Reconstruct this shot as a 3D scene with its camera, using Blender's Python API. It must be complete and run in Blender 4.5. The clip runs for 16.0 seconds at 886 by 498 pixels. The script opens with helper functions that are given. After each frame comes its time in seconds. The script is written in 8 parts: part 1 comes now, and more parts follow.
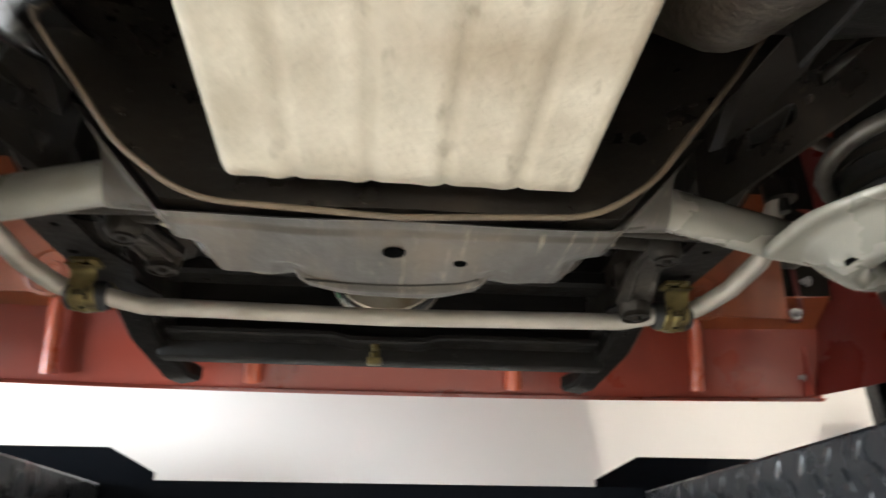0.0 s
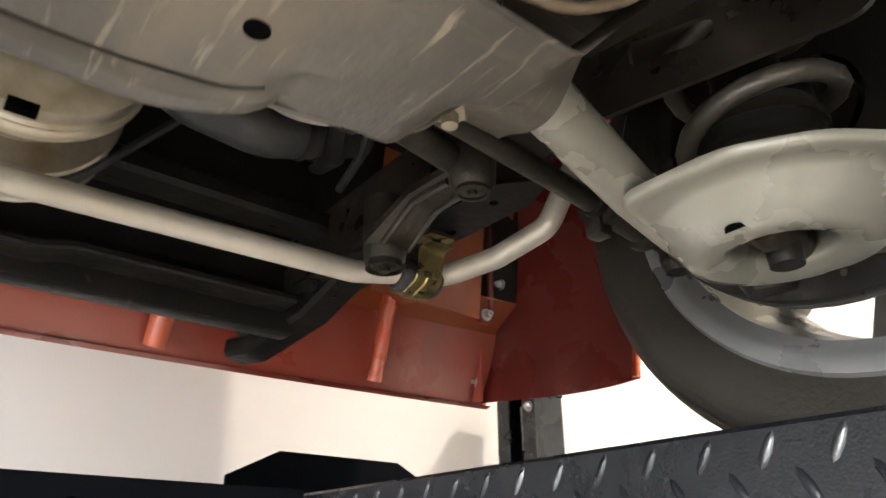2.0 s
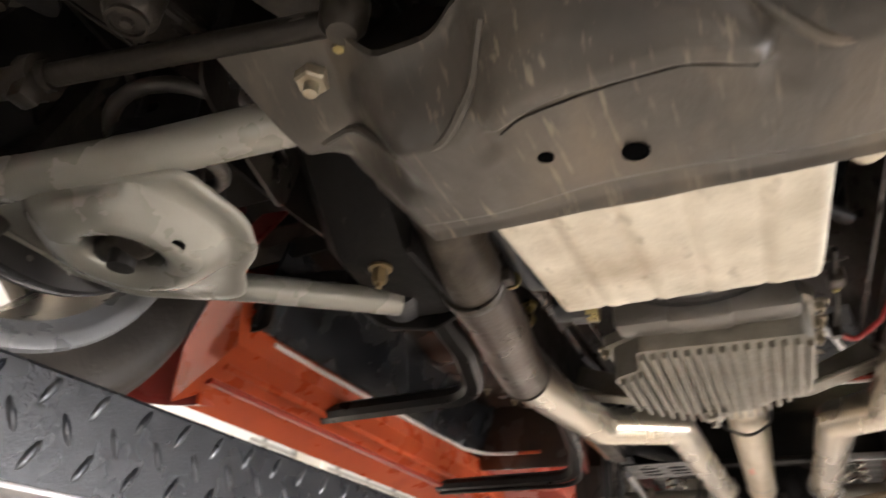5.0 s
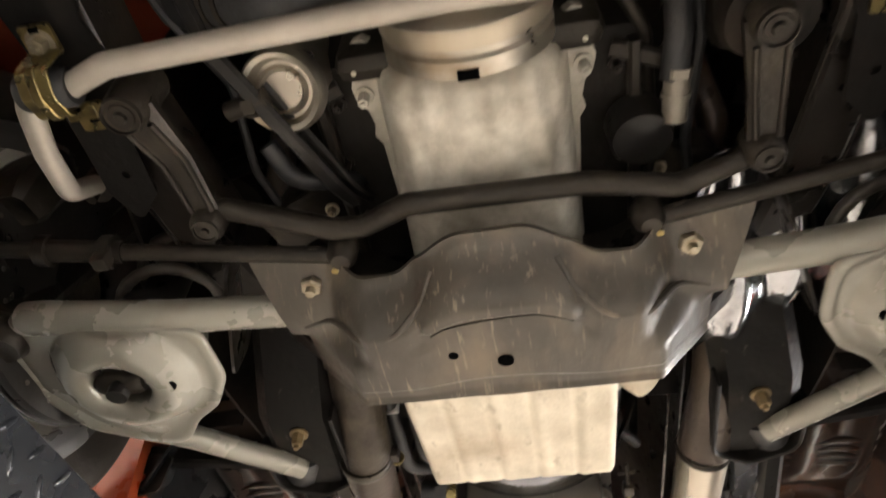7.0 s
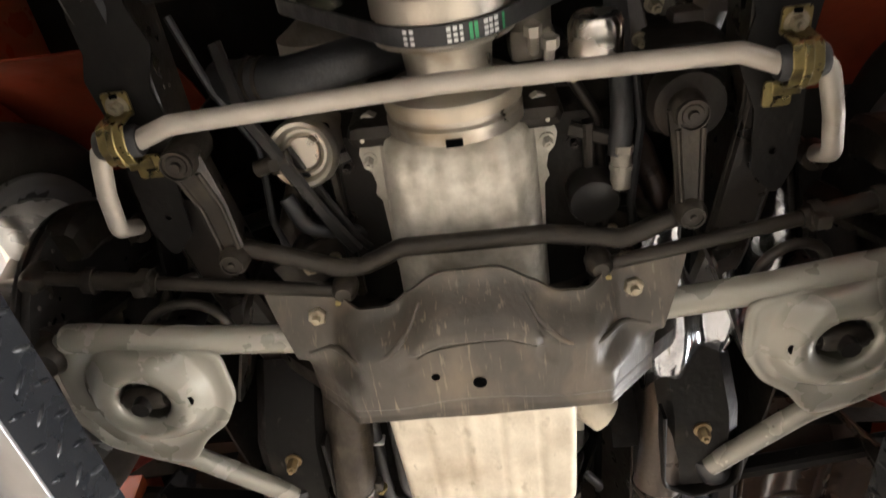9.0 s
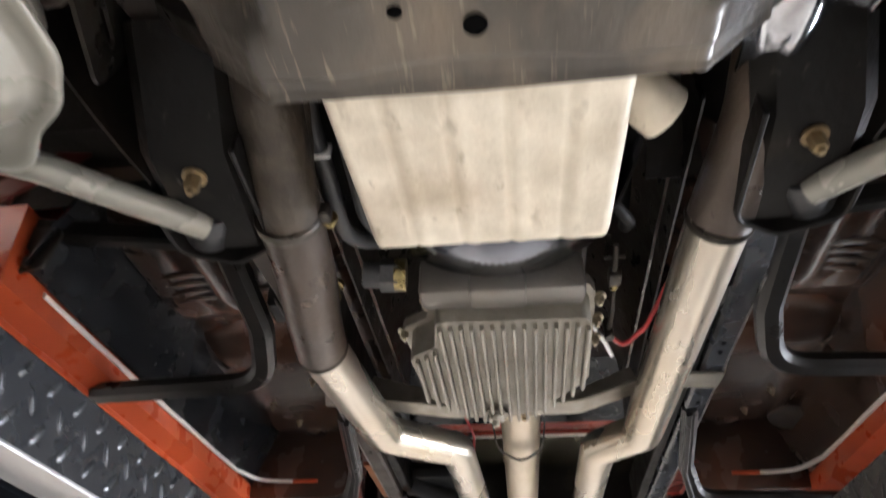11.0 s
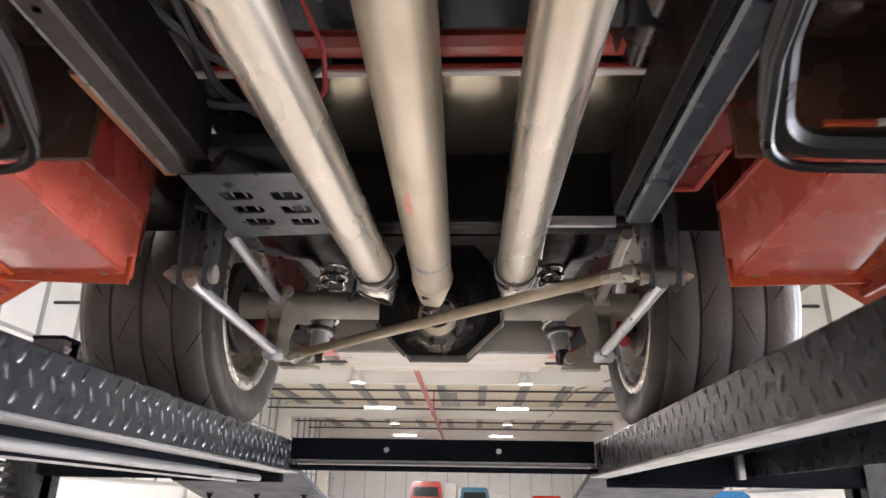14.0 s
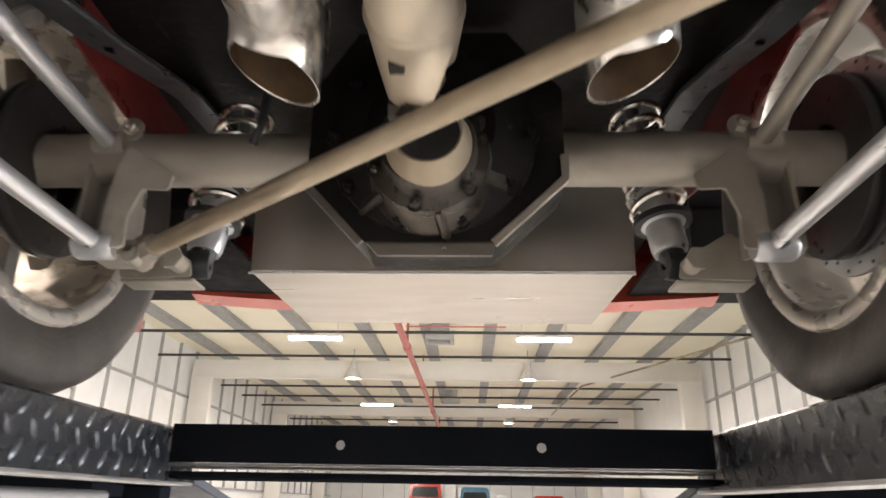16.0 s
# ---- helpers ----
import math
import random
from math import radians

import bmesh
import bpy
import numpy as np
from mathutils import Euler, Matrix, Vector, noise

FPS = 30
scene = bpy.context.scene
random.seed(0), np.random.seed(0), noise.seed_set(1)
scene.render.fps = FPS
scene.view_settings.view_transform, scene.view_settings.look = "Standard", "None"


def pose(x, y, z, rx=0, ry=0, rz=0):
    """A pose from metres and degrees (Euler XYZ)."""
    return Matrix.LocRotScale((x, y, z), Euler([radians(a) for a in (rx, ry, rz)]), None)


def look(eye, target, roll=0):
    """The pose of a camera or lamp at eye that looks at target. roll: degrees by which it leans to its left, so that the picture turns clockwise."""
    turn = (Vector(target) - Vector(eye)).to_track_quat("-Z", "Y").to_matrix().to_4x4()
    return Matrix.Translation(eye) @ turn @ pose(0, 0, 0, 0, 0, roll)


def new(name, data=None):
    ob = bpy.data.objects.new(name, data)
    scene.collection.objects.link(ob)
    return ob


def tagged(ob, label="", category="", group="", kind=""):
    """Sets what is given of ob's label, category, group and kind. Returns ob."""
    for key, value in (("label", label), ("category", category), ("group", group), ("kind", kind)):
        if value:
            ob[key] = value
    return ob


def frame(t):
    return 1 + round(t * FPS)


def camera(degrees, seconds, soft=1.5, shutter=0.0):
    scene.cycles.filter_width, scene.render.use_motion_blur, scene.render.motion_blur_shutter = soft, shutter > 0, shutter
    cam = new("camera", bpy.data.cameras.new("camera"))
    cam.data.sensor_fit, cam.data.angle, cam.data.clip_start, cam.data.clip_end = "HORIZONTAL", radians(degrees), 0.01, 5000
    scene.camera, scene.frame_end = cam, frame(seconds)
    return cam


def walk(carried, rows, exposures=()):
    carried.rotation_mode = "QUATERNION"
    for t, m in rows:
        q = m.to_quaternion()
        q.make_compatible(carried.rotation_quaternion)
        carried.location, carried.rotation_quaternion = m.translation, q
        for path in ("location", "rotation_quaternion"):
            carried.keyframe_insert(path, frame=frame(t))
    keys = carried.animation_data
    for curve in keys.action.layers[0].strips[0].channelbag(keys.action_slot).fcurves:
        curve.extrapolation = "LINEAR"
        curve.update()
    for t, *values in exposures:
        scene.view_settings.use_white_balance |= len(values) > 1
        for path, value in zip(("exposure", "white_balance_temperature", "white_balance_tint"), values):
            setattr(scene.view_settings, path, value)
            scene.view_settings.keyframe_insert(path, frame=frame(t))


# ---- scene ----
cam = camera(65.9, 16.0, shutter=0.5)
PATH = [
    (0, (0.005, 0.55, 1.629), (-0.155, -1.253, 2.479), 0.3),
    (0.5, (0.008, 0.497, 1.637), (-0.528, -1.232, 2.487), 0.0),
    (1, (-0.014, 0.42, 1.649), (-0.852, -1.187, 2.494), 0.1),
    (1.5, (0.006, 0.315, 1.667), (-0.998, -1.194, 2.512), -0.0),
    (2, (0.021, 0.227, 1.666), (-1.118, -1.186, 2.506), -0.0),
    (2.5, (0.029, 0.138, 1.664), (-1.285, -1.117, 2.499), 0.2),
    (3, (0.05, -0.004, 1.666), (-1.491, -0.969, 2.5), 0.9),
    (3.5, (0.068, -0.107, 1.635), (-1.722, -0.415, 2.472), 1.7),
    (4, (0.08, -0.213, 1.61), (-1.636, 0.352, 2.469), 3.1),
    (4.5, (0.066, -0.322, 1.594), (-1.201, 0.93, 2.502), 3.6),
    (4.7, (0.053, -0.343, 1.589), (-0.96, 1.121, 2.5), 3.5),
    (6.8, (0.037, -0.586, 1.397), (-0.249, 0.771, 2.838), 1.6),
    (7, (0.041, -0.6, 1.358), (-0.206, 0.685, 2.871), 1.5),
    (7.5, (0.06, -0.653, 1.27), (-0.121, 0.435, 2.939), 1.4),
    (8, (0.056, -0.677, 1.215), (-0.111, 0.369, 2.911), 1.5),
    (8.2, (0.061, -0.695, 1.187), (-0.106, 0.344, 2.887), 1.6),
    (10.3, (0.02, -0.436, 1.295), (-0.176, 0.99, 2.683), 1.4),
    (10.5, (0.021, -0.396, 1.355), (-0.181, 1.102, 2.665), 1.4),
    (11, (0.019, -0.292, 1.43), (-0.184, 1.295, 2.63), 1.3),
    (11.5, (0.063, -0.148, 1.434), (-0.132, 1.579, 2.424), 1.1),
    (12, (0.097, 0.034, 1.46), (-0.094, 1.789, 2.401), 1.1),
    (12.5, (0.111, 0.2, 1.474), (-0.063, 1.985, 2.36), 1.2),
    (13, (0.097, 0.399, 1.504), (-0.039, 2.225, 2.307), 1.3),
    (13.5, (0.098, 0.591, 1.521), (-0.006, 2.45, 2.25), 1.2),
    (14, (0.093, 0.793, 1.568), (0.009, 2.662, 2.273), 1.0),
    (14.5, (0.065, 0.993, 1.587), (-0.016, 2.863, 2.291), 1.1),
    (15, (0.038, 1.251, 1.598), (-0.043, 3.123, 2.299), 1.2),
    (15.5, (0.05, 1.521, 1.607), (-0.032, 3.392, 2.309), 1.1),
    (16, (0.056, 1.771, 1.635), (-0.027, 3.642, 2.338), 1.0),
]
walk(cam, [(t, look(e, g, r)) for t, e, g, r in PATH], exposures=[(0, -0.16, 6470, 10), (2.0, 0.12, 6720, 12), (3.0, 0.18, 6770, 13), (3.5, 0.07, 6720, 14), (4.0, -0.42, 6970, 17), (4.7, -0.30, 6970, 19), (7.0, 0.10, 7270, 17), (8.2, 0.14, 7220, 17), (10.5, -0.05, 6420, 16), (12.0, -0.08, 6270, 19), (14.0, -0.13, 6320, 20), (15.0, -0.10, 6420, 17), (16.0, -0.10, 6620, 17)])

# ---- world, daylight, lamps ----
world = bpy.data.worlds.new("sky")
scene.world = world
world.use_nodes = True
sky = world.node_tree.nodes.new("ShaderNodeTexSky")
sky.sky_type = "NISHITA"
sky.sun_disc = False
sky.sun_elevation = radians(38)
sky.sun_rotation = radians(75)
world.node_tree.links.new(sky.outputs[0], world.node_tree.nodes["Background"].inputs[0])
world.node_tree.nodes["Background"].inputs[1].default_value = 0.12
sun_data = bpy.data.lights.new("sun", "SUN")
sun_data.energy, sun_data.angle, sun_data.color = 4.0, radians(0.5), (1.0, 0.95, 0.87)
sun = new("sun", sun_data)
sun.matrix_world = look((30, 12, 24), (5.0, 3.0, 0.0))


def area_lamp(name, at, to, width, height, watts, color):
    d = bpy.data.lights.new(name, "AREA")
    d.shape, d.size, d.size_y, d.energy, d.color = "RECTANGLE", width, height, watts, color
    o = new(name, d)
    o.matrix_world = look(at, to)
    return o


DOOR_W, STRIP_W, BAY_W = 2000.0, 185.0, 220.0
area_lamp("door_daylight", (6.9, 3.4, 1.7), (0.0, 3.4, 1.7), 5.0, 3.2, DOOR_W, (0.88, 0.95, 1.0))
STRIPS = [(sx, sy) for sy in (6.0, 17.0, 28.0, 39.0) for sx in (-3.5, 1.7)]
BAYS = [(-3.5, 2.75), (1.75, 2.75), (-3.48, 22.2), (1.75, 22.2), (-3.5, 11.4), (1.75, 11.4), (-3.5, 33.5), (1.75, 33.5)]
for sx, sy in STRIPS:
    area_lamp("strip_lamp", (sx, sy, 5.12), (sx, sy, 0.0), 1.25, 0.2, STRIP_W * (1.0 if sy < 20 else 1.5), (1.0, 0.965, 0.91))
for sx, sy in BAYS[:6]:
    area_lamp("bay_lamp", (sx, sy, 5.1), (sx, sy, 0.0), 0.35, 0.35, BAY_W * (1.9 if sy < 5 else 1.0), (1.0, 0.90, 0.78))


# ---- materials ----
def mat(name, base, rough, metal=0.0, alt=None, scale=9.0, amount=0.5, stain=None, stain_scale=3.0, stain_level=0.58,
        bump=0.15, bump_scale=70.0, coat=0.0, stretch=(1, 1, 1), rough_var=0.12, emit=None, power=0.0, spec=0.5, scuff=None, scuff_scale=(60, 4, 60), scuff_level=0.62):
    """Two scales of colour change, uneven gloss and fine relief on one principled surface."""
    m = bpy.data.materials.new(name)
    m.use_nodes = True
    nt = m.node_tree
    b = nt.nodes["Principled BSDF"]
    b.inputs["Metallic"].default_value = metal
    b.inputs["Coat Weight"].default_value = coat
    b.inputs["Specular IOR Level"].default_value = spec
    b.inputs["Coat Roughness"].default_value = 0.12
    co = nt.nodes.new("ShaderNodeTexCoord")
    mp = nt.nodes.new("ShaderNodeMapping")
    mp.inputs["Scale"].default_value = stretch
    nt.links.new(co.outputs["Object"], mp.inputs[0])

    def noise_tex(s, detail=5.0):
        n = nt.nodes.new("ShaderNodeTexNoise")
        n.inputs["Scale"].default_value, n.inputs["Detail"].default_value = s, detail
        nt.links.new(mp.outputs[0], n.inputs["Vector"])
        return n.outputs["Fac"]

    def ramp(fac, lo, hi):
        r = nt.nodes.new("ShaderNodeMapRange")
        r.inputs["From Min"].default_value, r.inputs["From Max"].default_value = lo, hi
        nt.links.new(fac, r.inputs["Value"])
        return r.outputs[0]

    def mix(fac, a, c):
        x = nt.nodes.new("ShaderNodeMix")
        x.data_type = "RGBA"
        nt.links.new(fac, x.inputs[0])
        for sock, v in ((x.inputs[6], a), (x.inputs[7], c)):
            if isinstance(v, tuple):
                sock.default_value = (*v, 1)
            else:
                nt.links.new(v, sock)
        return x.outputs[2]

    alt = alt or tuple(c * 0.72 for c in base)
    grain = noise_tex(scale)
    lo = 0.5 - 0.25 / max(amount, 0.05) * 0.5
    col = mix(ramp(grain, max(0.0, lo), 1.0 - max(0.0, lo)), alt, base)
    if stain:
        s = noise_tex(stain_scale, 5.0)
        col = mix(ramp(s, stain_level - 0.06, stain_level + 0.18), col, stain)
    if scuff:
        # fine drag marks: noise drawn out along one axis, thinned by a broad one
        sm = nt.nodes.new("ShaderNodeMapping")
        sm.inputs["Scale"].default_value = scuff_scale
        nt.links.new(co.outputs["Object"], sm.inputs[0])
        sn = nt.nodes.new("ShaderNodeTexNoise")
        sn.inputs["Scale"].default_value, sn.inputs["Detail"].default_value = 1.0, 3.0
        nt.links.new(sm.outputs[0], sn.inputs["Vector"])
        both = nt.nodes.new("ShaderNodeMath")
        both.operation = "MULTIPLY"
        nt.links.new(ramp(sn.outputs["Fac"], scuff_level, scuff_level + 0.10), both.inputs[0])
        nt.links.new(ramp(noise_tex(5.0, 3.0), 0.42, 0.62), both.inputs[1])
        col = mix(both.outputs[0], col, scuff)
    nt.links.new(col, b.inputs["Base Color"])
    fine = noise_tex(bump_scale, 3.0)
    rr = nt.nodes.new("ShaderNodeMapRange")
    rr.inputs["From Min"].default_value, rr.inputs["From Max"].default_value = 0.3, 0.7
    rr.inputs["To Min"].default_value, rr.inputs["To Max"].default_value = max(0.05, rough - rough_var), min(1.0, rough + rough_var)
    nt.links.new(noise_tex(scale * 2.3), rr.inputs["Value"])
    nt.links.new(rr.outputs[0], b.inputs["Roughness"])
    if bump:
        bp = nt.nodes.new("ShaderNodeBump")
        bp.inputs["Strength"].default_value, bp.inputs["Distance"].default_value = bump, 0.004
        nt.links.new(fine, bp.inputs["Height"])
        nt.links.new(bp.outputs[0], b.inputs["Normal"])
    if emit:
        b.inputs["Emission Color"].default_value = (*emit, 1)
        b.inputs["Emission Strength"].default_value = power
    return m


M_PAN = mat("cast_pan", (0.70, 0.64, 0.52), 0.55, 0.25, (0.50, 0.45, 0.35), 16, 0.7, (0.36, 0.29, 0.20), 6, 0.58, 0.22, 160, scuff=(0.33, 0.28, 0.20), scuff_scale=(45, 18, 60), scuff_level=0.60)
M_PAN2 = mat("cast_pan_grey", (0.60, 0.57, 0.49), 0.5, 0.3, (0.43, 0.40, 0.33), 34, 0.9, (0.28, 0.24, 0.18), 15, 0.60, 0.65, 60)
M_CROSS = mat("worn_crossmember", (0.088, 0.076, 0.060), 0.42, 0.2, (0.046, 0.040, 0.032), 11, 0.85, (0.165, 0.130, 0.093), 13, 0.61, 0.3, 90, stretch=(1, 0.45, 1), scuff=(0.20, 0.165, 0.12), scuff_scale=(170, 18, 60), scuff_level=0.60)
M_ARM = mat("grey_arm_paint", (0.28, 0.27, 0.228), 0.28, 0.25, (0.235, 0.222, 0.184), 5, 0.4, (0.18, 0.157, 0.12), 9, 0.66, 0.06, 140)
M_BAR = mat("bare_bar", (0.46, 0.42, 0.36), 0.45, 0.35, (0.36, 0.325, 0.27), 18, 0.5, (0.22, 0.18, 0.13), 12, 0.68, 0.15, 120)
M_STEER = mat("oily_steel", (0.038, 0.032, 0.025), 0.40, 0.35, (0.020, 0.0165, 0.013), 15, 0.7, (0.11, 0.088, 0.062), 10, 0.66, 0.3, 100, spec=0.3)
M_BLACK = mat("black_chassis_paint", (0.0075, 0.0070, 0.0065), 0.46, 0.0, (0.0125, 0.0110, 0.0095), 8, 0.6, (0.036, 0.029, 0.022), 9, 0.68, 0.3, 80, spec=0.12, scuff=(0.06, 0.055, 0.048), scuff_scale=(70, 12, 70), scuff_level=0.67)
M_GLOSS = mat("glossy_black_panel", (0.010, 0.011, 0.013), 0.24, 0.0, (0.015, 0.016, 0.018), 4, 0.6, (0.035, 0.032, 0.028), 7, 0.68, 0.12, 60, spec=0.5, scuff=(0.16, 0.15, 0.14), scuff_scale=(60, 45, 60), scuff_level=0.66)
# Body red darkened further: shade of tub and quarter interiors put into colour.
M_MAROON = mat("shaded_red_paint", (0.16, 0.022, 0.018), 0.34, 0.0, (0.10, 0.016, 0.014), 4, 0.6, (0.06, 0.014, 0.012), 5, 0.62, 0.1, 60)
M_DARK = mat("dark_underseal", (0.010, 0.0088, 0.0075), 0.55, 0.0, (0.018, 0.015, 0.012), 5, 0.6, (0.045, 0.032, 0.022), 4, 0.66, 0.5, 55, spec=0.15)
M_FLOORPAN = mat("floor_pan_paint", (0.054, 0.031, 0.0215), 0.22, 0.0, (0.030, 0.0195, 0.0150), 3, 0.6, (0.15, 0.058, 0.028), 2.6, 0.60, 0.16, 40, spec=0.6)
# Valance orange darkened for the shade behind the nose.
M_VALANCE = mat("shaded_red_valance", (0.32, 0.055, 0.031), 0.36, 0.0, (0.25, 0.043, 0.027), 4, 0.5, (0.17, 0.036, 0.025), 5, 0.62, 0.08, 60, coat=0.2)
M_COVER = mat("dull_brown_cover", (0.050, 0.040, 0.033), 0.5, 0.1, (0.036, 0.028, 0.022), 9, 0.6, (0.08, 0.06, 0.045), 8, 0.64, 0.2, 90)
M_ORANGE = mat("orange_paint", (0.58, 0.095, 0.030), 0.32, 0.0, (0.48, 0.078, 0.027), 5, 0.6, (0.40, 0.068, 0.028), 9, 0.64, 0.06, 50, coat=0.5)
# Red of crossbar and rear valance; on guard flanges, orange darkened for shade.
M_RED = mat("red_and_shaded_orange", (0.42, 0.060, 0.035), 0.34, 0.0, (0.34, 0.050, 0.032), 4, 0.5, (0.25, 0.06, 0.04), 3, 0.66, 0.06, 50, coat=0.35)
M_PIPE = mat("aluminised_pipe", (0.49, 0.452, 0.385), 0.28, 0.85, (0.41, 0.365, 0.30), 6, 0.6, (0.38, 0.31, 0.21), 4, 0.56, 0.04, 90, stretch=(1, 0.30, 1), rough_var=0.05, scuff=(0.20, 0.155, 0.11), scuff_scale=(14, 90, 14), scuff_level=0.80)
M_BROWN = mat("heat_coated_pipe", (0.062, 0.044, 0.032), 0.36, 0.35, (0.042, 0.030, 0.022), 9, 0.6, (0.10, 0.075, 0.056), 7, 0.66, 0.2, 120)
M_SHAFT = mat("driveshaft_steel", (0.55, 0.49, 0.39), 0.40, 0.65, (0.40, 0.34, 0.25), 9, 0.8, (0.31, 0.24, 0.15), 7, 0.60, 0.1, 80, stretch=(1, 0.3, 1))
M_CAST = mat("cast_alloy", (0.31, 0.285, 0.24), 0.48, 0.55, (0.21, 0.19, 0.155), 20, 0.6, (0.12, 0.10, 0.078), 7, 0.60, 0.35, 150)
M_PULLEY = mat("satin_pulley_alloy", (0.54, 0.50, 0.43), 0.36, 0.85, (0.40, 0.36, 0.29), 9, 0.7, (0.24, 0.18, 0.11), 12, 0.60, 0.12, 120)
M_CHROME = mat("polished_alloy", (0.68, 0.65, 0.60), 0.22, 1.0, (0.50, 0.47, 0.42), 8, 0.6, (0.26, 0.20, 0.14), 9, 0.62, bump=0.08)
M_TANK = mat("brushed_alloy_sheet", (0.47, 0.44, 0.39), 0.38, 1.0, (0.43, 0.40, 0.355), 5, 0.4, None, 3, 0.66, 0.02, 200, stretch=(0.2, 1, 1))
M_LINK = mat("zinc_link", (0.55, 0.555, 0.56), 0.36, 0.7, (0.46, 0.46, 0.46), 9, 0.5, (0.34, 0.32, 0.29), 8, 0.66, 0.1, 100)
M_AXLE = mat("bare_axle_steel", (0.33, 0.30, 0.25), 0.42, 0.35, (0.25, 0.22, 0.18), 10, 0.6, (0.15, 0.13, 0.10), 7, 0.64, 0.15, 100)
M_GOLD = mat("yellow_zinc", (0.36, 0.285, 0.115), 0.32, 0.85, (0.22, 0.175, 0.08), 26, 0.8, (0.08, 0.062, 0.036), 22, 0.56, 0.25, 120)
M_RUBBER = mat("tyre_rubber", (0.029, 0.0245, 0.0205), 0.56, 0.0, (0.043, 0.036, 0.030), 7, 0.7, (0.080, 0.067, 0.054), 5, 0.62, 0.25, 130, spec=0.32)
M_TREAD = mat("tyre_tread_rubber", (0.043, 0.037, 0.031), 0.7, 0.0, (0.062, 0.053, 0.044), 6, 0.6, (0.13, 0.115, 0.095), 4, 0.64, 0.3, 110)
M_BELT = mat("black_rubber", (0.011, 0.011, 0.0115), 0.5, 0.0, (0.030, 0.030, 0.030), 14, 0.5, (0.06, 0.055, 0.05), 10, 0.68, 0.2, 160)
M_RIM = mat("rim_barrel", (0.44, 0.41, 0.36), 0.30, 0.6, (0.37, 0.34, 0.29), 9, 0.4, (0.26, 0.22, 0.16), 12, 0.66, 0.05, 120)
M_IRON = mat("brown_cast_iron", (0.055, 0.047, 0.037), 0.34, 0.55, (0.034, 0.029, 0.023), 14, 0.7, (0.13, 0.105, 0.07), 16, 0.68, 0.3, 110)
M_TIP = mat("polished_tip", (0.74, 0.72, 0.68), 0.27, 0.95, (0.62, 0.59, 0.54), 8, 0.5, (0.40, 0.31, 0.22), 11, 0.68, 0.06, 90)
M_HEAT = mat("heat_tinted_weld", (0.20, 0.23, 0.29), 0.38, 0.6, (0.30, 0.27, 0.23), 30, 0.7, (0.13, 0.10, 0.08), 20, 0.64, 0.15, 120)
M_PANHARD = mat("dull_bar_steel", (0.37, 0.31, 0.22), 0.45, 0.5, (0.24, 0.19, 0.125), 6, 0.9, (0.13, 0.095, 0.06), 4, 0.56, 0.15, 90)
M_SPOKE = mat("spoke_back", (0.17, 0.155, 0.135), 0.42, 0.5, (0.12, 0.11, 0.095), 9, 0.5, (0.26, 0.23, 0.19), 8, 0.66, 0.15, 120)
M_DISC = mat("brake_disc", (0.030, 0.028, 0.026), 0.38, 0.5, (0.05, 0.046, 0.042), 10, 0.5, (0.12, 0.10, 0.085), 8, 0.68, 0.1, 120)
M_CALIPER = mat("red_caliper", (0.42, 0.040, 0.030), 0.38, 0.0, (0.30, 0.030, 0.024), 20, 0.6, (0.10, 0.03, 0.025), 18, 0.62, 0.1, 120)
M_BOLT = mat("bolt_steel", (0.42, 0.37, 0.28), 0.42, 0.75, (0.30, 0.26, 0.19), 60, 0.6, (0.20, 0.15, 0.09), 40, 0.6, 0.1, 300)
M_SEAM = mat("brown_seam", (0.15, 0.108, 0.066), 0.55, 0.2, (0.12, 0.09, 0.06), 18, 0.6, (0.06, 0.05, 0.04), 9, 0.60, 0.3, 140)
# White that stands in for lines of light along edges.
M_BRIGHT_LINE = mat("white_bright_line", (0.82, 0.79, 0.74), 0.4, 0.0, (0.72, 0.66, 0.60), 16, 0.5, bump=0.1)
M_TAG = mat("red_sticker", (0.62, 0.20, 0.15), 0.5, 0.0, (0.66, 0.34, 0.27), 60, 0.6, bump=0.02)
M_BAR_TEXT = mat("white_print", (0.75, 0.76, 0.74), 0.5, bump=0.0)
M_BAR_GREEN = mat("green_print", (0.03, 0.38, 0.14), 0.5, bump=0.0)
M_LIFT = mat("lift_powder_coat", (0.0085, 0.0096, 0.0116), 0.28, 0.0, (0.0120, 0.0133, 0.0155), 9, 0.5, (0.024, 0.024, 0.026), 6, 0.70, 0.12, 420, spec=0.36, rough_var=0.05)
M_LIFT2 = mat("lift_black_steel", (0.0055, 0.0062, 0.0078), 0.34, 0.0, (0.007, 0.008, 0.010), 5, 0.5, (0.014, 0.014, 0.016), 5, 0.74, 0.04, 160, spec=0.0, rough_var=0.05)
M_GLINT = mat("glint_tread_crest", (0.16, 0.165, 0.17), 0.36, 0.9, (0.045, 0.048, 0.052), 45, 0.8, bump=0.1, bump_scale=300)
M_LIP = mat("bare_steel_strip", (0.33, 0.325, 0.32), 0.40, 0.8, (0.21, 0.205, 0.20), 10, 0.6, (0.24, 0.20, 0.16), 6, 0.64, 0.1, 150, stretch=(1, 0.3, 1))
M_WALL = mat("white_wall_paint", (0.68, 0.665, 0.65), 0.7, 0.0, (0.64, 0.625, 0.61), 1.5, 0.5, (0.59, 0.57, 0.55), 0.8, 0.68, 0.1, 40)
M_CLAD = mat("wall_cladding", (0.78, 0.785, 0.76), 0.6, 0.0, (0.72, 0.725, 0.70), 2, 0.5, (0.64, 0.63, 0.59), 1.2, 0.68, 0.1, 30)
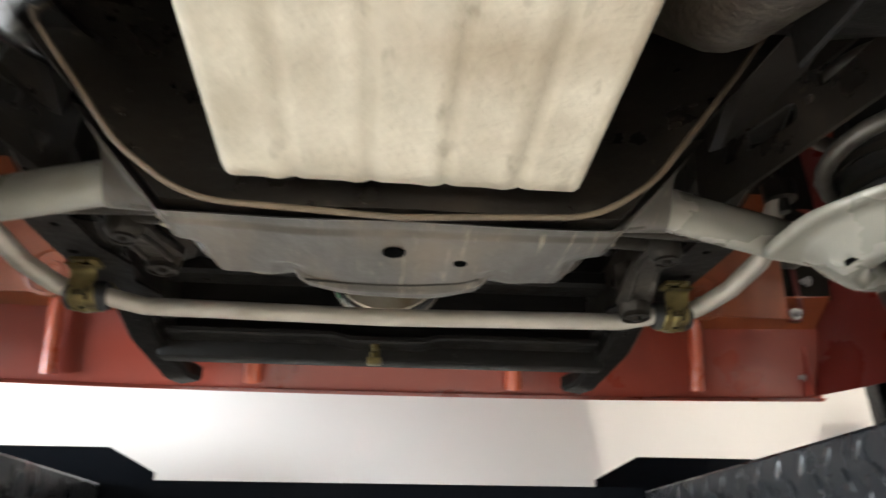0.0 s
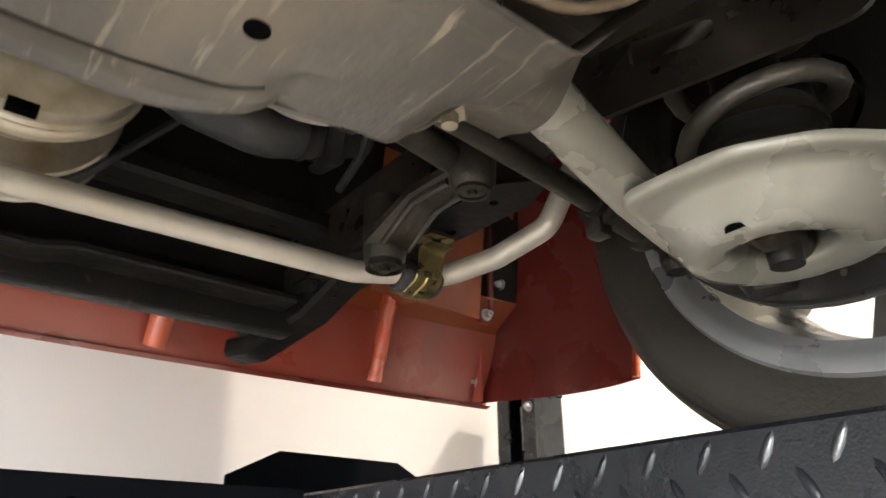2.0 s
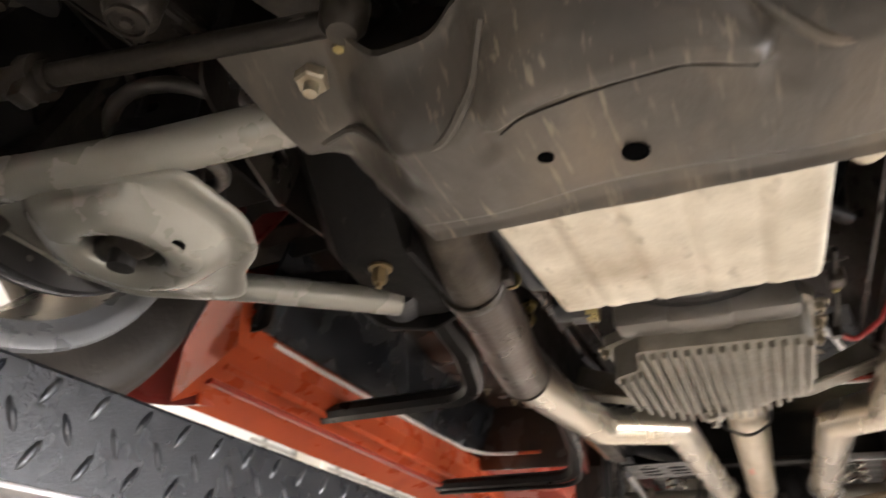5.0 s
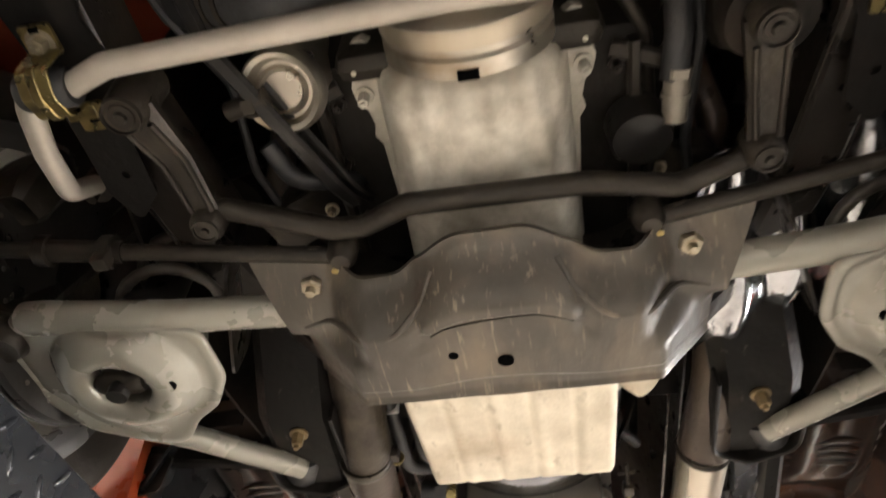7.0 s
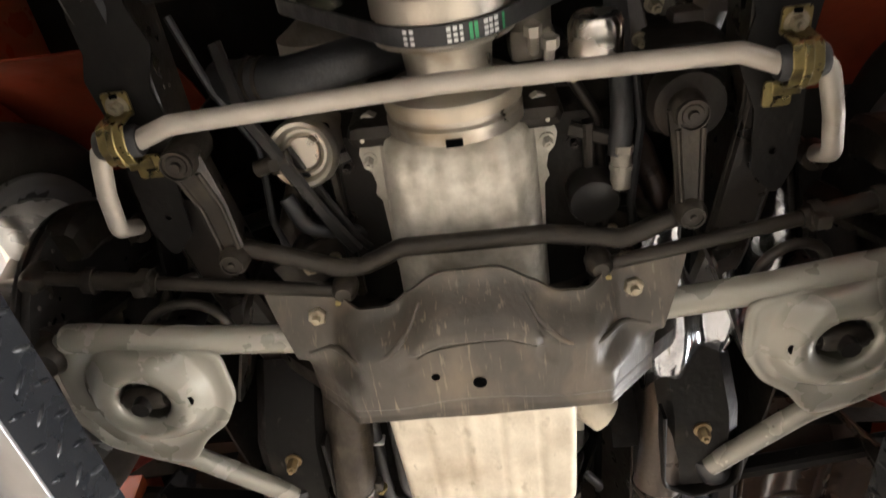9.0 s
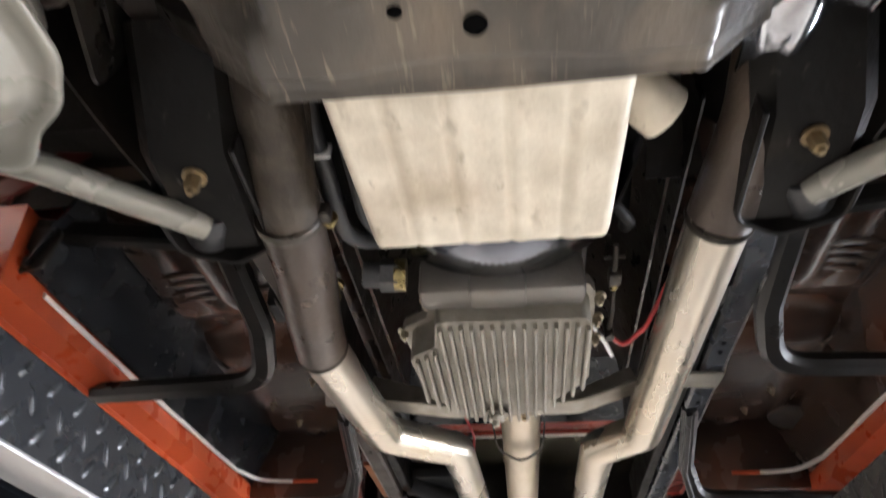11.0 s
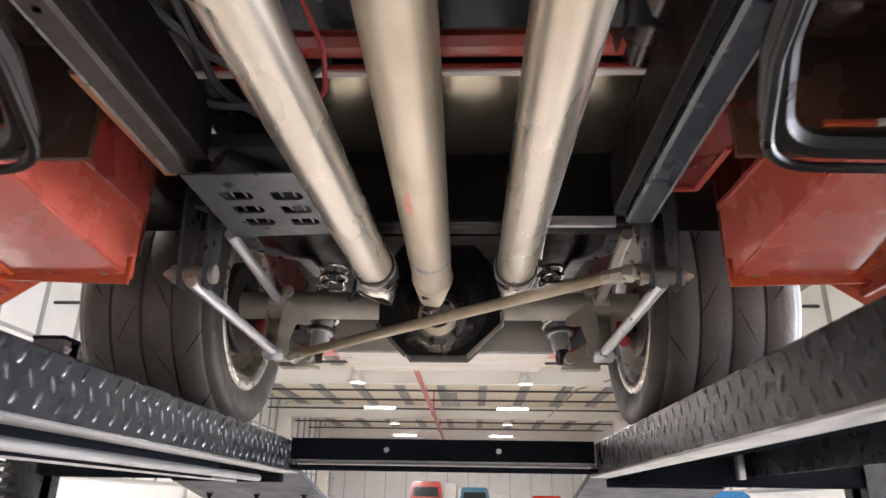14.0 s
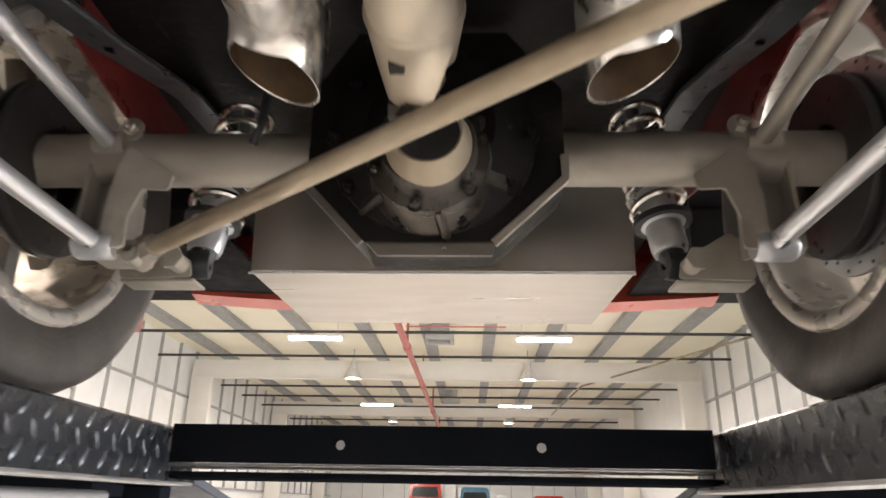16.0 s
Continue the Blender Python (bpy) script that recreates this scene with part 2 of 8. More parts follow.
M_CEIL = mat("roof_lining", (0.84, 0.79, 0.645), 0.65, 0.0, (0.78, 0.73, 0.575), 0.8, 0.5, None, bump=0.1, bump_scale=20)
M_FRAME = mat("portal_paint", (0.74, 0.715, 0.655), 0.55, 0.0, (0.69, 0.66, 0.60), 1.4, 0.5, bump=0.1)
M_PURLIN = mat("galvanised_steel", (0.44, 0.44, 0.42), 0.5, 0.4, (0.36, 0.36, 0.34), 3, 0.5, bump=0.1)
M_FLOOR = mat("sealed_concrete", (0.50, 0.495, 0.485), 0.32, 0.0, (0.43, 0.425, 0.415), 1.2, 0.5, (0.34, 0.32, 0.29), 0.7, 0.62, 0.08, 30, coat=0.25)
M_ROOFPIPE = mat("dark_roof_pipe", (0.045, 0.045, 0.043), 0.5, 0.2, bump=0.05)
M_BAND = mat("grey_roof_purlin", (0.36, 0.36, 0.35), 0.5, 0.3, (0.29, 0.29, 0.28), 3, 0.5, bump=0.1)
M_SPRINKLER = mat("red_pipe_paint", (0.52, 0.16, 0.13), 0.45, 0.0, bump=0.1)
M_RAMP = mat("grey_ramp_paint", (0.045, 0.049, 0.057), 0.55, 0.0, (0.032, 0.035, 0.040), 6, 0.6, (0.08, 0.08, 0.08), 8, 0.68, 0.1, 120, spec=0.15)
M_PLATE = mat("dark_zinc_plate", (0.075, 0.079, 0.084), 0.36, 0.6, (0.055, 0.057, 0.060), 9, 0.6, (0.06, 0.055, 0.05), 8, 0.64, 0.15, 120)
M_LIPRIM = mat("silver_rim_lip", (0.42, 0.42, 0.415), 0.32, 0.6, (0.37, 0.365, 0.355), 7, 0.4, (0.30, 0.28, 0.25), 14, 0.68, 0.05, 120)
M_RAIL = mat("glossy_black_rail", (0.028, 0.0315, 0.038), 0.26, 0.0, (0.036, 0.040, 0.047), 5, 0.4, None, 3, 0.6, 0.05, 60, spec=0.9, rough_var=0.06, scuff=(0.15, 0.147, 0.143), scuff_scale=(420, 240, 300), scuff_level=0.71)
# Base lightened: the pink sheen on the boxes is partly in this colour.
M_QUARTER = mat("glossy_quarter_red", (0.60, 0.122, 0.080), 0.26, 0.0, (0.52, 0.098, 0.065), 4, 0.5, (0.44, 0.10, 0.07), 9, 0.66, 0.14, 26, coat=1.0)
M_RUSTO = mat("rusty_orange_flange", (0.30, 0.12, 0.045), 0.42, 0.0, (0.24, 0.085, 0.035), 9, 0.6, (0.36, 0.20, 0.09), 14, 0.64, 0.15, 80)
M_EDGE = mat("bare_steel_edge", (0.34, 0.335, 0.33), 0.35, 0.6, (0.22, 0.21, 0.20), 30, 0.6, (0.12, 0.11, 0.10), 40, 0.62, 0.1, 90)
M_SEAL = mat("black_underseal", (0.008, 0.008, 0.008), 0.85, 0.0, (0.012, 0.011, 0.011), 10, 0.5, (0.022, 0.02, 0.018), 8, 0.66, 0.5, 60, spec=0.08)
M_LAMP = mat("lamp_glow", (0.9, 0.9, 0.9), 0.5, emit=(1.0, 0.95, 0.86), power=30.0, bump=0.0)
M_BULB = mat("bay_glow", (0.9, 0.9, 0.9), 0.5, emit=(1.0, 0.86, 0.62), power=30.0, bump=0.0)
M_WHITE = mat("white_metal", (0.78, 0.77, 0.74), 0.45, 0.1, bump=0.05)
M_TRUCK = mat("truck_red", (0.55, 0.035, 0.025), 0.25, 0.0, coat=0.6, bump=0.0)
M_BLUE = mat("car_blue", (0.10, 0.28, 0.42), 0.25, 0.0, coat=0.6, bump=0.0)
M_BLUE2 = mat("car_bright_blue", (0.03, 0.22, 0.52), 0.25, 0.0, coat=0.6, bump=0.0)
M_GREEN = mat("lime_cover", (0.45, 0.55, 0.10), 0.6, bump=0.2)
M_GLASS = mat("dark_window", (0.03, 0.035, 0.04), 0.08, 0.0, bump=0.0)
# The black patches put dark reflections into the foil's colour.
M_FOIL = mat("heat_foil", (0.60, 0.615, 0.64), 0.15, 1.0, (0.42, 0.43, 0.45), 12, 0.6, (0.02, 0.02, 0.02), 16, 0.58, 0.7, 22)
M_TAN = mat("bare_floor_sheet", (0.46, 0.405, 0.31), 0.20, 0.9, (0.34, 0.295, 0.215), 7, 0.7, (0.24, 0.205, 0.15), 4, 0.62, 0.10, 60, stretch=(1, 0.12, 1), rough_var=0.08)
M_COPPER = mat("bronze_bolt", (0.34, 0.25, 0.13), 0.45, 0.7, (0.20, 0.15, 0.09), 60, 0.6, bump=0.1)
# Near-black for pieces laid on surfaces as the shade in holes and cuts.
M_CAVITY_SHADE = mat("cavity_shade", (0.003, 0.003, 0.003), 0.95, bump=0.0, spec=0.0)
M_REDMATT = mat("matt_red_orange", (0.46, 0.085, 0.038), 0.52, 0.0, (0.38, 0.066, 0.032), 5, 0.5, (0.28, 0.06, 0.03), 6, 0.64, 0.15, 60, spec=0.2)
# Orange guard lining with its shade mixed into the colour.
M_GUARDIN = mat("shaded_red_inner_guard", (0.28, 0.050, 0.020), 0.62, 0.0, (0.20, 0.036, 0.016), 5, 0.6, (0.12, 0.03, 0.018), 6, 0.62, 0.2, 60, spec=0.15)
# The body orange darkened for the shade inside guards and quarters.
M_DEEP = mat("shaded_deep_red", (0.19, 0.025, 0.018), 0.30, 0.0, (0.14, 0.020, 0.015), 4, 0.6, (0.12, 0.025, 0.018), 5, 0.64, 0.06, 50, coat=0.35)
M_BELL = mat("dark_polished_bell", (0.17, 0.185, 0.22), 0.18, 1.0, (0.10, 0.105, 0.12), 5, 0.7, (0.06, 0.055, 0.05), 8, 0.62, bump=0.06)
M_SOOT = mat("sooty_bore", (0.060, 0.037, 0.018), 0.75, 0.0, (0.034, 0.021, 0.011), 20, 0.7, bump=0.3, spec=0.1)
M_HEADER = mat("rusty_header", (0.085, 0.068, 0.050), 0.5, 0.4, (0.048, 0.037, 0.027), 14, 0.8, (0.028, 0.021, 0.015), 22, 0.54, 0.5, 110)
M_SPRING = mat("dull_spring_paint", (0.13, 0.118, 0.10), 0.4, 0.3, (0.08, 0.07, 0.058), 14, 0.7, (0.045, 0.038, 0.03), 18, 0.62, 0.3, 120)
# Orange inner panels, darkened for the shade they stand in.
M_SHELF = mat("shaded_orange_inner", (0.30, 0.070, 0.020), 0.45, 0.0, (0.22, 0.050, 0.016), 4, 0.6, (0.14, 0.035, 0.014), 5, 0.62, 0.08, 60, coat=0.2)
M_FRAME_BLACK = mat("brown_black_frame", (0.027, 0.022, 0.0175), 0.34, 0.15, (0.015, 0.0122, 0.0098), 9, 0.7, (0.060, 0.046, 0.033), 12, 0.64, 0.25, 70, spec=0.45, scuff=(0.12, 0.10, 0.075), scuff_scale=(60, 20, 60), scuff_level=0.66)
M_HOOP = mat("satin_black_tube", (0.0105, 0.0095, 0.0085), 0.36, 0.0, (0.015, 0.0135, 0.012), 9, 0.5, (0.032, 0.027, 0.022), 8, 0.68, 0.12, 90, spec=0.32)
M_WIRE = mat("red_cable", (0.42, 0.03, 0.03), 0.4, bump=0.05)


# ---- shape tools ----
def link_mesh(name, bm, material, smooth=38):
    bmesh.ops.recalc_face_normals(bm, faces=bm.faces)
    me = bpy.data.meshes.new(name)
    bm.to_mesh(me)
    bm.free()
    me.materials.append(material)
    if smooth:
        for p in me.polygons:
            p.use_smooth = True
        me.set_sharp_from_angle(angle=radians(smooth))
    return me


PLACE = {}


def centred(me):
    co = np.empty(len(me.vertices) * 3)
    me.vertices.foreach_get("co", co)
    co = co.reshape(-1, 3)
    c = (co.min(0) + co.max(0)) / 2
    me.vertices.foreach_set("co", (co - c).ravel())
    me.update()
    return Vector(c)


def part(name, bm, material, parent, label="", smooth=38, kind=""):
    me = link_mesh(name, bm, material, smooth)
    c = centred(me)
    ob = new(name, me)
    ob.parent = parent
    ob.location = c - PLACE[parent]
    PLACE[ob] = c
    return tagged(ob, label=label, kind=kind)


def thing(name, bm, material, label, category, group="", kind="", smooth=38):
    me = link_mesh(name, bm, material, smooth)
    c = centred(me)
    ob = new(name, me)
    ob.location = c
    PLACE[ob] = c
    return tagged(ob, label, category, group, kind)


def holder(name, at, label, category, group="", kind=""):
    ob = new(name)
    ob.location = at
    ob.empty_display_size = 0.1
    PLACE[ob] = Vector(at)
    return tagged(ob, label, category, group, kind)


def V(*a):
    return Vector(a)


def box(bm, lo, hi, bevel=0.0, m=None, seg=2):
    """A bevelled block between two corners."""
    lo, hi = Vector(lo), Vector(hi)
    vs = bmesh.ops.create_cube(bm, size=1.0)["verts"]
    c, s = (lo + hi) / 2, hi - lo
    for v in vs:
        v.co = Vector((v.co.x * s.x, v.co.y * s.y, v.co.z * s.z)) + c
    if bevel:
        es = list({e for v in vs for e in v.link_edges})
        r = bmesh.ops.bevel(bm, geom=es, offset=bevel, segments=seg, affect="EDGES", profile=0.5)
        vs = list({v for f in r["faces"] for v in f.verts} | {v for v in vs if v.is_valid})
    if m:
        for v in vs:
            v.co = m @ v.co
    return vs


def rounded(points, r, n=6):
    """The path with its inner corners turned into arcs of about radius r (one number, or one for each corner)."""
    pts = [Vector(p) for p in points]
    out = [pts[0]]
    for i in range(1, len(pts) - 1):
        rr = r[i - 1] if isinstance(r, (list, tuple)) else r
        a, b, c = pts[i - 1], pts[i], pts[i + 1]
        u, w = (a - b), (c - b)
        ang = u.angle(w)
        if rr <= 0 or ang > 3.1:
            out.append(b)
            continue
        d = min(rr / math.tan(ang / 2), u.length * 0.48, w.length * 0.48)
        p, q = b + u.normalized() * d, b + w.normalized() * d
        for k in range(n + 1):
            t = k / n
            out.append(p * (1 - t) ** 2 + b * 2 * t * (1 - t) + q * t * t)
    out.append(pts[-1])
    return out


def sweep(bm, path, profile, caps=True, closed=False, up=(0, 0, 1), scales=None):
    """Carries a closed outline of (side, up) pairs along a path."""
    pts = [Vector(p) for p in path]
    n = len(pts)
    rings, last = [], None
    for i, p in enumerate(pts):
        if closed:
            t = (pts[(i + 1) % n] - pts[i - 1]).normalized()
        else:
            t = (pts[min(i + 1, n - 1)] - pts[max(i - 1, 0)]).normalized()
        if last is None:
            u = Vector(up)
            if abs(u.dot(t)) > 0.98:
                u = Vector((0, 1, 0)) if abs(t.y) < 0.9 else Vector((1, 0, 0))
        else:
            u = last
        u = (u - t * u.dot(t)).normalized()
        last = u
        s = t.cross(u)
        k = scales[i] if scales else 1.0
        rings.append([bm.verts.new(p + s * (a * k) + u * (b * k)) for a, b in profile])
    m = len(profile)
    for i in range(n if closed else n - 1):
        a, b = rings[i], rings[(i + 1) % n]
        for j in range(m):
            bm.faces.new((a[j], a[(j + 1) % m], b[(j + 1) % m], b[j]))
    if caps and not closed:
        bm.faces.new(rings[0])
        bm.faces.new(rings[-1][::-1])
    return rings


def ring_outline(r, n=16):
    return [(r * math.cos(2 * math.pi * k / n), r * math.sin(2 * math.pi * k / n)) for k in range(n)]


def rect_outline(w, h, b=0.004):
    w, h = w / 2, h / 2
    return [(-w + b, -h), (w - b, -h), (w, -h + b), (w, h - b), (w - b, h), (-w + b, h), (-w, h - b), (-w, -h + b)]


def tube(bm, path, r, n=16, caps=True, scales=None):
    return sweep(bm, path, ring_outline(r, n), caps, scales=scales)


def hollow(bm, path, r, wall, n=24):
    """A pipe with an open end and a wall."""
    pts = [Vector(p) for p in path]
    outer = sweep(bm, pts, ring_outline(r, n), caps=False)
    inner = sweep(bm, pts, ring_outline(r - wall, n), caps=False)
    for a, b in ((outer[0], inner[0]), (outer[-1], inner[-1])):
        for j in range(n):
            bm.faces.new((a[j], a[(j + 1) % n], b[(j + 1) % n], b[j]))


def lathe(bm, prof, at=(0, 0, 0), axis=(0, 0, 1), n=40, closed=False):
    """Turns pairs (radius, height) about an axis; zero radius closes an end."""
    z = Vector(axis).normalized()
    x = z.orthogonal().normalized()
    y = z.cross(x)
    at = Vector(at)
    rings = []
    for r, h in prof:
        if r <= 1e-6:
            rings.append([bm.verts.new(at + z * h)])
        else:
            rings.append([bm.verts.new(at + z * h + (x * math.cos(2 * math.pi * k / n) + y * math.sin(2 * math.pi * k / n)) * r) for k in range(n)])
    pairs = list(zip(rings, rings[1:])) + ([(rings[-1], rings[0])] if closed else [])
    for a, b in pairs:
        for k in range(n):
            q = [a[k % len(a)], a[(k + 1) % len(a)], b[(k + 1) % len(b)], b[k % len(b)]]
            q = list(dict.fromkeys(q))
            if len(q) > 2:
                bm.faces.new(q)


def helix(at, r, z0, z1, turns, lean=(0, 0), per=20):
    n = int(turns * per)
    return [V(at[0] + lean[0] * k / n + r * math.cos(2 * math.pi * k / per), at[1] + lean[1] * k / n + r * math.sin(2 * math.pi * k / per), z0 + (z1 - z0) * k / n) for k in range(n + 1)]


def plate(bm, outer, holes, thick, m):
    """A flat sheet with holes: outlines in its own plane, thickness along its own z, laid by m."""
    before = set(bm.verts)
    edges = []
    for loop in [outer, *holes]:
        vs = [bm.verts.new((x, y, 0)) for x, y in loop]
        edges += [bm.edges.new((vs[i], vs[(i + 1) % len(vs)])) for i in range(len(vs))]
    faces = [g for g in bmesh.ops.triangle_fill(bm, use_beauty=True, edges=edges)["geom"] if isinstance(g, bmesh.types.BMFace)]
    top = bmesh.ops.extrude_face_region(bm, geom=faces)["geom"]
    for v in (g for g in top if isinstance(g, bmesh.types.BMVert)):
        v.co.z += thick
    for v in bm.verts:
        if v not in before:
            v.co = m @ v.co


def circle(x, y, r, n=20):
    return [(x + r * math.cos(2 * math.pi * k / n), y + r * math.sin(2 * math.pi * k / n)) for k in range(n)]


def rounded2(points, r, n=5):
    p = [Vector((x, y, 0)) for x, y in points]
    out = rounded([(p[-1] + p[0]) / 2, *p, (p[-1] + p[0]) / 2], r, n)
    return [(v.x, v.y) for v in out[:-1]]


def shell(bm, low, high, nu, nv):
    """A closed solid between two surfaces over the unit square."""
    a = [[bm.verts.new(low(i / nu, j / nv)) for j in range(nv + 1)] for i in range(nu + 1)]
    b = [[bm.verts.new(high(i / nu, j / nv)) for j in range(nv + 1)] for i in range(nu + 1)]
    for i in range(nu):
        for j in range(nv):
            bm.faces.new((a[i][j], a[i + 1][j], a[i + 1][j + 1], a[i][j + 1]))
            bm.faces.new((b[i][j], b[i][j + 1], b[i + 1][j + 1], b[i + 1][j]))
    for i in range(nu):
        for j in (0, nv):
            bm.faces.new((a[i][j], a[i + 1][j], b[i + 1][j], b[i][j]))
    for j in range(nv):
        for i in (0, nu):
            bm.faces.new((a[i][j], a[i][j + 1], b[i][j + 1], b[i][j]))


def smooth(a, b, x):
    t = min(1.0, max(0.0, (x - a) / (b - a)))
    return t * t * (3 - 2 * t)


def bolt(name, at, axis, r, parent, material=None, washer=True, length=0.012):
    """A hexagon head on a washer."""
    bm = bmesh.new()
    at, z = Vector(at), Vector(axis).normalized()
    if washer:
        lathe(bm, [(0, -0.002), (r * 1.7, -0.002), (r * 1.7, 0.0015), (0, 0.0015)], at, z, 20)
    lathe(bm, [(0, 0), (r * 1.12, 0), (r * 1.12, length * 0.8), (r * 0.95, length), (0, length)], at, z, 6)
    lathe(bm, [(0, length), (r * 0.5, length), (r * 0.46, length + r * 0.7), (0, length + r * 0.7)], at, z, 12)
    return part(name, bm, material or M_BOLT, parent)


# ---- the hall ----
XL, XR, YF, YB, ZC = -8.6, 7.0, -1.25, 46.0, 6.05
bm = bmesh.new()
box(bm, (XL - 0.3, YF - 0.3, -0.2), (XR + 0.3, YB + 0.3, 0.0))
thing("floor", bm, M_FLOOR, "pale sealed concrete workshop floor with faint stains", "floor", kind="structure", smooth=0)
bm = bmesh.new()
box(bm, (-60, -60, -0.5), (80, 110, -0.21))
thing("ground", bm, M_FLOOR, "pale concrete yard outside the hall", "ground", kind="structure", smooth=0)
bm = bmesh.new()
box(bm, (XL - 0.3, YF - 0.25, 0.0), (XR + 0.3, YF, ZC))
thing("wall_front", bm, M_WALL, "plain white painted wall close to the car's nose", "wall", kind="structure", smooth=0)
bm = bmesh.new()
box(bm, (XL, YB, 0.0), (XR, YB + 0.25, ZC))
back_wall = thing("wall_back", bm, M_CLAD, "distant cream end wall of the hall", "wall", kind="structure", smooth=0)
bm = bmesh.new()
box(bm, (XL - 0.25, YF, 0.0), (XL, YB + 0.25, ZC))
wall_left = thing("wall_left", bm, M_CLAD, "cream metal-clad side wall with steel studs", "wall", kind="structure", smooth=0)
# right wall with the open roller door between y 0.8 and 6.0
bm = bmesh.new()
box(bm, (XR, YF, 0.0), (XR + 0.25, 0.8, ZC))
box(bm, (XR, 6.0, 0.0), (XR + 0.25, YB + 0.25, ZC))
box(bm, (XR, 0.8, 3.4), (XR + 0.25, 6.0, ZC))
wall_right = thing("wall_right", bm, M_CLAD, "cream metal-clad side wall with a door opening", "wall", kind="structure", smooth=0)
bm = bmesh.new()
box(bm, (XL - 0.3, YF - 0.3, ZC), (XR + 0.3, YB + 0.3, ZC + 0.2))
thing("ceiling", bm, M_CEIL, "pale insulated roof lining", "ceiling", kind="structure", smooth=0)
for k in range(10):
    x = XL + 0.9 + k * 1.65
    bm = bmesh.new()
    box(bm, (x - 0.16, YF, ZC - 0.14), (x + 0.16, YB, ZC - 0.004))
    thing("roof_purlin", bm, M_BAND, "grey steel purlin running lengthwise under the roof", "purlin", "roof purlins", "structure", 0)

for side, wall, x in ((1, wall_left, XL), (-1, wall_right, XR)):
    for k in range(28 if side > 0 else 10):
        y = 10.0 + k * 1.28
        bm = bmesh.new()
        box(bm, (min(x, x + side * 0.08), y - 0.022, 2.1), (max(x, x + side * 0.08), y + 0.022, ZC))
        part("stud", bm, M_PURLIN, wall, smooth=0)
    for z in (2.07, 3.1, 4.6):
        bm = bmesh.new()
        box(bm, (min(x, x + side * 0.07), 9.6, z - 0.03), (max(x, x + side * 0.07), YB if side > 0 else 22.4, z + 0.03))
        part("girt", bm, M_PURLIN, wall, smooth=0)
for k in range(12):
    bm = bmesh.new()
    x = XL + 0.7 + k * 1.3
    box(bm, (x - 0.02, YB - 0.03, 0), (x + 0.02, YB, ZC))
    part("batten", bm, M_PURLIN, back_wall, smooth=0)

# portal frames: column, column, rafter
def portal(y):
    h = holder("portal_frame", (-0.8, y, 0.0), "cream painted steel portal frame across the hall", "steel frame", "portal frames", "structure")
    for x0, x1 in ((XL + 0.12, XL + 0.75), (XR - 0.75, XR - 0.12)):
        bm = bmesh.new()
        box(bm, (x0, y - 0.12, 0.0), (x1, y + 0.12, 5.2), 0.01)
        part("column", bm, M_FRAME, h)
    bm = bmesh.new()
    box(bm, (XL + 0.12, y - 0.10, 5.2), (XR - 0.12, y + 0.10, 5.74), 0.01)
    box(bm, (XL + 0.12, y - 0.16, 5.18), (XR - 0.12, y + 0.16, 5.21), 0.004)
    part("rafter", bm, M_FRAME, h)


for y in (11.0, 22.5, 31.5, 40.5):
    portal(y)

# cross pipes, purlins and the red main under the roof
for y in (7.5, 14.2, 17.4, 20.2, 25.3, 27.6, 30.2, 35.0, 38.0):
    bm = bmesh.new()
    tube(bm, [(XL - 0.02, y, 5.42), (XR + 0.02, y, 5.42)], 0.035, 10)
    thing("purlin_pipe", bm, M_ROOFPIPE, "dark grey steel pipe running across under the roof", "pipe", "roof pipes")
sp = holder("sprinkler_main", (-1.6, 26, 5.35), "red painted sprinkler main pipe along the roof", "pipe")
bm = bmesh.new()
tube(bm, [(-1.44, 8.0, 5.09), (-1.44, 45.98, 5.09)], 0.075, 14)
part("main_pipe", bm, M_SPRINKLER, sp)
for y in (17.5, 23, 29, 35):
    bm = bmesh.new()
    tube(bm, [(-1.44, y - 0.12, 5.09), (-1.44, y + 0.12, 5.09)], 0.10, 14)
    part("coupling", bm, M_SPRINKLER, sp)
    bm = bmesh.new()
    tube(bm, [(-1.44, y, 5.12), (-1.44, y, ZC)], 0.03, 10)
    part("riser", bm, M_SPRINKLER, sp)
bm = bmesh.new()
sweep(bm, [(-1.44, 17.0, 5.46), (0.85, 17.0, 5.46)], rect_outline(0.03, 0.03))
thing("cable_tray", bm, M_SPRINKLER, "thin red pipe crossing the hall under the roof", "pipe")
bm = bmesh.new()
tube(bm, [(6.4, 17, 5.3), (3.6, 24, 5.3), (3.4, 34, 5.3)], 0.03, 8)
thing("conduit", bm, M_TAN, "tan conduit running along the roof", "conduit")
for y in (19.0, 24.5, 30.0):
    x = -0.75
    h = holder("roof_vent", (x, y, 5.6), "square grey roof vent box with an open frame", "vent", "roof vents")
    bm = bmesh.new()
    for a0, b0, a1, b1 in ((-0.36, -0.36, 0.36, -0.27), (-0.36, 0.27, 0.36, 0.36), (-0.36, -0.27, -0.27, 0.27), (0.27, -0.27, 0.36, 0.27)):
        box(bm, (x + a0, y + b0, 5.56), (x + a1, y + b1, 5.70), 0.008)
    part("vent_frame", bm, M_PURLIN, h)
    bm = bmesh.new()
    box(bm, (x - 0.24, y - 0.24, 5.71), (x + 0.24, y + 0.24, 6.04), 0.01)
    part("duct", bm, M_BAND, h)

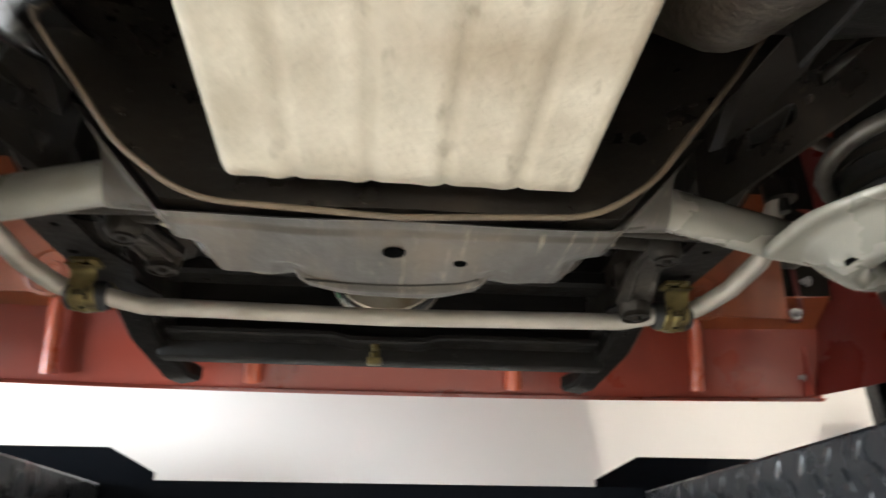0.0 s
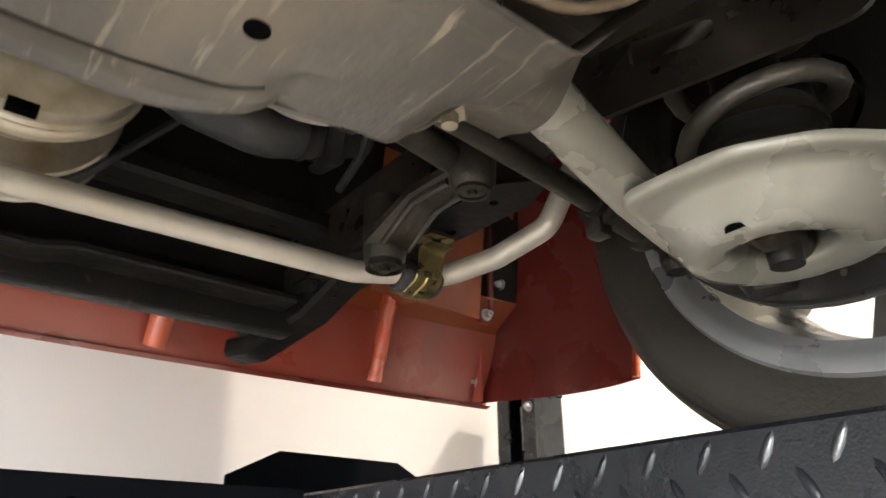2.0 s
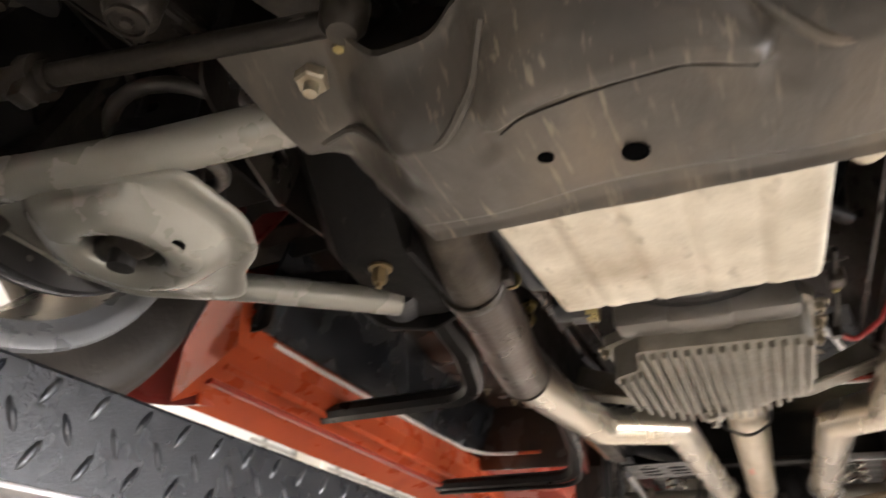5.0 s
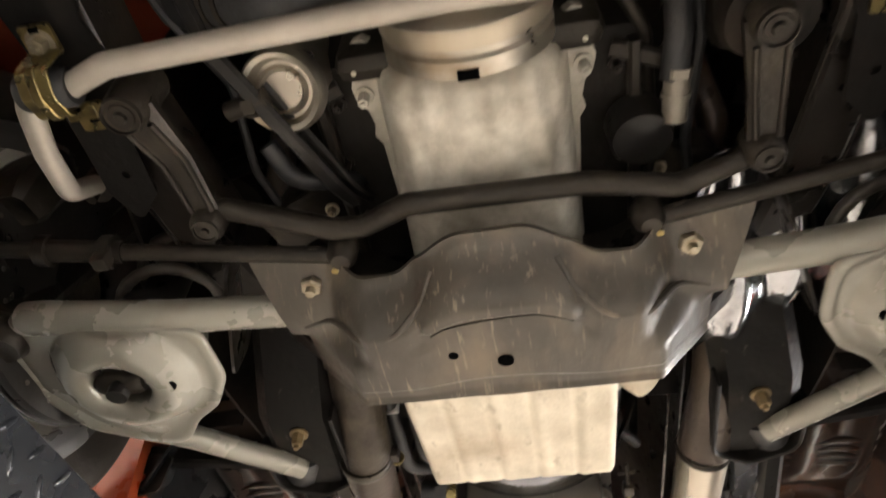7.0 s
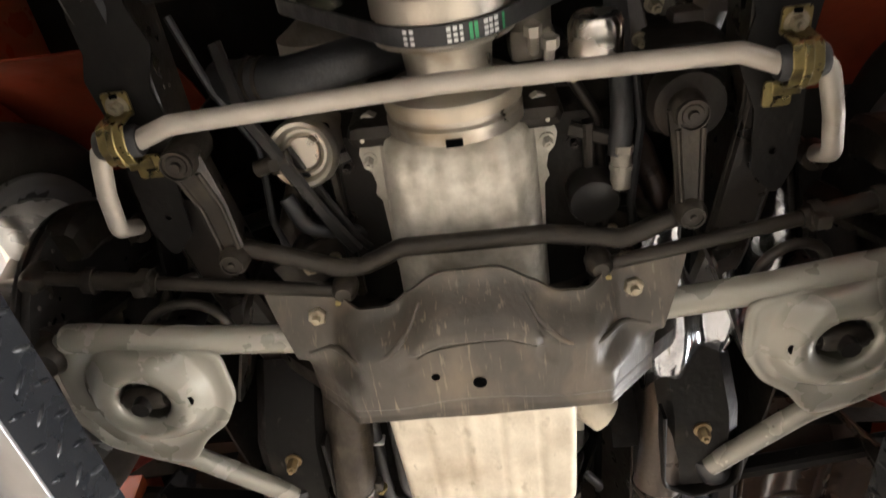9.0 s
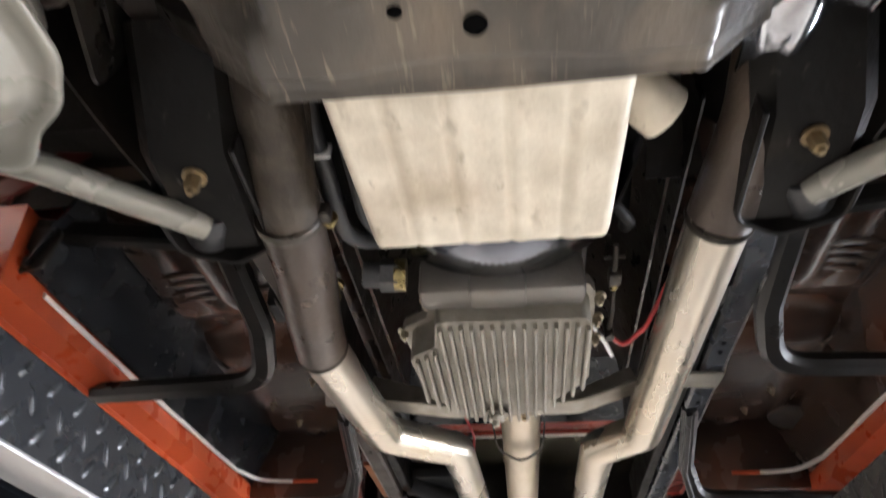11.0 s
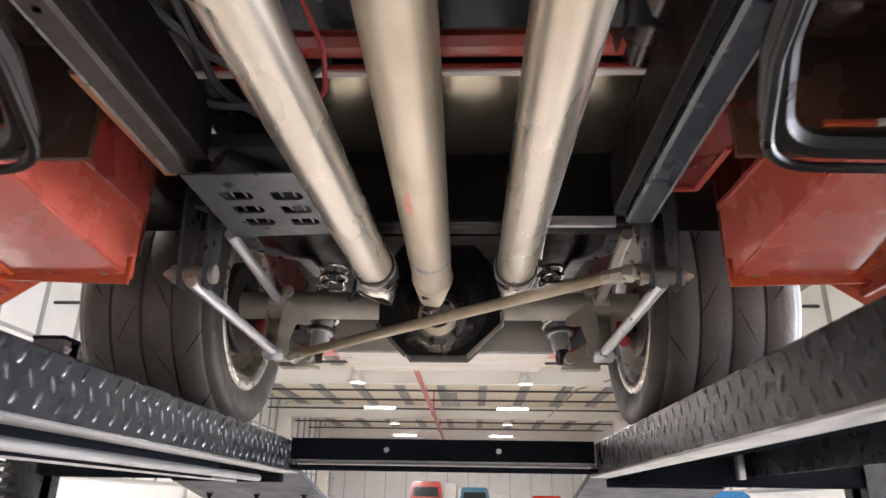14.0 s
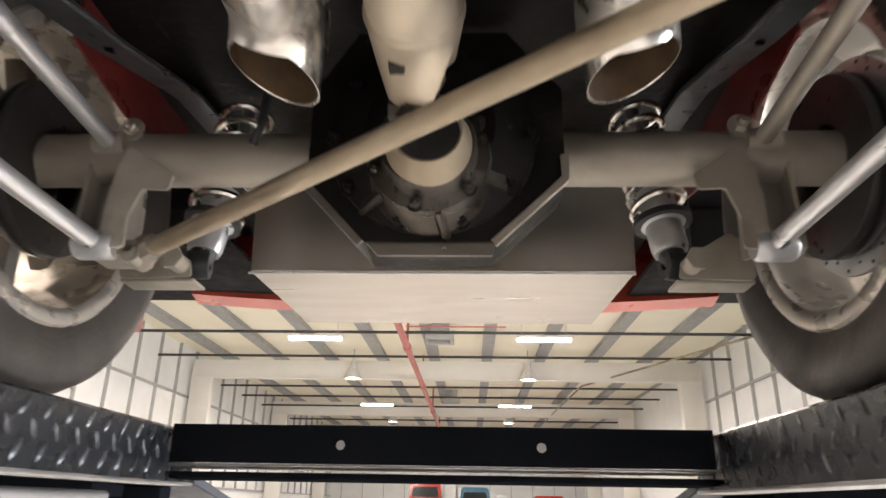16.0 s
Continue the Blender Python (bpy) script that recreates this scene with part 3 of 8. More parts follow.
for sx, sy in STRIPS:
    h = holder("strip_light", (sx, sy, 5.3), "long white fluorescent strip light hanging from the roof", "light", "strip lights")
    bm = bmesh.new()
    box(bm, (sx - 0.62, sy - 0.10, 5.19), (sx + 0.62, sy + 0.10, 5.25), 0.008)
    part("housing", bm, M_WHITE, h)
    for d in (-0.05, 0.05):
        bm = bmesh.new()
        tube(bm, [(sx - 0.6, sy + d, 5.17), (sx + 0.6, sy + d, 5.17)], 0.035, 10)
        part("lamp_tube", bm, M_LAMP, h, "glowing white tube")
    for d in (-0.5, 0.5):
        bm = bmesh.new()
        tube(bm, [(sx + d, sy, 5.25), (sx + d, sy, ZC)], 0.006, 6)
        part("hanger", bm, M_PURLIN, h)
for sx, sy in BAYS:
    h = holder("high_bay_light", (sx, sy, 5.2), "bell-shaped high bay lamp hanging on a stem", "light", "high bay lights")
    bm = bmesh.new()
    lathe(bm, [(0.05, 0.62), (0.09, 0.50), (0.10, 0.34), (0.16, 0.22), (0.24, 0.05), (0.25, 0.0), (0.235, 0.0), (0.15, 0.21), (0.09, 0.33), (0.0, 0.36)], (sx, sy, 5.15), n=24)
    part("shade", bm, M_WHITE, h)
    bm = bmesh.new()
    lathe(bm, [(0, 0.02), (0.15, 0.02), (0.19, 0.07), (0.0, 0.30)], (sx, sy, 5.15), n=20)
    part("bulb", bm, M_BULB, h, "warm glowing lamp")
    bm = bmesh.new()
    tube(bm, [(sx, sy, 5.75), (sx, sy, ZC)], 0.015, 8)
    part("stem", bm, M_PURLIN, h)


# ---- parked vehicles far down the hall ----
def parked_car(name, x, y, w, hood, roof, paint, label, truck=False):
    h = holder(name, (x, y + 2.0, 0.0), label, "car" if not truck else "pickup truck")
    bm = bmesh.new()
    prof = [(0.0, 0.35), (0.02, hood * 0.72), (0.12, hood * 0.96), (1.2, hood), (1.45, hood * 1.05), (4.3, hood * 1.02), (4.4, 0.4)]

    def side(s):
        return [bm.verts.new((x + s * w / 2 * (0.97 if 0.1 < py < 4.3 else 0.90), y + py, pz)) for py, pz in prof]
    a, b = side(-1), side(1)
    for i in range(len(prof)):
        j = (i + 1) % len(prof)
        bm.faces.new((a[i], a[j], b[j], b[i]))
    bm.faces.new(a)
    bm.faces.new(b[::-1])
    bmesh.ops.bevel(bm, geom=list(bm.edges), offset=0.05, segments=2, affect="EDGES")
    part("body", bm, paint, h)
    bm = bmesh.new()
    c0 = [(-0.42, 1.25, hood), (0.42, 1.25, hood), (0.42, 3.0 if not truck else 2.4, hood), (-0.42, 3.0 if not truck else 2.4, hood)]
    c1 = [(-0.36, 1.7 if not truck else 1.4, roof), (0.36, 1.7 if not truck else 1.4, roof), (0.36, 2.6 if not truck else 2.3, roof), (-0.36, 2.6 if not truck else 2.3, roof)]
    lo = [bm.verts.new((x + px * w, y + py, pz - 0.03)) for px, py, pz in c0]
    hi = [bm.verts.new((x + px * w, y + py, pz)) for px, py, pz in c1]
    for i in range(4):
        bm.faces.new((lo[i], lo[(i + 1) % 4], hi[(i + 1) % 4], hi[i]))
    bm.faces.new(hi)
    bm.faces.new(lo[::-1])
    bmesh.ops.bevel(bm, geom=list(bm.edges), offset=0.06, segments=2, affect="EDGES")
    part("cabin", bm, paint, h)
    bm = bmesh.new()
    ym0, ym1 = (1.25, 1.7) if not truck else (1.25, 1.4)
    q = [(-0.33, 0.26), (0.33, 0.26), (0.29, 0.74), (-0.29, 0.74)]
    vs = [bm.verts.new((x + px * w, y + ym0 + (ym1 - ym0) * t - 0.02, hood + (roof - hood) * t)) for px, t in q]
    r = bmesh.ops.extrude_face_region(bm, geom=[bm.faces.new(vs)])["geom"]
    for v in (g for g in r if isinstance(g, bmesh.types.BMVert)):
        v.co.y += 0.05
    part("windscreen", bm, M_GLASS, h, "dark glass windscreen")
    for s in (-1, 1):
        bm = bmesh.new()
        lathe(bm, [(0, 0), (0.10, 0), (0.12, 0.04), (0.12, 0.10), (0, 0.10)], (x + s * w * 0.36, y - 0.03, hood * 0.72), (0, 1, 0), 20)
        part("headlight", bm, M_CHROME, h, "round chrome headlight")
        for wy in (0.85, 3.5):
            bm = bmesh.new()
            lathe(bm, [(0, -0.11), (0.2, -0.11), (0.32, -0.10), (0.34, -0.05), (0.34, 0.05), (0.32, 0.10), (0.2, 0.11), (0, 0.11)], (x + s * (w / 2 - 0.14), y + wy, 0.34), (1, 0, 0), 24)
            part("wheel", bm, M_RUBBER, h, "black tyre")
    bm = bmesh.new()
    for k in range(5):
        box(bm, (x - w * 0.26, y - 0.05, hood * 0.5 + k * 0.07), (x + w * 0.26, y + 0.03, hood * 0.5 + 0.035 + k * 0.07), 0.006)
    part("grille", bm, M_CHROME, h, "bright horizontal grille bars")
    bm = bmesh.new()
    box(bm, (x - w * 0.48, y - 0.12, 0.42), (x + w * 0.48, y - 0.02, 0.56), 0.02)
    part("bumper", bm, M_CHROME, h)


parked_car("red_pickup", -2.0, 33.0, 1.85, 1.75, 2.66, M_TRUCK, "red classic pickup truck parked facing the lift", True)
parked_car("blue_sedan", 0.25, 34.0, 1.75, 1.60, 2.46, M_BLUE, "pale blue classic sedan parked facing the lift")
parked_car("red_roadster", 3.6, 33.0, 1.8, 1.55, 2.12, M_TRUCK, "low red sports car parked beyond the lift")
parked_car("blue_coupe", 5.4, 15.0, 1.85, 1.45, 1.98, M_BLUE2, "bright blue car parked beside the hall wall")
bm = bmesh.new()
for k in range(7):
    lathe(bm, [(0, 0), (0.4 - 0.03 * k, 0.02), (0.42 - 0.035 * k, 0.14), (0.3, 0.24), (0, 0.25)], (3.9 + 0.04 * math.sin(k), 13.5 + 0.05 * math.cos(2 * k), 0.22 * k), n=18)
thing("cover_heap", bm, M_GREEN, "heaped lime green dust cover on a trolley", "cover")
for k, x in enumerate((-1.2, -0.4, 1.9)):
    bm = bmesh.new()
    box(bm, (x - 0.35, 45.2, 0), (x + 0.35, 45.9, 2.9 - 0.3 * k), 0.03)
    thing("cabinet", bm, M_WHITE, "white steel cabinet against the end wall", "cabinet", "end wall cabinets")


# ---- the four-post lift ----
ZT, ZB, HG = 1.760, 1.668, 0.475
lift = holder("car_lift", (0, 1.0, 0.0), "black four-post car lift with diamond-plate runways, raised", "car lift")
R_Y0, R_Y1 = -1.00, 3.12
for s in (-1, 1):
    bm = bmesh.new()
    # folded runway: top, inner and outer side, inturned flange
    t = 0.005
    prof = [(HG, ZB), (HG, ZT - 0.004), (HG + 0.004, ZT), (HG + 0.476, ZT), (HG + 0.48, ZT - 0.004), (HG + 0.48, ZB),
            (HG + 0.48 - t, ZB), (HG + 0.48 - t, ZT - t), (HG + t, ZT - t), (HG + t, ZB)]
    ra, rb = ([bm.verts.new((s * px, y, pz)) for px, pz in prof] for y in (R_Y0, R_Y1))
    for i in range(len(prof)):
        j = (i + 1) % len(prof)
        bm.faces.new((ra[i], ra[j], rb[j], rb[i]))
    bm.faces.new(ra)
    bm.faces.new(rb[::-1])
    runway = part("runway", bm, M_LIFT, lift, "black diamond-plate runway with glints coloured on its tread", smooth=0)
    # raised lozenges on the inner side and the top edge
    rows = [(0.0175, 0.0, 1), (0.043, 0.025, -1), (0.0685, 0.0, 1)]
    bm, bm2 = bmesh.new(), bmesh.new()
    L, W, Hh = 0.0155, 0.0045, 0.0024

    def lozenge(b, y, z, lean, k):
        c, sn = math.cos(lean), math.sin(lean)

        def P(u, w, h):
            return b.verts.new((s * (HG - h * 1.0), y + u * c - w * sn, z + u * sn + w * c))
        n = 8
        hk = Hh * (1.0 if s < 0 else 0.55)
        base = [P(L * k * math.cos(2 * math.pi * i / n), W * k * math.sin(2 * math.pi * i / n), -0.0003) for i in range(n)]
        mid = [P(L * k * 0.72 * math.cos(2 * math.pi * i / n), W * k * 0.6 * math.sin(2 * math.pi * i / n), hk * 0.85) for i in range(n)]
        top = P(0, 0, hk)
        for i in range(n):
            j = (i + 1) % n
            b.faces.new((base[i], base[j], mid[j], mid[i]))
            b.faces.new((mid[i], mid[j], top))
    rng = random.Random(5 + s)
    for dz, off, sign in rows:
        n = int((R_Y1 - R_Y0 - 0.04) / 0.05)
        for k in range(n):
            y = R_Y0 + 0.03 + off + k * 0.05
            # Brighter copies picked by side, row and y: glints put into their colour.
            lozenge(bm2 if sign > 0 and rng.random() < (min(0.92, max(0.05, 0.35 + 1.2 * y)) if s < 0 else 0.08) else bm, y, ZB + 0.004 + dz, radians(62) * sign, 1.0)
    part("tread_pattern", bm, M_LIFT, runway, "raised black lozenge pattern", smooth=50, kind="stuff")
    part("tread_pattern_glint", bm2, M_GLINT, runway, "raised lozenges in a brighter metal for their glints", smooth=50, kind="stuff")
    # bright steel flange under the inner side
    bm = bmesh.new()
    box(bm, (min(s * (HG - 0.004), s * (HG + 0.060)), R_Y0, ZB - 0.006), (max(s * (HG - 0.004), s * (HG + 0.060)), R_Y1, ZB - 0.0005), 0.001)
    part("edge_flange", bm, M_LIP, runway, "bare bright steel edge strip")
    # stiffeners and rods under the deck
    for x in (HG + 0.10, HG + 0.38):
        bm = bmesh.new()
        zs, hs = (ZT - 0.026, 0.022) if s > 0 else (ZB + 0.035, 0.08)
        sweep(bm, [(s * x, R_Y0 + 0.02, zs), (s * x, R_Y1 - 0.02, zs)], rect_outline(0.05, hs))
        part("stiffener", bm, M_LIFT2, runway)
    if s > 0:
        bm = bmesh.new()
        box(bm, (HG + 0.062, R_Y0 + 0.01, ZT - 0.014), (HG + 0.47, 2.98, ZT - 0.010), 0.001)
        part("under_panel", bm, M_LIFT2, runway, "flat black panel under the runway")
    if s < 0:
        for x, z, r in ((0.552, 1.640, 0.010), (0.622, 1.632, 0.006), (0.690, 1.636, 0.005)):
            bm = bmesh.new()
            tube(bm, [(s * x, -0.2, z), (s * x, 2.95, z)], r, 12)
            part("pull_rod", bm, M_LIP, runway, "long bright steel pull rod")
        bm = bmesh.new()
        sweep(bm, [(s * 0.575, 1.1, 1.652), (s * 0.575, 2.6, 1.652)], ring_outline(0.026, 14))
        part("ram_cylinder", bm, M_LIFT2, runway, "black hydraulic ram")
    # upright stop at the front end
    bm = bmesh.new()
    x0 = 0.475
    outl = [(x0, 0.0), (x0, 0.055), (x0 + 0.10, 0.105), (x0 + 0.37, 0.105), (x0 + 0.47, 0.055), (x0 + 0.47, 0.0)]
    plate(bm, [(s * px, py) for px, py in outl], [], 0.008, Matrix.Translation((0, -1.0, ZT - 0.003)) @ Matrix.Rotation(radians(90), 4, "X"))
    part("wheel_stop", bm, M_LIFT2, lift, "black steel end stop plate")
    # drop-down approach ramp at the rear
    bm = bmesh.new()
    q = [(s * (HG + 0.0), 3.14, 1.665), (s * (HG + 0.48), 3.14, 1.665), (s * (HG + 0.48), 4.05, 1.50), (s * (HG + 0.0), 4.05, 1.50)]
    vs = [bm.verts.new(p) for p in q]
    r = bmesh.ops.extrude_face_region(bm, geom=[bm.faces.new(vs)])["geom"]
    for v in (g for g in r if isinstance(g, bmesh.types.BMVert)):
        v.co.z += 0.02
    bmesh.ops.bevel(bm, geom=list(bm.edges), offset=0.003, segments=1, affect="EDGES")
    ramp_ob = part("approach_ramp", bm, M_RAMP, lift, "grey steel approach ramp plate")
    for k in range(3):
        bolt("bolt", (s * (HG + 0.06 + 0.18 * k), 3.5, 1.598), (0, 0, -1), 0.008, ramp_ob, M_LIFT2)
    bm = bmesh.new()
    box(bm, (min(s * (HG + 0.06), s * (HG + 0.42)), 3.13, 1.635), (max(s * (HG + 0.06), s * (HG + 0.42)), 3.18, 1.66), 0.003)
    part("ramp_hinge", bm, M_LIFT2, lift)

# cross beams: an upright web with two holes, a lower flange, ends out to the posts
for name, y0, y1 in (("cross_beam", 3.0, 3.13), ("cross_beam", -0.95, -0.70)):
    bm = bmesh.new()
    near = y0 if y0 > 0 else y1
    wz = 0.029 if y0 > 0 else 0.0
    web = [(-HG + 0.003, ZB + wz + 0.002), (HG - 0.003, ZB + wz + 0.002), (HG - 0.003, ZT + 0.004), (-HG + 0.003, ZT + 0.004)]
    plate(bm, web, [circle(-0.172, 1.731, 0.0085), circle(0.178, 1.731, 0.0085)], 0.006, Matrix.Translation((0, near + (0.006 if y0 > 0 else 0), 0)) @ Matrix.Rotation(radians(90), 4, "X"))
    beam = part(name, bm, M_LIFT2, lift, "black steel cross beam with two small holes", smooth=0)
    bm = bmesh.new()
    box(bm, (-HG + 0.004, y0 + 0.008, ZT - 0.008), (HG - 0.004, y1 - 0.008, ZT - 0.002), 0.001)
    part("top_plate", bm, M_LIFT2, beam)
    bm = bmesh.new()
    box(bm, (-HG + 0.004, min(y0, near) - 0.0, ZB + wz - 0.004), (HG - 0.004, y1, ZB + wz + 0.001), 0.001)
    part("lower_flange", bm, M_LIP, beam, "thin bright lower edge")
    bm = bmesh.new()
    box(bm, (-1.28, y0 + 0.015, ZB - 0.032 + wz * 1.25), (1.28, y1, ZB - 0.008 + wz * 0.85), 0.003)
    part("tie_bar", bm, M_LIFT2, beam)
    for s in (-1, 1):
        bm = bmesh.new()
        box(bm, (min(s * (HG + 0.13), s * 1.27), y0 + 0.01, ZB - 0.04 + 0.012), (max(s * (HG + 0.13), s * 1.27), y1, ZT - 0.012), 0.003)
        part("beam_end", bm, M_LIFT2, beam)
        bm = bmesh.new()
        box(bm, (min(s * (HG + 0.42), s * (HG + 0.44)), y0 - 0.02 if y0 > 0 else y1, ZB - 0.01), (max(s * (HG + 0.42), s * (HG + 0.44)), y0 + 0.01 if y0 > 0 else y1 + 0.02, ZT - 0.02), 0.002)
        part("gusset", bm, M_LIP, beam)
        bolt("bolt", (s * (HG + 0.40), y0 + 0.012 if y0 > 0 else y1, 1.735), (0, -1 if y0 > 0 else 1, 0), 0.011, beam, M_LIP)
for sx in (-1, 1):
    for py, sy in ((-1.07, 1), (3.06, -1)):
        bm = bmesh.new()
        w, d, t = 0.105, 0.14, 0.006
        x0, x1 = sx * 1.27, sx * (1.27 + w)
        lo, hi = min(x0, x1), max(x0, x1)
        # a channel post, open towards the runways
        c = [(x0, py - d / 2), (x1, py - d / 2), (x1, py + d / 2), (x0, py + d / 2), (x0, py + d / 2 - 0.045), (x0 + sx * t, py + d / 2 - 0.045), (x0 + sx * t, py + d / 2 - t),
             (x1 - sx * t, py + d / 2 - t), (x1 - sx * t, py - d / 2 + t), (x0 + sx * t, py - d / 2 + t), (x0 + sx * t, py - d / 2 + 0.045), (x0, py - d / 2 + 0.045)]
        plate(bm, c, [], 2.06, Matrix.Translation((0, 0, 0.012)))
        post = part("post", bm, M_LIFT, lift, "black steel channel post", smooth=0)
        bm = bmesh.new()
        box(bm, (lo - 0.004, py - d / 2 - 0.004, 2.073), (hi + 0.004, py + d / 2 + 0.004, 2.085), 0.003)
        part("cap", bm, M_LIFT2, post)
        bm = bmesh.new()
        box(bm, (lo - 0.06, py - d / 2 - 0.05, 0.0), (hi + 0.06, py + d / 2 + 0.05, 0.012), 0.002)
        part("base_plate", bm, M_LIFT2, post)
        bm = bmesh.new()
        tube(bm, [(x0 + sx * 0.035, py + 0.0, 1.70), (x0 + sx * 0.035, py, 2.072)], 0.006, 10)
        tube(bm, [(x0 + sx * 0.035, py, 1.94), (x0 + sx * 0.035, py, 2.05)], 0.011, 12)
        part("lifting_cable", bm, M_LIP, post, "steel lifting cable with a swaged end")
        bm = bmesh.new()
        box(bm, (x0 + sx * 0.062 - 0.012, py - 0.02, 1.2), (x0 + sx * 0.062 + 0.012, py + 0.02, 2.03), 0.002)
        part("lock_ladder", bm, M_LIFT2, post)
        bolt("bolt", (x0 - sx * 0.001, py + sy * (d / 2 - 0.02), 2.04), (-sx, 0, 0), 0.008, post, M_LIP)
bm = bmesh.new()
tube(bm, helix((-1.36, 2.93), 0.035, 1.05, 1.85, 26, per=12), 0.006, 6)
part("air_hose", bm, M_BELT, lift, "black coiled air hose")


# ---- the car on the lift ----
car = holder("car", (0, 1.3, ZT), "orange classic car seen from below, raised on a lift", "car")
AX_F, AX_R, AX_Z, TR = 0.01, 2.65, 2.088, 0.328


def P(name, bm, material, label="", parent=None, smooth=38, kind=""):
    return part(name, bm, material, parent or car, label, smooth, kind)


def one(name, fn, material, label="", parent=None, smooth=38):
    bm = bmesh.new()
    fn(bm)
    return P(name, bm, material, label, parent, smooth)


# -- wheels --
def wheel(s, y, x_in, width, rim_r, spokes, front):
    h = new("wheel")
    h.parent = car
    c = V(s * (x_in + width / 2), y, AX_Z)
    h.location = c - PLACE[car]
    PLACE[h] = c
    tagged(h, "alloy wheel with a black tyre")
    ax = (s, 0, 0)
    at = (s * x_in, y, AX_Z)
    w, R = width, (TR + 0.016 if front else TR)
    bm = bmesh.new()
    lathe(bm, [(rim_r - 0.012, 0.012), (rim_r + 0.004, 0.0), (rim_r + 0.02, -0.008), (R * 0.86, -0.018), (R * 0.93, -0.016), (R * 0.972, -0.004), (R - 0.004, 0.02),
               (R, w * 0.3), (R, w * 0.7), (R - 0.004, w - 0.03), (R * 0.968, w - 0.004), (R * 0.90, w + 0.012), (rim_r + 0.01, w), (rim_r - 0.012, w - 0.012)], at, ax, 72, True)
    # the tyre flattens where it stands on the runway
    for v in bm.verts:
        v.co.z = max(v.co.z, ZT + 0.001)
    tyre = P("tyre", bm, M_RUBBER, "worn black tyre", h, 50)
    # four smooth ribs between round grooves; slanting sipes are thin dark strips laid on
    bm = bmesh.new()
    for f0, f1 in ((0.02, 0.262), (0.272, 0.494), (0.506, 0.728), (0.738, 0.98)):
        e0, e1 = (0.012 if f0 < 0.1 else 0.0), (0.012 if f1 > 0.9 else 0.0)
        mid = (f0 + f1) / 2
        lathe(bm, [(R - 0.006 - e0, w * f0), (R + 0.002 - e0, w * f0 + 0.002), (R + 0.004 - e0 * 0.25, w * (f0 * 0.6 + mid * 0.4)), (R + 0.004, w * mid), (R + 0.004 - e1 * 0.25, w * (f1 * 0.6 + mid * 0.4)), (R + 0.002 - e1, w * f1 - 0.002), (R - 0.006 - e1, w * f1)], at, ax, 96)
    for v in bm.verts:
        v.co.z = max(v.co.z, ZT + 0.0005)
    P("tread", bm, M_TREAD, "grooved tyre tread", tyre, 60, "stuff")
    bm = bmesh.new()
    n = 19 if front else 12
    for k in range(n):
        for li, f in enumerate((0.10, 0.33, 0.60, 0.86)):
            a0 = 2 * math.pi * (k + (0.0, 0.37, 0.71, 0.2)[li]) / n
            lean = (0.20, -0.26, 0.26, -0.20)[li]
            ring = []
            for i in range(5):
                t = i / 4 - 0.5
                a = a0 + lean * t
                half = 0.0022 * (1 - 1.6 * abs(t)) + 0.0004
                rr = R + 0.0046 - (0.0032 if (li == 0 and t < 0) or (li == 3 and t > 0) else 0.0)
                ring.append([bm.verts.new((s * (x_in + w * (f + 0.15 * t)), y + rr * math.cos(a + d / R), AX_Z + rr * math.sin(a + d / R))) for d in (-half, half)])
            for p0, p1 in zip(ring, ring[1:]):
                bm.faces.new((p0[0], p0[1], p1[1], p1[0]))
    for v in bm.verts:
        v.co.z = max(v.co.z, ZT + 0.0008)
    P("sipes", bm, M_CAVITY_SHADE, "thin dark tread cuts", tyre, 0, "stuff")
    bm = bmesh.new()
    r = rim_r
    k_ = 1.0 if front else 0.42
    lathe(bm, [(r - 0.016, -0.003), (r - 0.010, -0.007), (r + 0.004, -0.007), (r + 0.008, -0.002), (r + 0.004, 0.010), (r - 0.012 * k_, 0.016), (r - 0.018 * k_, 0.03), (r - 0.030 * k_, 0.05), (r - 0.034 * k_, w * 0.42), (r - 0.045 * k_, w * 0.55), (r - 0.048 * k_, w - 0.035),
               (r - 0.02 * k_, w - 0.018), (r + 0.002, w - 0.004), (r - 0.03 * k_, w - 0.002), (r - 0.058 * k_, w - 0.035), (r - 0.055 * k_, w * 0.55), (r - 0.044 * k_ - 0.002, w * 0.40), (r - 0.040 * k_ - 0.002, 0.052), (r - 0.030 * k_ - 0.003, 0.028), (r - 0.026 * k_ - 0.006, 0.010), (r - 0.020, 0.002)], at, ax, 72, True)
    rim = P("rim", bm, M_LIPRIM if front else M_RIM, "silver wheel rim barrel", h, 50)
    bm = bmesh.new()
    hw = w if front else 0.155
    lathe(bm, [(0, hw - 0.085), (0.085, hw - 0.085), (0.10, hw - 0.07), (0.09, hw - 0.03), (0, hw - 0.02)], at, ax, 40)
    P("hub_plate", bm, M_SPOKE, "", h)
    for k in range(spokes):
        a = 2 * math.pi * (k + 0.28) / spokes
        d = V(0, math.cos(a), math.sin(a))
        q = V(0, -math.sin(a), math.cos(a))
        bm = bmesh.new()
        sw = w if front else 0.145
        p0 = V(*at) + d * 0.08 + V(s * (sw - 0.06), 0, 0)
        p1 = V(*at) + d * (r - (0.05 if front else 0.042)) + V(s * (sw - 0.035), 0, 0)
        vs = []
        for p, hw in ((p0, 0.024), ((p0 + p1) / 2, 0.018), (p1, 0.022)):
            vs.append([bm.verts.new(p + q * a_ * hw + V(s * b_, 0, 0)) for a_, b_ in ((-1, 0.0), (-0.7, -0.012), (0.7, -0.012), (1, 0.0), (0.9, 0.018), (-0.9, 0.018))])
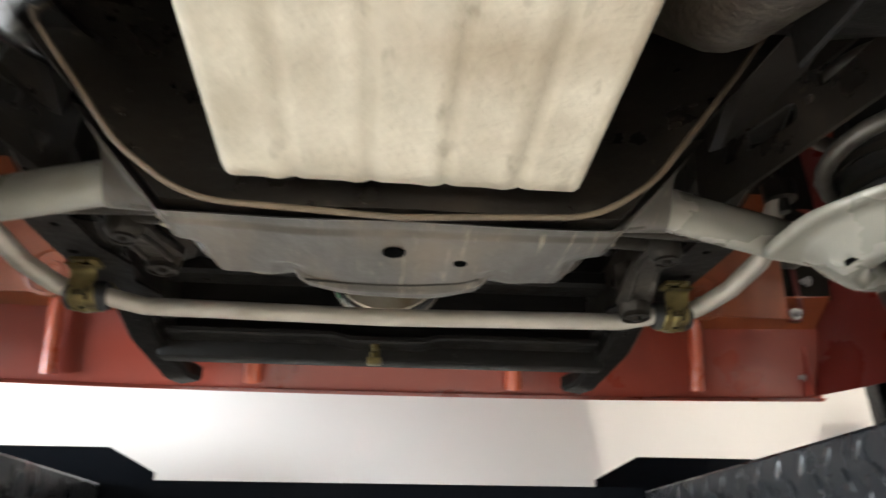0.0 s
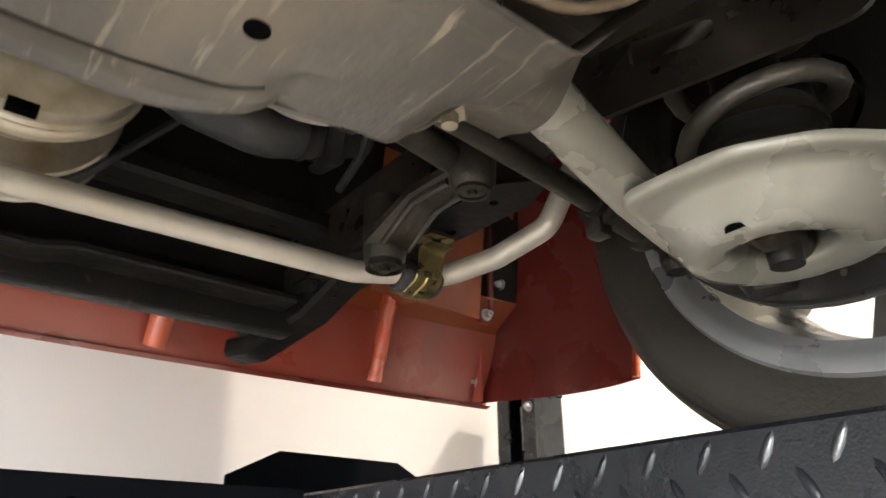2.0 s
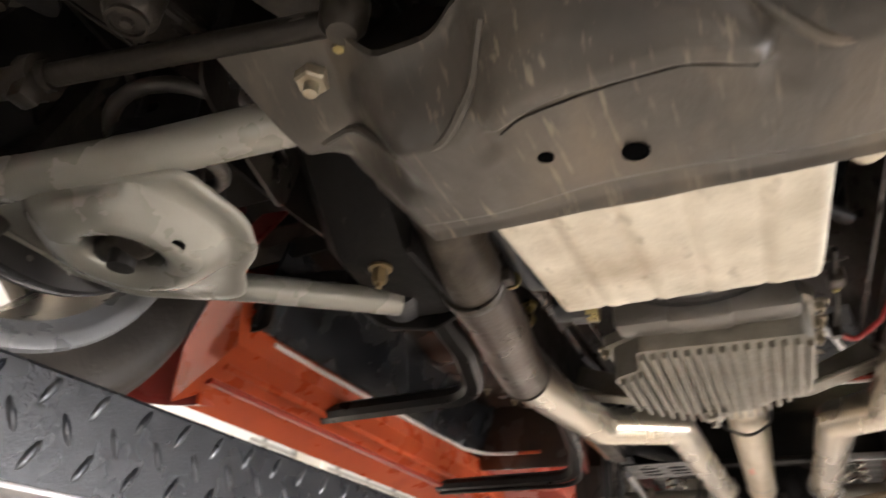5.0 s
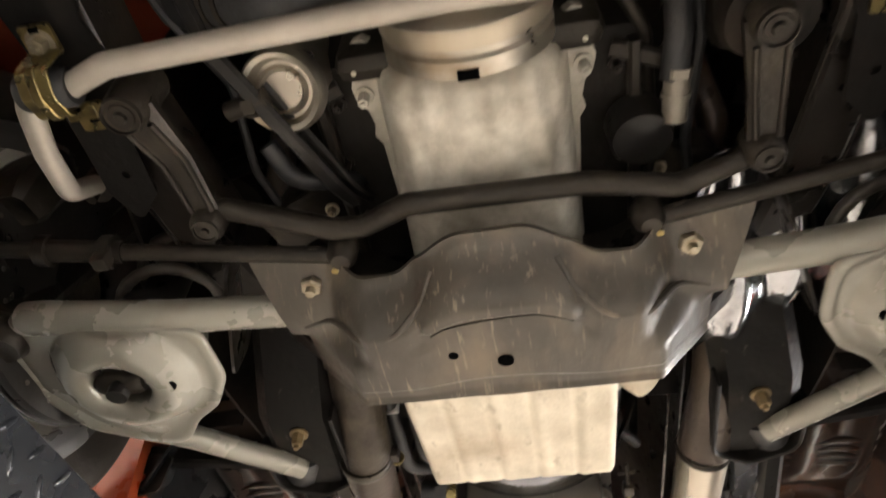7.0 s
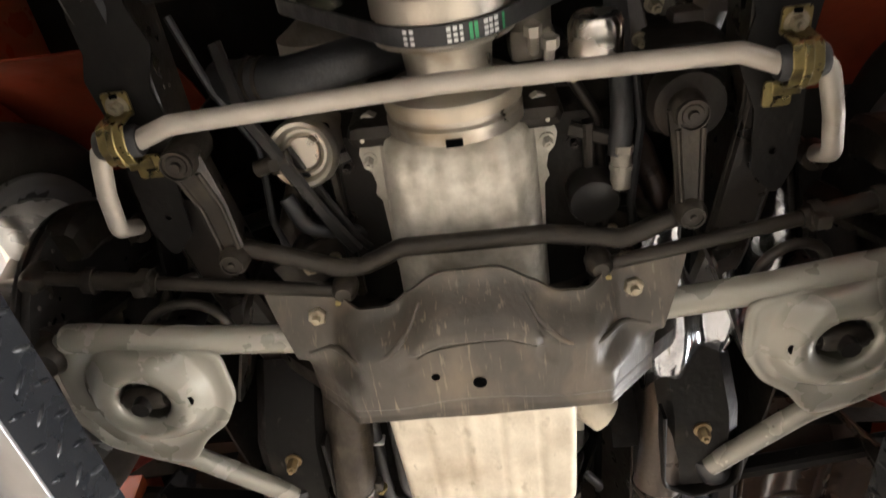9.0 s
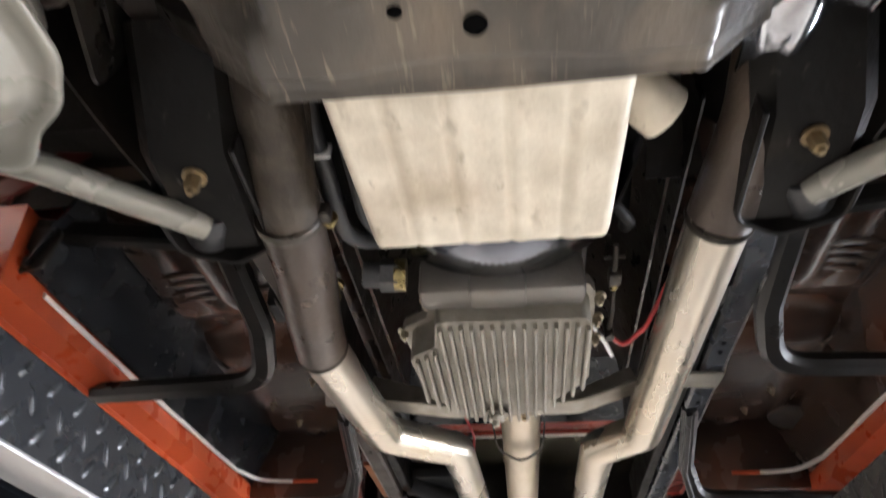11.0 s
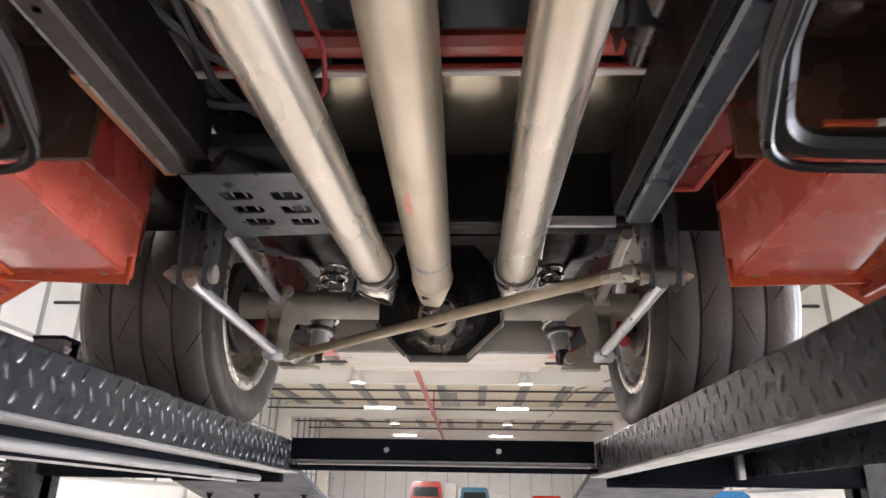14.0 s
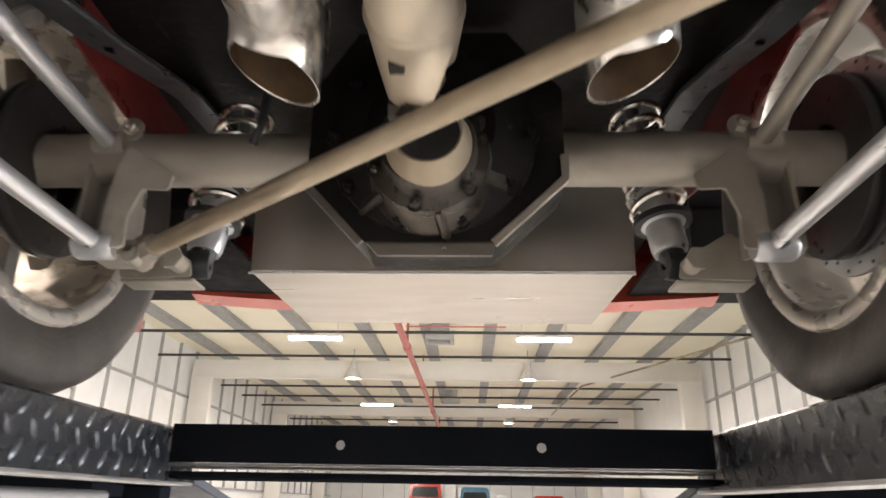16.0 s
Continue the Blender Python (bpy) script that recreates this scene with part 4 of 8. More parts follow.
        for i in range(2):
            for j in range(6):
                bm.faces.new((vs[i][j], vs[i][(j + 1) % 6], vs[i + 1][(j + 1) % 6], vs[i + 1][j]))
        bm.faces.new(vs[0])
        bm.faces.new(vs[2][::-1])
        P("spoke", bm, M_SPOKE, "", h)
    # brake
    dr = 0.200 if front else 0.128
    dx = -0.070 if front else 0.025
    bm = bmesh.new()
    lathe(bm, [(0.06, dx - 0.012), (dr, dx - 0.012), (dr + 0.002, dx - 0.008), (dr + 0.002, dx - 0.002), (dr - 0.006, dx), (dr - 0.006, dx + 0.006), (dr + 0.002, dx + 0.008), (dr + 0.002, dx + 0.014), (dr, dx + 0.018),
               (0.095, dx + 0.018), (0.085, w - 0.09), (0.0, w - 0.09), (0.0, dx + 0.03), (0.06, dx + 0.03)], at, ax, 56)
    disc = P("brake_disc", bm, M_DISC, "dark brake disc", h)
    bm = bmesh.new()
    for k in range(24):
        for rr, o in ((dr - 0.02, 0), (dr - 0.042, 0.5)):
            a = 2 * math.pi * (k + o) / 24
            lathe(bm, [(0, dx - 0.0135), (0.0035, dx - 0.0135), (0.0035, dx - 0.0115)], (at[0], at[1] + rr * math.cos(a), at[2] + rr * math.sin(a)), ax, 8)
    if front:
        P("drilled_pattern", bm, M_SPOKE, "", disc, kind="stuff")
    bm = bmesh.new()
    ca = radians(170 if front else -24)
    cr, cx_, cs = (dr - 0.03, dx - 0.02, (0.07, 0.06)) if front else (0.104, dx - 0.030, (0.046, 0.040))
    arc = [V(*at) + V(s * cx_, cr * math.cos(ca + 0.06 * k), cr * math.sin(ca + 0.06 * k)) for k in range(-6, 7)]
    sweep(bm, arc, rect_outline(*cs, 0.012), up=(1, 0, 0), scales=[0.75, 0.92] + [1.0] * 9 + [0.92, 0.75])
    P("caliper", bm, M_STEER if front else M_CALIPER, "" if front else "red brake caliper", h)
    if not front and s > 0:
        # bright drilled ring beyond the dark disc
        bm = bmesh.new()
        lathe(bm, [(0.110, dx + 0.022), (0.152, dx + 0.022), (0.153, dx + 0.024), (0.153, dx + 0.028), (0.110, dx + 0.030)], at, ax, 56, True)
        ring_ = P("disc_ring", bm, M_LINK, "bright drilled brake ring", h)
        bm = bmesh.new()
        for k in range(30):
            a = 2 * math.pi * k / 30
            rr = 0.136 if k % 2 else 0.145
            lathe(bm, [(0, dx + 0.0212), (0.0028, dx + 0.0212), (0.0028, dx + 0.0225), (0, dx + 0.0225)], (at[0], at[1] + rr * math.cos(a), at[2] + rr * math.sin(a)), ax, 8)
        P("drillings", bm, M_CAVITY_SHADE, "small dark drilled holes", ring_, kind="stuff")
    for k in range(5):
        a = 2 * math.pi * k / 5
        bm = bmesh.new()
        lathe(bm, [(0, 0), (0.011, 0), (0.009, -0.02), (0, -0.02)], V(*at) + V(s * (w - 0.083), 0.055 * math.cos(a), 0.055 * math.sin(a)), ax, 8)
        P("wheel_stud", bm, M_GOLD, "", h)
    return h


for s in (-1, 1):
    wheel(s, AX_F, 0.705, 0.225, 0.252, 9, True)
    wheel(s, AX_R, 0.535, 0.315, 0.222, 9, False)

# -- oil pan, ribbed sump and shallow front --
def sump(bm):
    n = 64

    def low(u, v):
        x = (u * 2 - 1)
        y = 0.082 + v * 0.262
        half = 0.141 - 0.006 * v
        z = 1.897 + 0.010 * v
        edge = max(abs(x) - 0.93, 0) / 0.07
        z += 0.012 * edge ** 2 + 0.010 * (max(0.0, v - 0.93) / 0.07) ** 2 + 0.010 * (max(0.0, 0.05 - v) / 0.05) ** 2
        for c in (-0.62, -0.22, 0.18, 0.60):
            z += 0.0022 * math.exp(-(((x - c) / 0.022) ** 2)) - 0.0012 * math.exp(-(((x - c - 0.09) / 0.045) ** 2))
        return V(x * half - 0.006, y, z)

    def high(u, v):
        x = (u * 2 - 1)
        return V(x * 0.155 - 0.003, 0.045 + v * 0.335 + 0.012 * v, 2.075)
    shell(bm, low, high, n, 20)


one("oil_pan", sump, M_PAN, "cream cast oil pan with long ribs", smooth=60)
one("sump_flange", lambda b: box(b, (-0.165, 0.04, 2.062), (0.165, 0.385, 2.085), 0.004), M_PAN2)


def front_pan(bm):
    def low(u, v):
        x = u * 2 - 1
        y = -0.285 + v * 0.36
        half = 0.094 + 0.018 * v
        z = 2.008 + 0.02 * max(0, abs(x) - 0.75) / 0.25 + 0.035 * (max(0, 0.12 - v) / 0.12) ** 2 - 0.012 * math.sin(v * 3.0) * (1 - x * x)
        z += 0.004 * math.sin(17 * x + 5 * v) * math.sin(13 * v)
        return V(x * half, y, z)

    def high(u, v):
        return V((u * 2 - 1) * 0.125, -0.285 + v * 0.36, 2.13)
    shell(bm, low, high, 30, 24)


fp = one("front_oil_pan", front_pan, M_PAN2, "pale cast front oil pan", smooth=60)
for s in (-1, 1):
    bm = bmesh.new()
    pts = [(0.0, -0.298), (0.014, -0.305), (0.030, -0.298), (0.036, -0.280), (0.032, -0.262), (0.038, -0.244), (0.034, -0.225), (0.024, -0.215), (0.020, -0.196), (0.024, -0.180), (0.016, -0.168), (0.013, -0.06), (0.0, 0.05)]
    plate(bm, [(s * px, py) for px, py in pts], [], 0.014, Matrix.Translation((s * 0.104, 0, 2.075)) @ Matrix.Rotation(radians(-12 * s), 4, "Y"))
    fl = P("pan_rail", bm, M_PAN2, "", fp)
    for k in range(2):
        bolt("bolt", (s * 0.126, -0.278 + 0.040 * k, 2.074), (0, 0, -1), 0.0065, fl, M_PAN2, length=0.02)

# -- crossmember --
def cm_y(x):
    ax = abs(x)
    f = -0.134 + 0.052 * smooth(0.03, 0.125, ax) - 0.024 * smooth(0.155, 0.215, ax)
    r = 0.078 + 0.022 * smooth(0.165, 0.30, ax)
    return f, r


def cm_low(u, v):
    # ears at the front, then straight sides rolled upwards
    x = (u * 2 - 1) * (0.297 - 0.037 * smooth(0.0, 0.5, v) - 0.006 * smooth(0.47, 0.8, v))
    f, r = cm_y(x)
    y = f + (r - f) * v
    ax = abs(x)
    rear = max(0.0, ax - 0.180) * 1.12
    front = 0.052 * smooth(0.150, 0.205, ax)
    front += 0.044 * (1 - smooth(0.0, 0.46, v)) * smooth(0.150, 0.205, ax)
    k = smooth(0.46, 0.70, v)
    z = 1.874 + front * (1 - k) + rear * k
    z += 0.055 * (1 - smooth(0.0, 0.30, v)) * (1 - smooth(0.150, 0.205, ax))
    z += 0.006 * math.exp(-(((ax - 0.092) / 0.010) ** 2)) * (1 - smooth(0.42, 0.52, v))
    z -= 0.0045 * (1 - smooth(0.345, 0.372, v)) * smooth(0.10, 0.22, v) * (1 - smooth(0.084, 0.092, ax))
    z += 0.002 * math.sin(31 * x + 2) * math.sin(23 * y + 1)
    z += 0.003 * smooth(0.85, 0.88, v) - 0.004 * smooth(0.95, 1.0, v)
    return V(x, y, z)


def crossmember(bm):
    shell(bm, cm_low, lambda u, v: cm_low(u, v) + V(0, -0.01 * v, 0.006 + 0.06 * smooth(0.12, 0.35, v) * (1 - smooth(0.45, 0.95, v))), 90, 84)


cm = one("crossmember", crossmember, M_CROSS, "grey worn pressed-steel front crossmember", smooth=45)
for x, r in ((0.0, 0.0096), (-0.059, 0.0060)):
    bm = bmesh.new()
    lathe(bm, [(0, -0.0004), (r, -0.0004), (r, 0.001), (0, 0.001)], (x, 0.018 if x == 0 else 0.001, 1.8745), (0, 0, -1), 24)
    P("drain_hole", bm, M_CAVITY_SHADE, "black drilled hole", cm)
for s in (-1, 1):
    bolt("bolt", (s * 0.221, -0.066, 1.951), (0, 0, -1), 0.0125, cm, M_BOLT, False, 0.010)
    bead = [cm_low(0.5 + s * u_, v_) for u_, v_ in ((0.118, 0.10), (0.150, 0.19), (0.215, 0.28), (0.300, 0.35), (0.390, 0.42), (0.460, 0.46))]
    one("pressed_bead", lambda b: tube(b, [q_ + V(0, 0, 0.0018) for q_ in rounded(bead, 0.04, 5)], 0.0042, 8), M_CROSS, "", cm)
# A thin dark tube stands in for the shade under the lip's edge.
slit = [cm_low(0.5 + u_, v_) + V(0, 0, -0.0003) for u_, v_ in ((-0.150, 0.395), (-0.120, 0.378), (-0.09, 0.392), (-0.04, 0.385), (0.02, 0.374), (0.08, 0.368), (0.150, 0.350))]
one("lip_gap_shade", lambda b: tube(b, rounded(slit, 0.03, 5), 0.0011, 8), M_STEER, "dark strip for the shade behind the front lip", cm)
seam = [(-0.40, 0.14, 2.182), (-0.355, 0.108, 2.107), (-0.285, 0.106, 2.012), (-0.208, 0.092, 1.914), (-0.160, 0.082, 1.883), (0.0, 0.080, 1.876), (0.160, 0.082, 1.883), (0.215, 0.092, 1.922), (0.290, 0.106, 2.020), (0.36, 0.108, 2.112), (0.40, 0.14, 2.182)]
one("rear_seam", lambda b: sweep(b, rounded(seam, 0.11, 9), ring_outline(0.0027, 10)), M_SEAM, "brown folded seam edge", cm)


def cm_rear(bm):
    def low(u, v):
        x = (u * 2 - 1) * 0.36
        zl = cm_low((max(-0.254, min(0.254, x)) / 0.254 + 1) / 2, 1.0).z + max(0, abs(x) - 0.254) * 1.1
        top = 2.06 + 0.14 * smooth(0.12, 0.34, abs(x))
        return V(x, 0.080 - 0.045 * math.sin(v * 1.57) + 0.04 * smooth(0.18, 0.36, abs(x)), zl + 0.010 + (top - zl - 0.007) * v)
    shell(bm, low, lambda u, v: low(u, v) + V(0, -0.03, 0.002), 40, 8)


one("crossmember_back", cm_rear, M_FRAME_BLACK, "black rear face of the crossmember", cm)

# -- front frame horns and rails --
for s in (-1, 1):
    one("frame_horn", lambda b: sweep(b, rounded([(s * 0.398, -0.76, 2.03), (s * 0.398, -0.50, 2.055), (s * 0.405, -0.28, 2.068), (s * 0.375, -0.05, 2.085), (s * 0.348, 0.12, 2.12)], 0.12), rect_outline(0.070, 0.095, 0.008)), M_FRAME_BLACK, "black front frame horn")
    one("horn_bracket", lambda b: plate(b, rounded2([(-0.048, -0.17), (0.012, -0.185), (0.030, -0.12), (0.028, -0.05), (0.040, -0.02), (0.030, 0.05), (0.034, 0.11), (0.036, 0.20), (0.016, 0.25), (-0.020, 0.21), (-0.026, 0.12), (-0.050, 0.06), (-0.036, 0.0), (-0.058, -0.05), (-0.044, -0.10)], 0.014), [circle(-0.012, -0.12, 0.006, 10), circle(0.012, 0.10, 0.007, 10), circle(0.004, 0.18, 0.005, 10)], 0.005,
        Matrix.Translation((s * 0.402, -0.40, 2.003)) @ Matrix.Diagonal((s, 1, 1, 1))), M_BLACK, "black pressed bracket with ragged edges")
    for dx in (-0.034, 0.034):
        one("horn_edge", lambda b: tube(b, rounded([(s * 0.398 + dx, -0.75, 1.984), (s * 0.398 + dx, -0.50, 2.009), (s * 0.405 + dx, -0.28, 2.021), (s * 0.375 + dx, -0.06, 2.037)], 0.12), 0.0014, 6), M_STEER, "scuffed bare edge")
    for dx, dy in ((0.0, -0.10), (0.03, -0.105)):
        bolt("bolt", (s * (0.398 - dx), -0.42 + dy, 2.002), (0, 0, -1), 0.006, car, M_BLACK)
    # strut bracket with its bush
    bm = bmesh.new()
    sweep(bm, [(s * 0.335, 0.14, 2.10), (s * 0.34, 0.24, 2.015), (s * 0.345, 0.375, 2.00)], rect_outline(0.125, 0.10, 0.02))
    sb = P("strut_bracket", bm, M_BLACK, "black pressed strut bracket")
    bm = bmesh.new()
    lip = rounded([(s * 0.275, 0.20, 1.962), (s * 0.278, 0.36, 1.955), (s * 0.33, 0.385, 1.950), (s * 0.40, 0.365, 1.955), (s * 0.405, 0.27, 1.965)], 0.03)
    sweep(bm, lip, rect_outline(0.006, 0.035, 0.002))
    P("bracket_lip", bm, M_BLACK, "", sb)
    bolt("bolt", (s * 0.340, 0.250, 1.962), (0, 0, -1), 0.0085, sb, M_COPPER, length=0.020)
    one("arm_bush", lambda b: lathe(b, [(0, -0.03), (0.026, -0.03), (0.03, -0.02), (0.03, 0.02), (0.026, 0.03), (0, 0.03)], (s * 0.362, 0.345, 1.972), (s * 0.35, 0.93, 0), 20), M_BELT, "", sb)
    # heat foil and inner guard behind the arm
    one("inner_guard", lambda b: shell(b, lambda u, v: V(s * (0.47 + 0.05 * math.sin(u * 3.1)), -0.24 + u * 0.8, 2.10 + v * 0.6), lambda u, v: V(s * (0.475 + 0.05 * math.sin(u * 3.1)), -0.24 + u * 0.8, 2.10 + v * 0.6), 16, 4), M_DARK, "black inner guard panel")
one("heat_shield", lambda b: shell(b, lambda u, v: V(0.256 + 0.23 * u, -0.11 + 0.30 * v - 0.05 * u * u, 2.030 + 0.05 * u + 0.03 * math.sin(v * 5 + u * 2) + 0.012 * math.sin(u * 19)), lambda u, v: V(0.256 + 0.23 * u, -0.11 + 0.30 * v - 0.05 * u * u, 2.036 + 0.05 * u + 0.03 * math.sin(v * 5 + u * 2) + 0.012 * math.sin(u * 19)), 24, 18), M_FOIL, "crinkled silver heat shield foil", smooth=70)

# -- lower control arms with spring seat, springs, dampers, knuckles --
def arm_plate(bm, s):
    cx, cy = 0.488, 0.018
    outl = rounded2([(0.364, -0.044), (0.50, -0.072), (0.585, -0.080), (0.618, -0.03), (0.624, 0.05), (0.600, 0.115), (0.55, 0.160), (0.474, 0.182), (0.436, 0.128), (0.394, 0.098), (0.364, 0.045)], 0.06, 8)
    n = 84

    def reach(a):
        d = (math.cos(a), math.sin(a))
        best = 0.3
        for i in range(len(outl)):
            p, q = outl[i], outl[(i + 1) % len(outl)]
            ex, ey = q[0] - p[0], q[1] - p[1]
            det = d[0] * ey - d[1] * ex
            if abs(det) < 1e-9:
                continue
            wx, wy = p[0] - cx, p[1] - cy
            t = (wx * ey - wy * ex) / det
            k = (wx * d[1] - wy * d[0]) / det
            if t > 0 and -1e-6 <= k <= 1 + 1e-6:
                best = min(best, t)
        return best
    prof = [(0.0, 0.038, -0.004), (0.0, 0.038, -0.022), (0.0, 0.042, -0.028), (0.0, 0.056, -0.033), (0.0, 0.070, -0.030), (0.0, 0.084, -0.016), (0.0, 0.094, -0.004), (0.62, 0.0, 0.0), (0.90, 0.0, 0.0), (0.97, 0.0, 0.0005), (1.0, 0.0, 0.003)]
    for off in (0.0, 0.005):
        rings = []
        for f, r, z in prof:
            ring = []
            for k in range(n):
                a = 2 * math.pi * k / n
                R = reach(a)
                rr = min(r, R * 0.93) if r else max(min(0.098, R * 0.94), R * f)
                x = cx + rr * math.cos(a)
                ring.append(bm.verts.new((s * x, cy + rr * math.sin(a), 1.913 + 0.03 * (x - 0.42) - 0.03 * max(0.0, rr * math.sin(a)) + z + off)))
            rings.append(ring)
        for a_, b_ in zip(rings, rings[1:]):
            for k in range(n):
                bm.faces.new((a_[k], a_[(k + 1) % n], b_[(k + 1) % n], b_[k]))
        if off == 0.0:
            first = rings
    for k in range(n):
        bm.faces.new((first[-1][k], first[-1][(k + 1) % n], rings[-1][(k + 1) % n], rings[-1][k]))
        bm.faces.new((first[0][k], first[0][(k + 1) % n], rings[0][(k + 1) % n], rings[0][k]))


for s in (-1, 1):
    bm = bmesh.new()
    arm_plate(bm, s)
    arm = P("control_arm", bm, M_ARM, "grey lower control arm with dished spring seat", smooth=60)
    one("front_tube", lambda b: tube(b, rounded([(s * 0.18, -0.008, 1.964), (s * 0.40, -0.050, 1.938), (s * 0.555, -0.078, 1.932), (s * 0.585, -0.076, 1.936)], 0.05), 0.0215, 20, scales=None), M_ARM, "", arm)
    one("rear_tube", lambda b: tube(b, rounded([(s * 0.590, -0.072, 1.936), (s * 0.630, -0.03, 1.935), (s * 0.632, 0.04, 1.932), (s * 0.590, 0.120, 1.927), (s * 0.478, 0.190, 1.932), (s * 0.356, 0.330, 1.955)], 0.06), 0.0175, 18), M_ARM, "", arm)
    one("weld_bead", lambda b: tube(b, [(s * (0.375 + 0.004 * k), -0.040 - 0.00075 * k + 0.001 * (k % 2), 1.919 - 0.0001 * k) for k in range(42)], 0.0036, 6), M_ARM, "", arm)
    one("seat_hole", lambda b: lathe(b, [(0, 0), (0.0085, 0), (0.0085, 0.003), (0, 0.003)], (s * 0.420, 0.017, 1.8868), (0, 0, -1), 18), M_CAVITY_SHADE, "small dark hole", arm)
    one("ball_joint", lambda b: lathe(b, [(0, -0.03), (0.022, -0.03), (0.03, -0.015), (0.03, 0.01), (0.018, 0.03), (0.012, 0.06), (0, 0.06)], (s * 0.618, -0.055, 1.935), n=20), M_STEER, "", arm)
    sp_ = one("coil_spring", lambda b: tube(b, helix((s * 0.488, 0.025), 0.063, 1.918, 2.32, 5.4, lean=(-s * 0.03, 0)), 0.0088, 10), M_SPRING, "dull grey coil spring")
    one("damper", lambda b: lathe(b, [(0, -0.02), (0.013, -0.02), (0.016, 0.02), (0.034, 0.035), (0.050, 0.052), (0.052, 0.066), (0.040, 0.074), (0.050, 0.082), (0.052, 0.096), (0.040, 0.104), (0.048, 0.112), (0.048, 0.126), (0.030, 0.134), (0.028, 0.42), (0, 0.42)], (s * 0.488, 0.018, 1.895), n=24), M_HOOP, "black damper")
    one("damper_eye", lambda b: (lathe(b, [(0, -0.03), (0.014, -0.03), (0.018, -0.02), (0.018, 0.02), (0.014, 0.03), (0, 0.03)], (s * 0.488, 0.018, 1.902), (1, 0, 0), 18), lathe(b, [(0, -0.042), (0.008, -0.042), (0.008, 0.042), (0, 0.042)], (s * 0.488, 0.018, 1.902), (1, 0, 0), 10)), M_STEER)
    one("damper_bush", lambda b: lathe(b, [(0.016, -0.004), (0.033, -0.004), (0.035, 0.0), (0.033, 0.005), (0.016, 0.005)], (s * 0.488, 0.018, 1.934), n=26, closed=True), M_RUSTO, "rust-orange damper bush")
    for k, z in enumerate((1.962, 1.990)):
        one("boot_clamp", lambda b: lathe(b, [(0.050, -0.004), (0.0545, -0.004), (0.0545, 0.004), (0.050, 0.004)], (s * 0.488, 0.018, z), n=28, closed=True), M_STEER)
    one("spring_cup", lambda b: lathe(b, [(0.03, 0), (0.085, 0.0), (0.095, 0.02), (0.095, 0.2), (0.03, 0.2)], (s * 0.47, 0.035, 2.27), n=32), M_FRAME_BLACK)
    # knuckle and upper arm
    one("knuckle", lambda b: (sweep(b, rounded([(s * 0.618, -0.07, 1.93), (s * 0.650, -0.02, 2.05), (s * 0.645, 0.01, 2.16), (s * 0.60, 0.01, 2.26)], 0.03), rect_outline(0.05, 0.045, 0.01)), lathe(b, [(0, -0.03), (0.05, -0.03), (0.055, 0.05), (0.03, 0.09), (0, 0.09)], (s * 0.66, 0.01, AX_Z), (s, 0, 0), 24),
        sweep(b, rounded([(s * 0.645, -0.06, 2.02), (s * 0.638, -0.11, 2.005), (s * 0.626, -0.155, 2.0)], 0.03), rect_outline(0.03, 0.024, 0.006))), M_STEER, "oily steering knuckle")
    one("upper_arm", lambda b: tube(b, rounded([(s * 0.36, -0.06, 2.27), (s * 0.60, 0.0, 2.26), (s * 0.36, 0.12, 2.28)], 0.04), 0.016, 12), M_BLACK)
    # tie rod
    one("tie_rod", lambda b: tube(b, [(s * 0.185, -0.091, 1.969), (s * 0.50, -0.136, 1.981), (s * 0.62, -0.153, 1.986)], 0.0105, 14), M_STEER, "dark steering tie rod")
    one("tie_rod_sleeve", lambda b: (tube(b, [(s * 0.445, -0.128, 1.979), (s * 0.555, -0.144, 1.983)], 0.014, 14), tube(b, [(s * 0.455, -0.1295, 1.979), (s * 0.47, -0.1315, 1.980)], 0.021, 14), box(b, (s * 0.462 - 0.010, -0.145, 1.948), (s * 0.462 + 0.010, -0.125, 1.975), 0.004), tube(b, [(s * 0.535, -0.141, 1.982), (s * 0.55, -0.143, 1.983)], 0.020, 14)), M_STEER, "")
    one("tie_rod_end", lambda b: lathe(b, [(0, -0.028), (0.014, -0.028), (0.019, -0.015), (0.019, 0.012), (0.010, 0.03), (0, 0.03)], (s * 0.624, -0.154, 1.99), n=18), M_STEER)
    one("tie_rod_joint", lambda b: lathe(b, [(0, -0.022), (0.011, -0.022), (0.018, -0.012), (0.019, 0.010), (0.011, 0.026), (0, 0.03)], (s * 0.178, -0.094, 1.972), n=18), M_STEER)
    one("grease_mark", lambda b: lathe(b, [(0, 0), (0.004, 0.0), (0.0045, 0.003), (0, 0.004)], (s * 0.188, -0.082, 1.953), (0, 0, -1), 10), M_GOLD)
one("drag_link", lambda b: tube(b, rounded([(-0.335, -0.165, 1.990), (-0.300, -0.164, 1.989), (-0.180, -0.126, 1.975), (-0.145, -0.126, 1.973), (-0.088, -0.152, 1.970), (0.110, -0.150, 1.970), (0.180, -0.136, 1.972), (0.212, -0.126, 1.976), (0.300, -0.150, 1.990)], 0.03), 0.0135, 16), M_STEER, "cranked steering drag link")
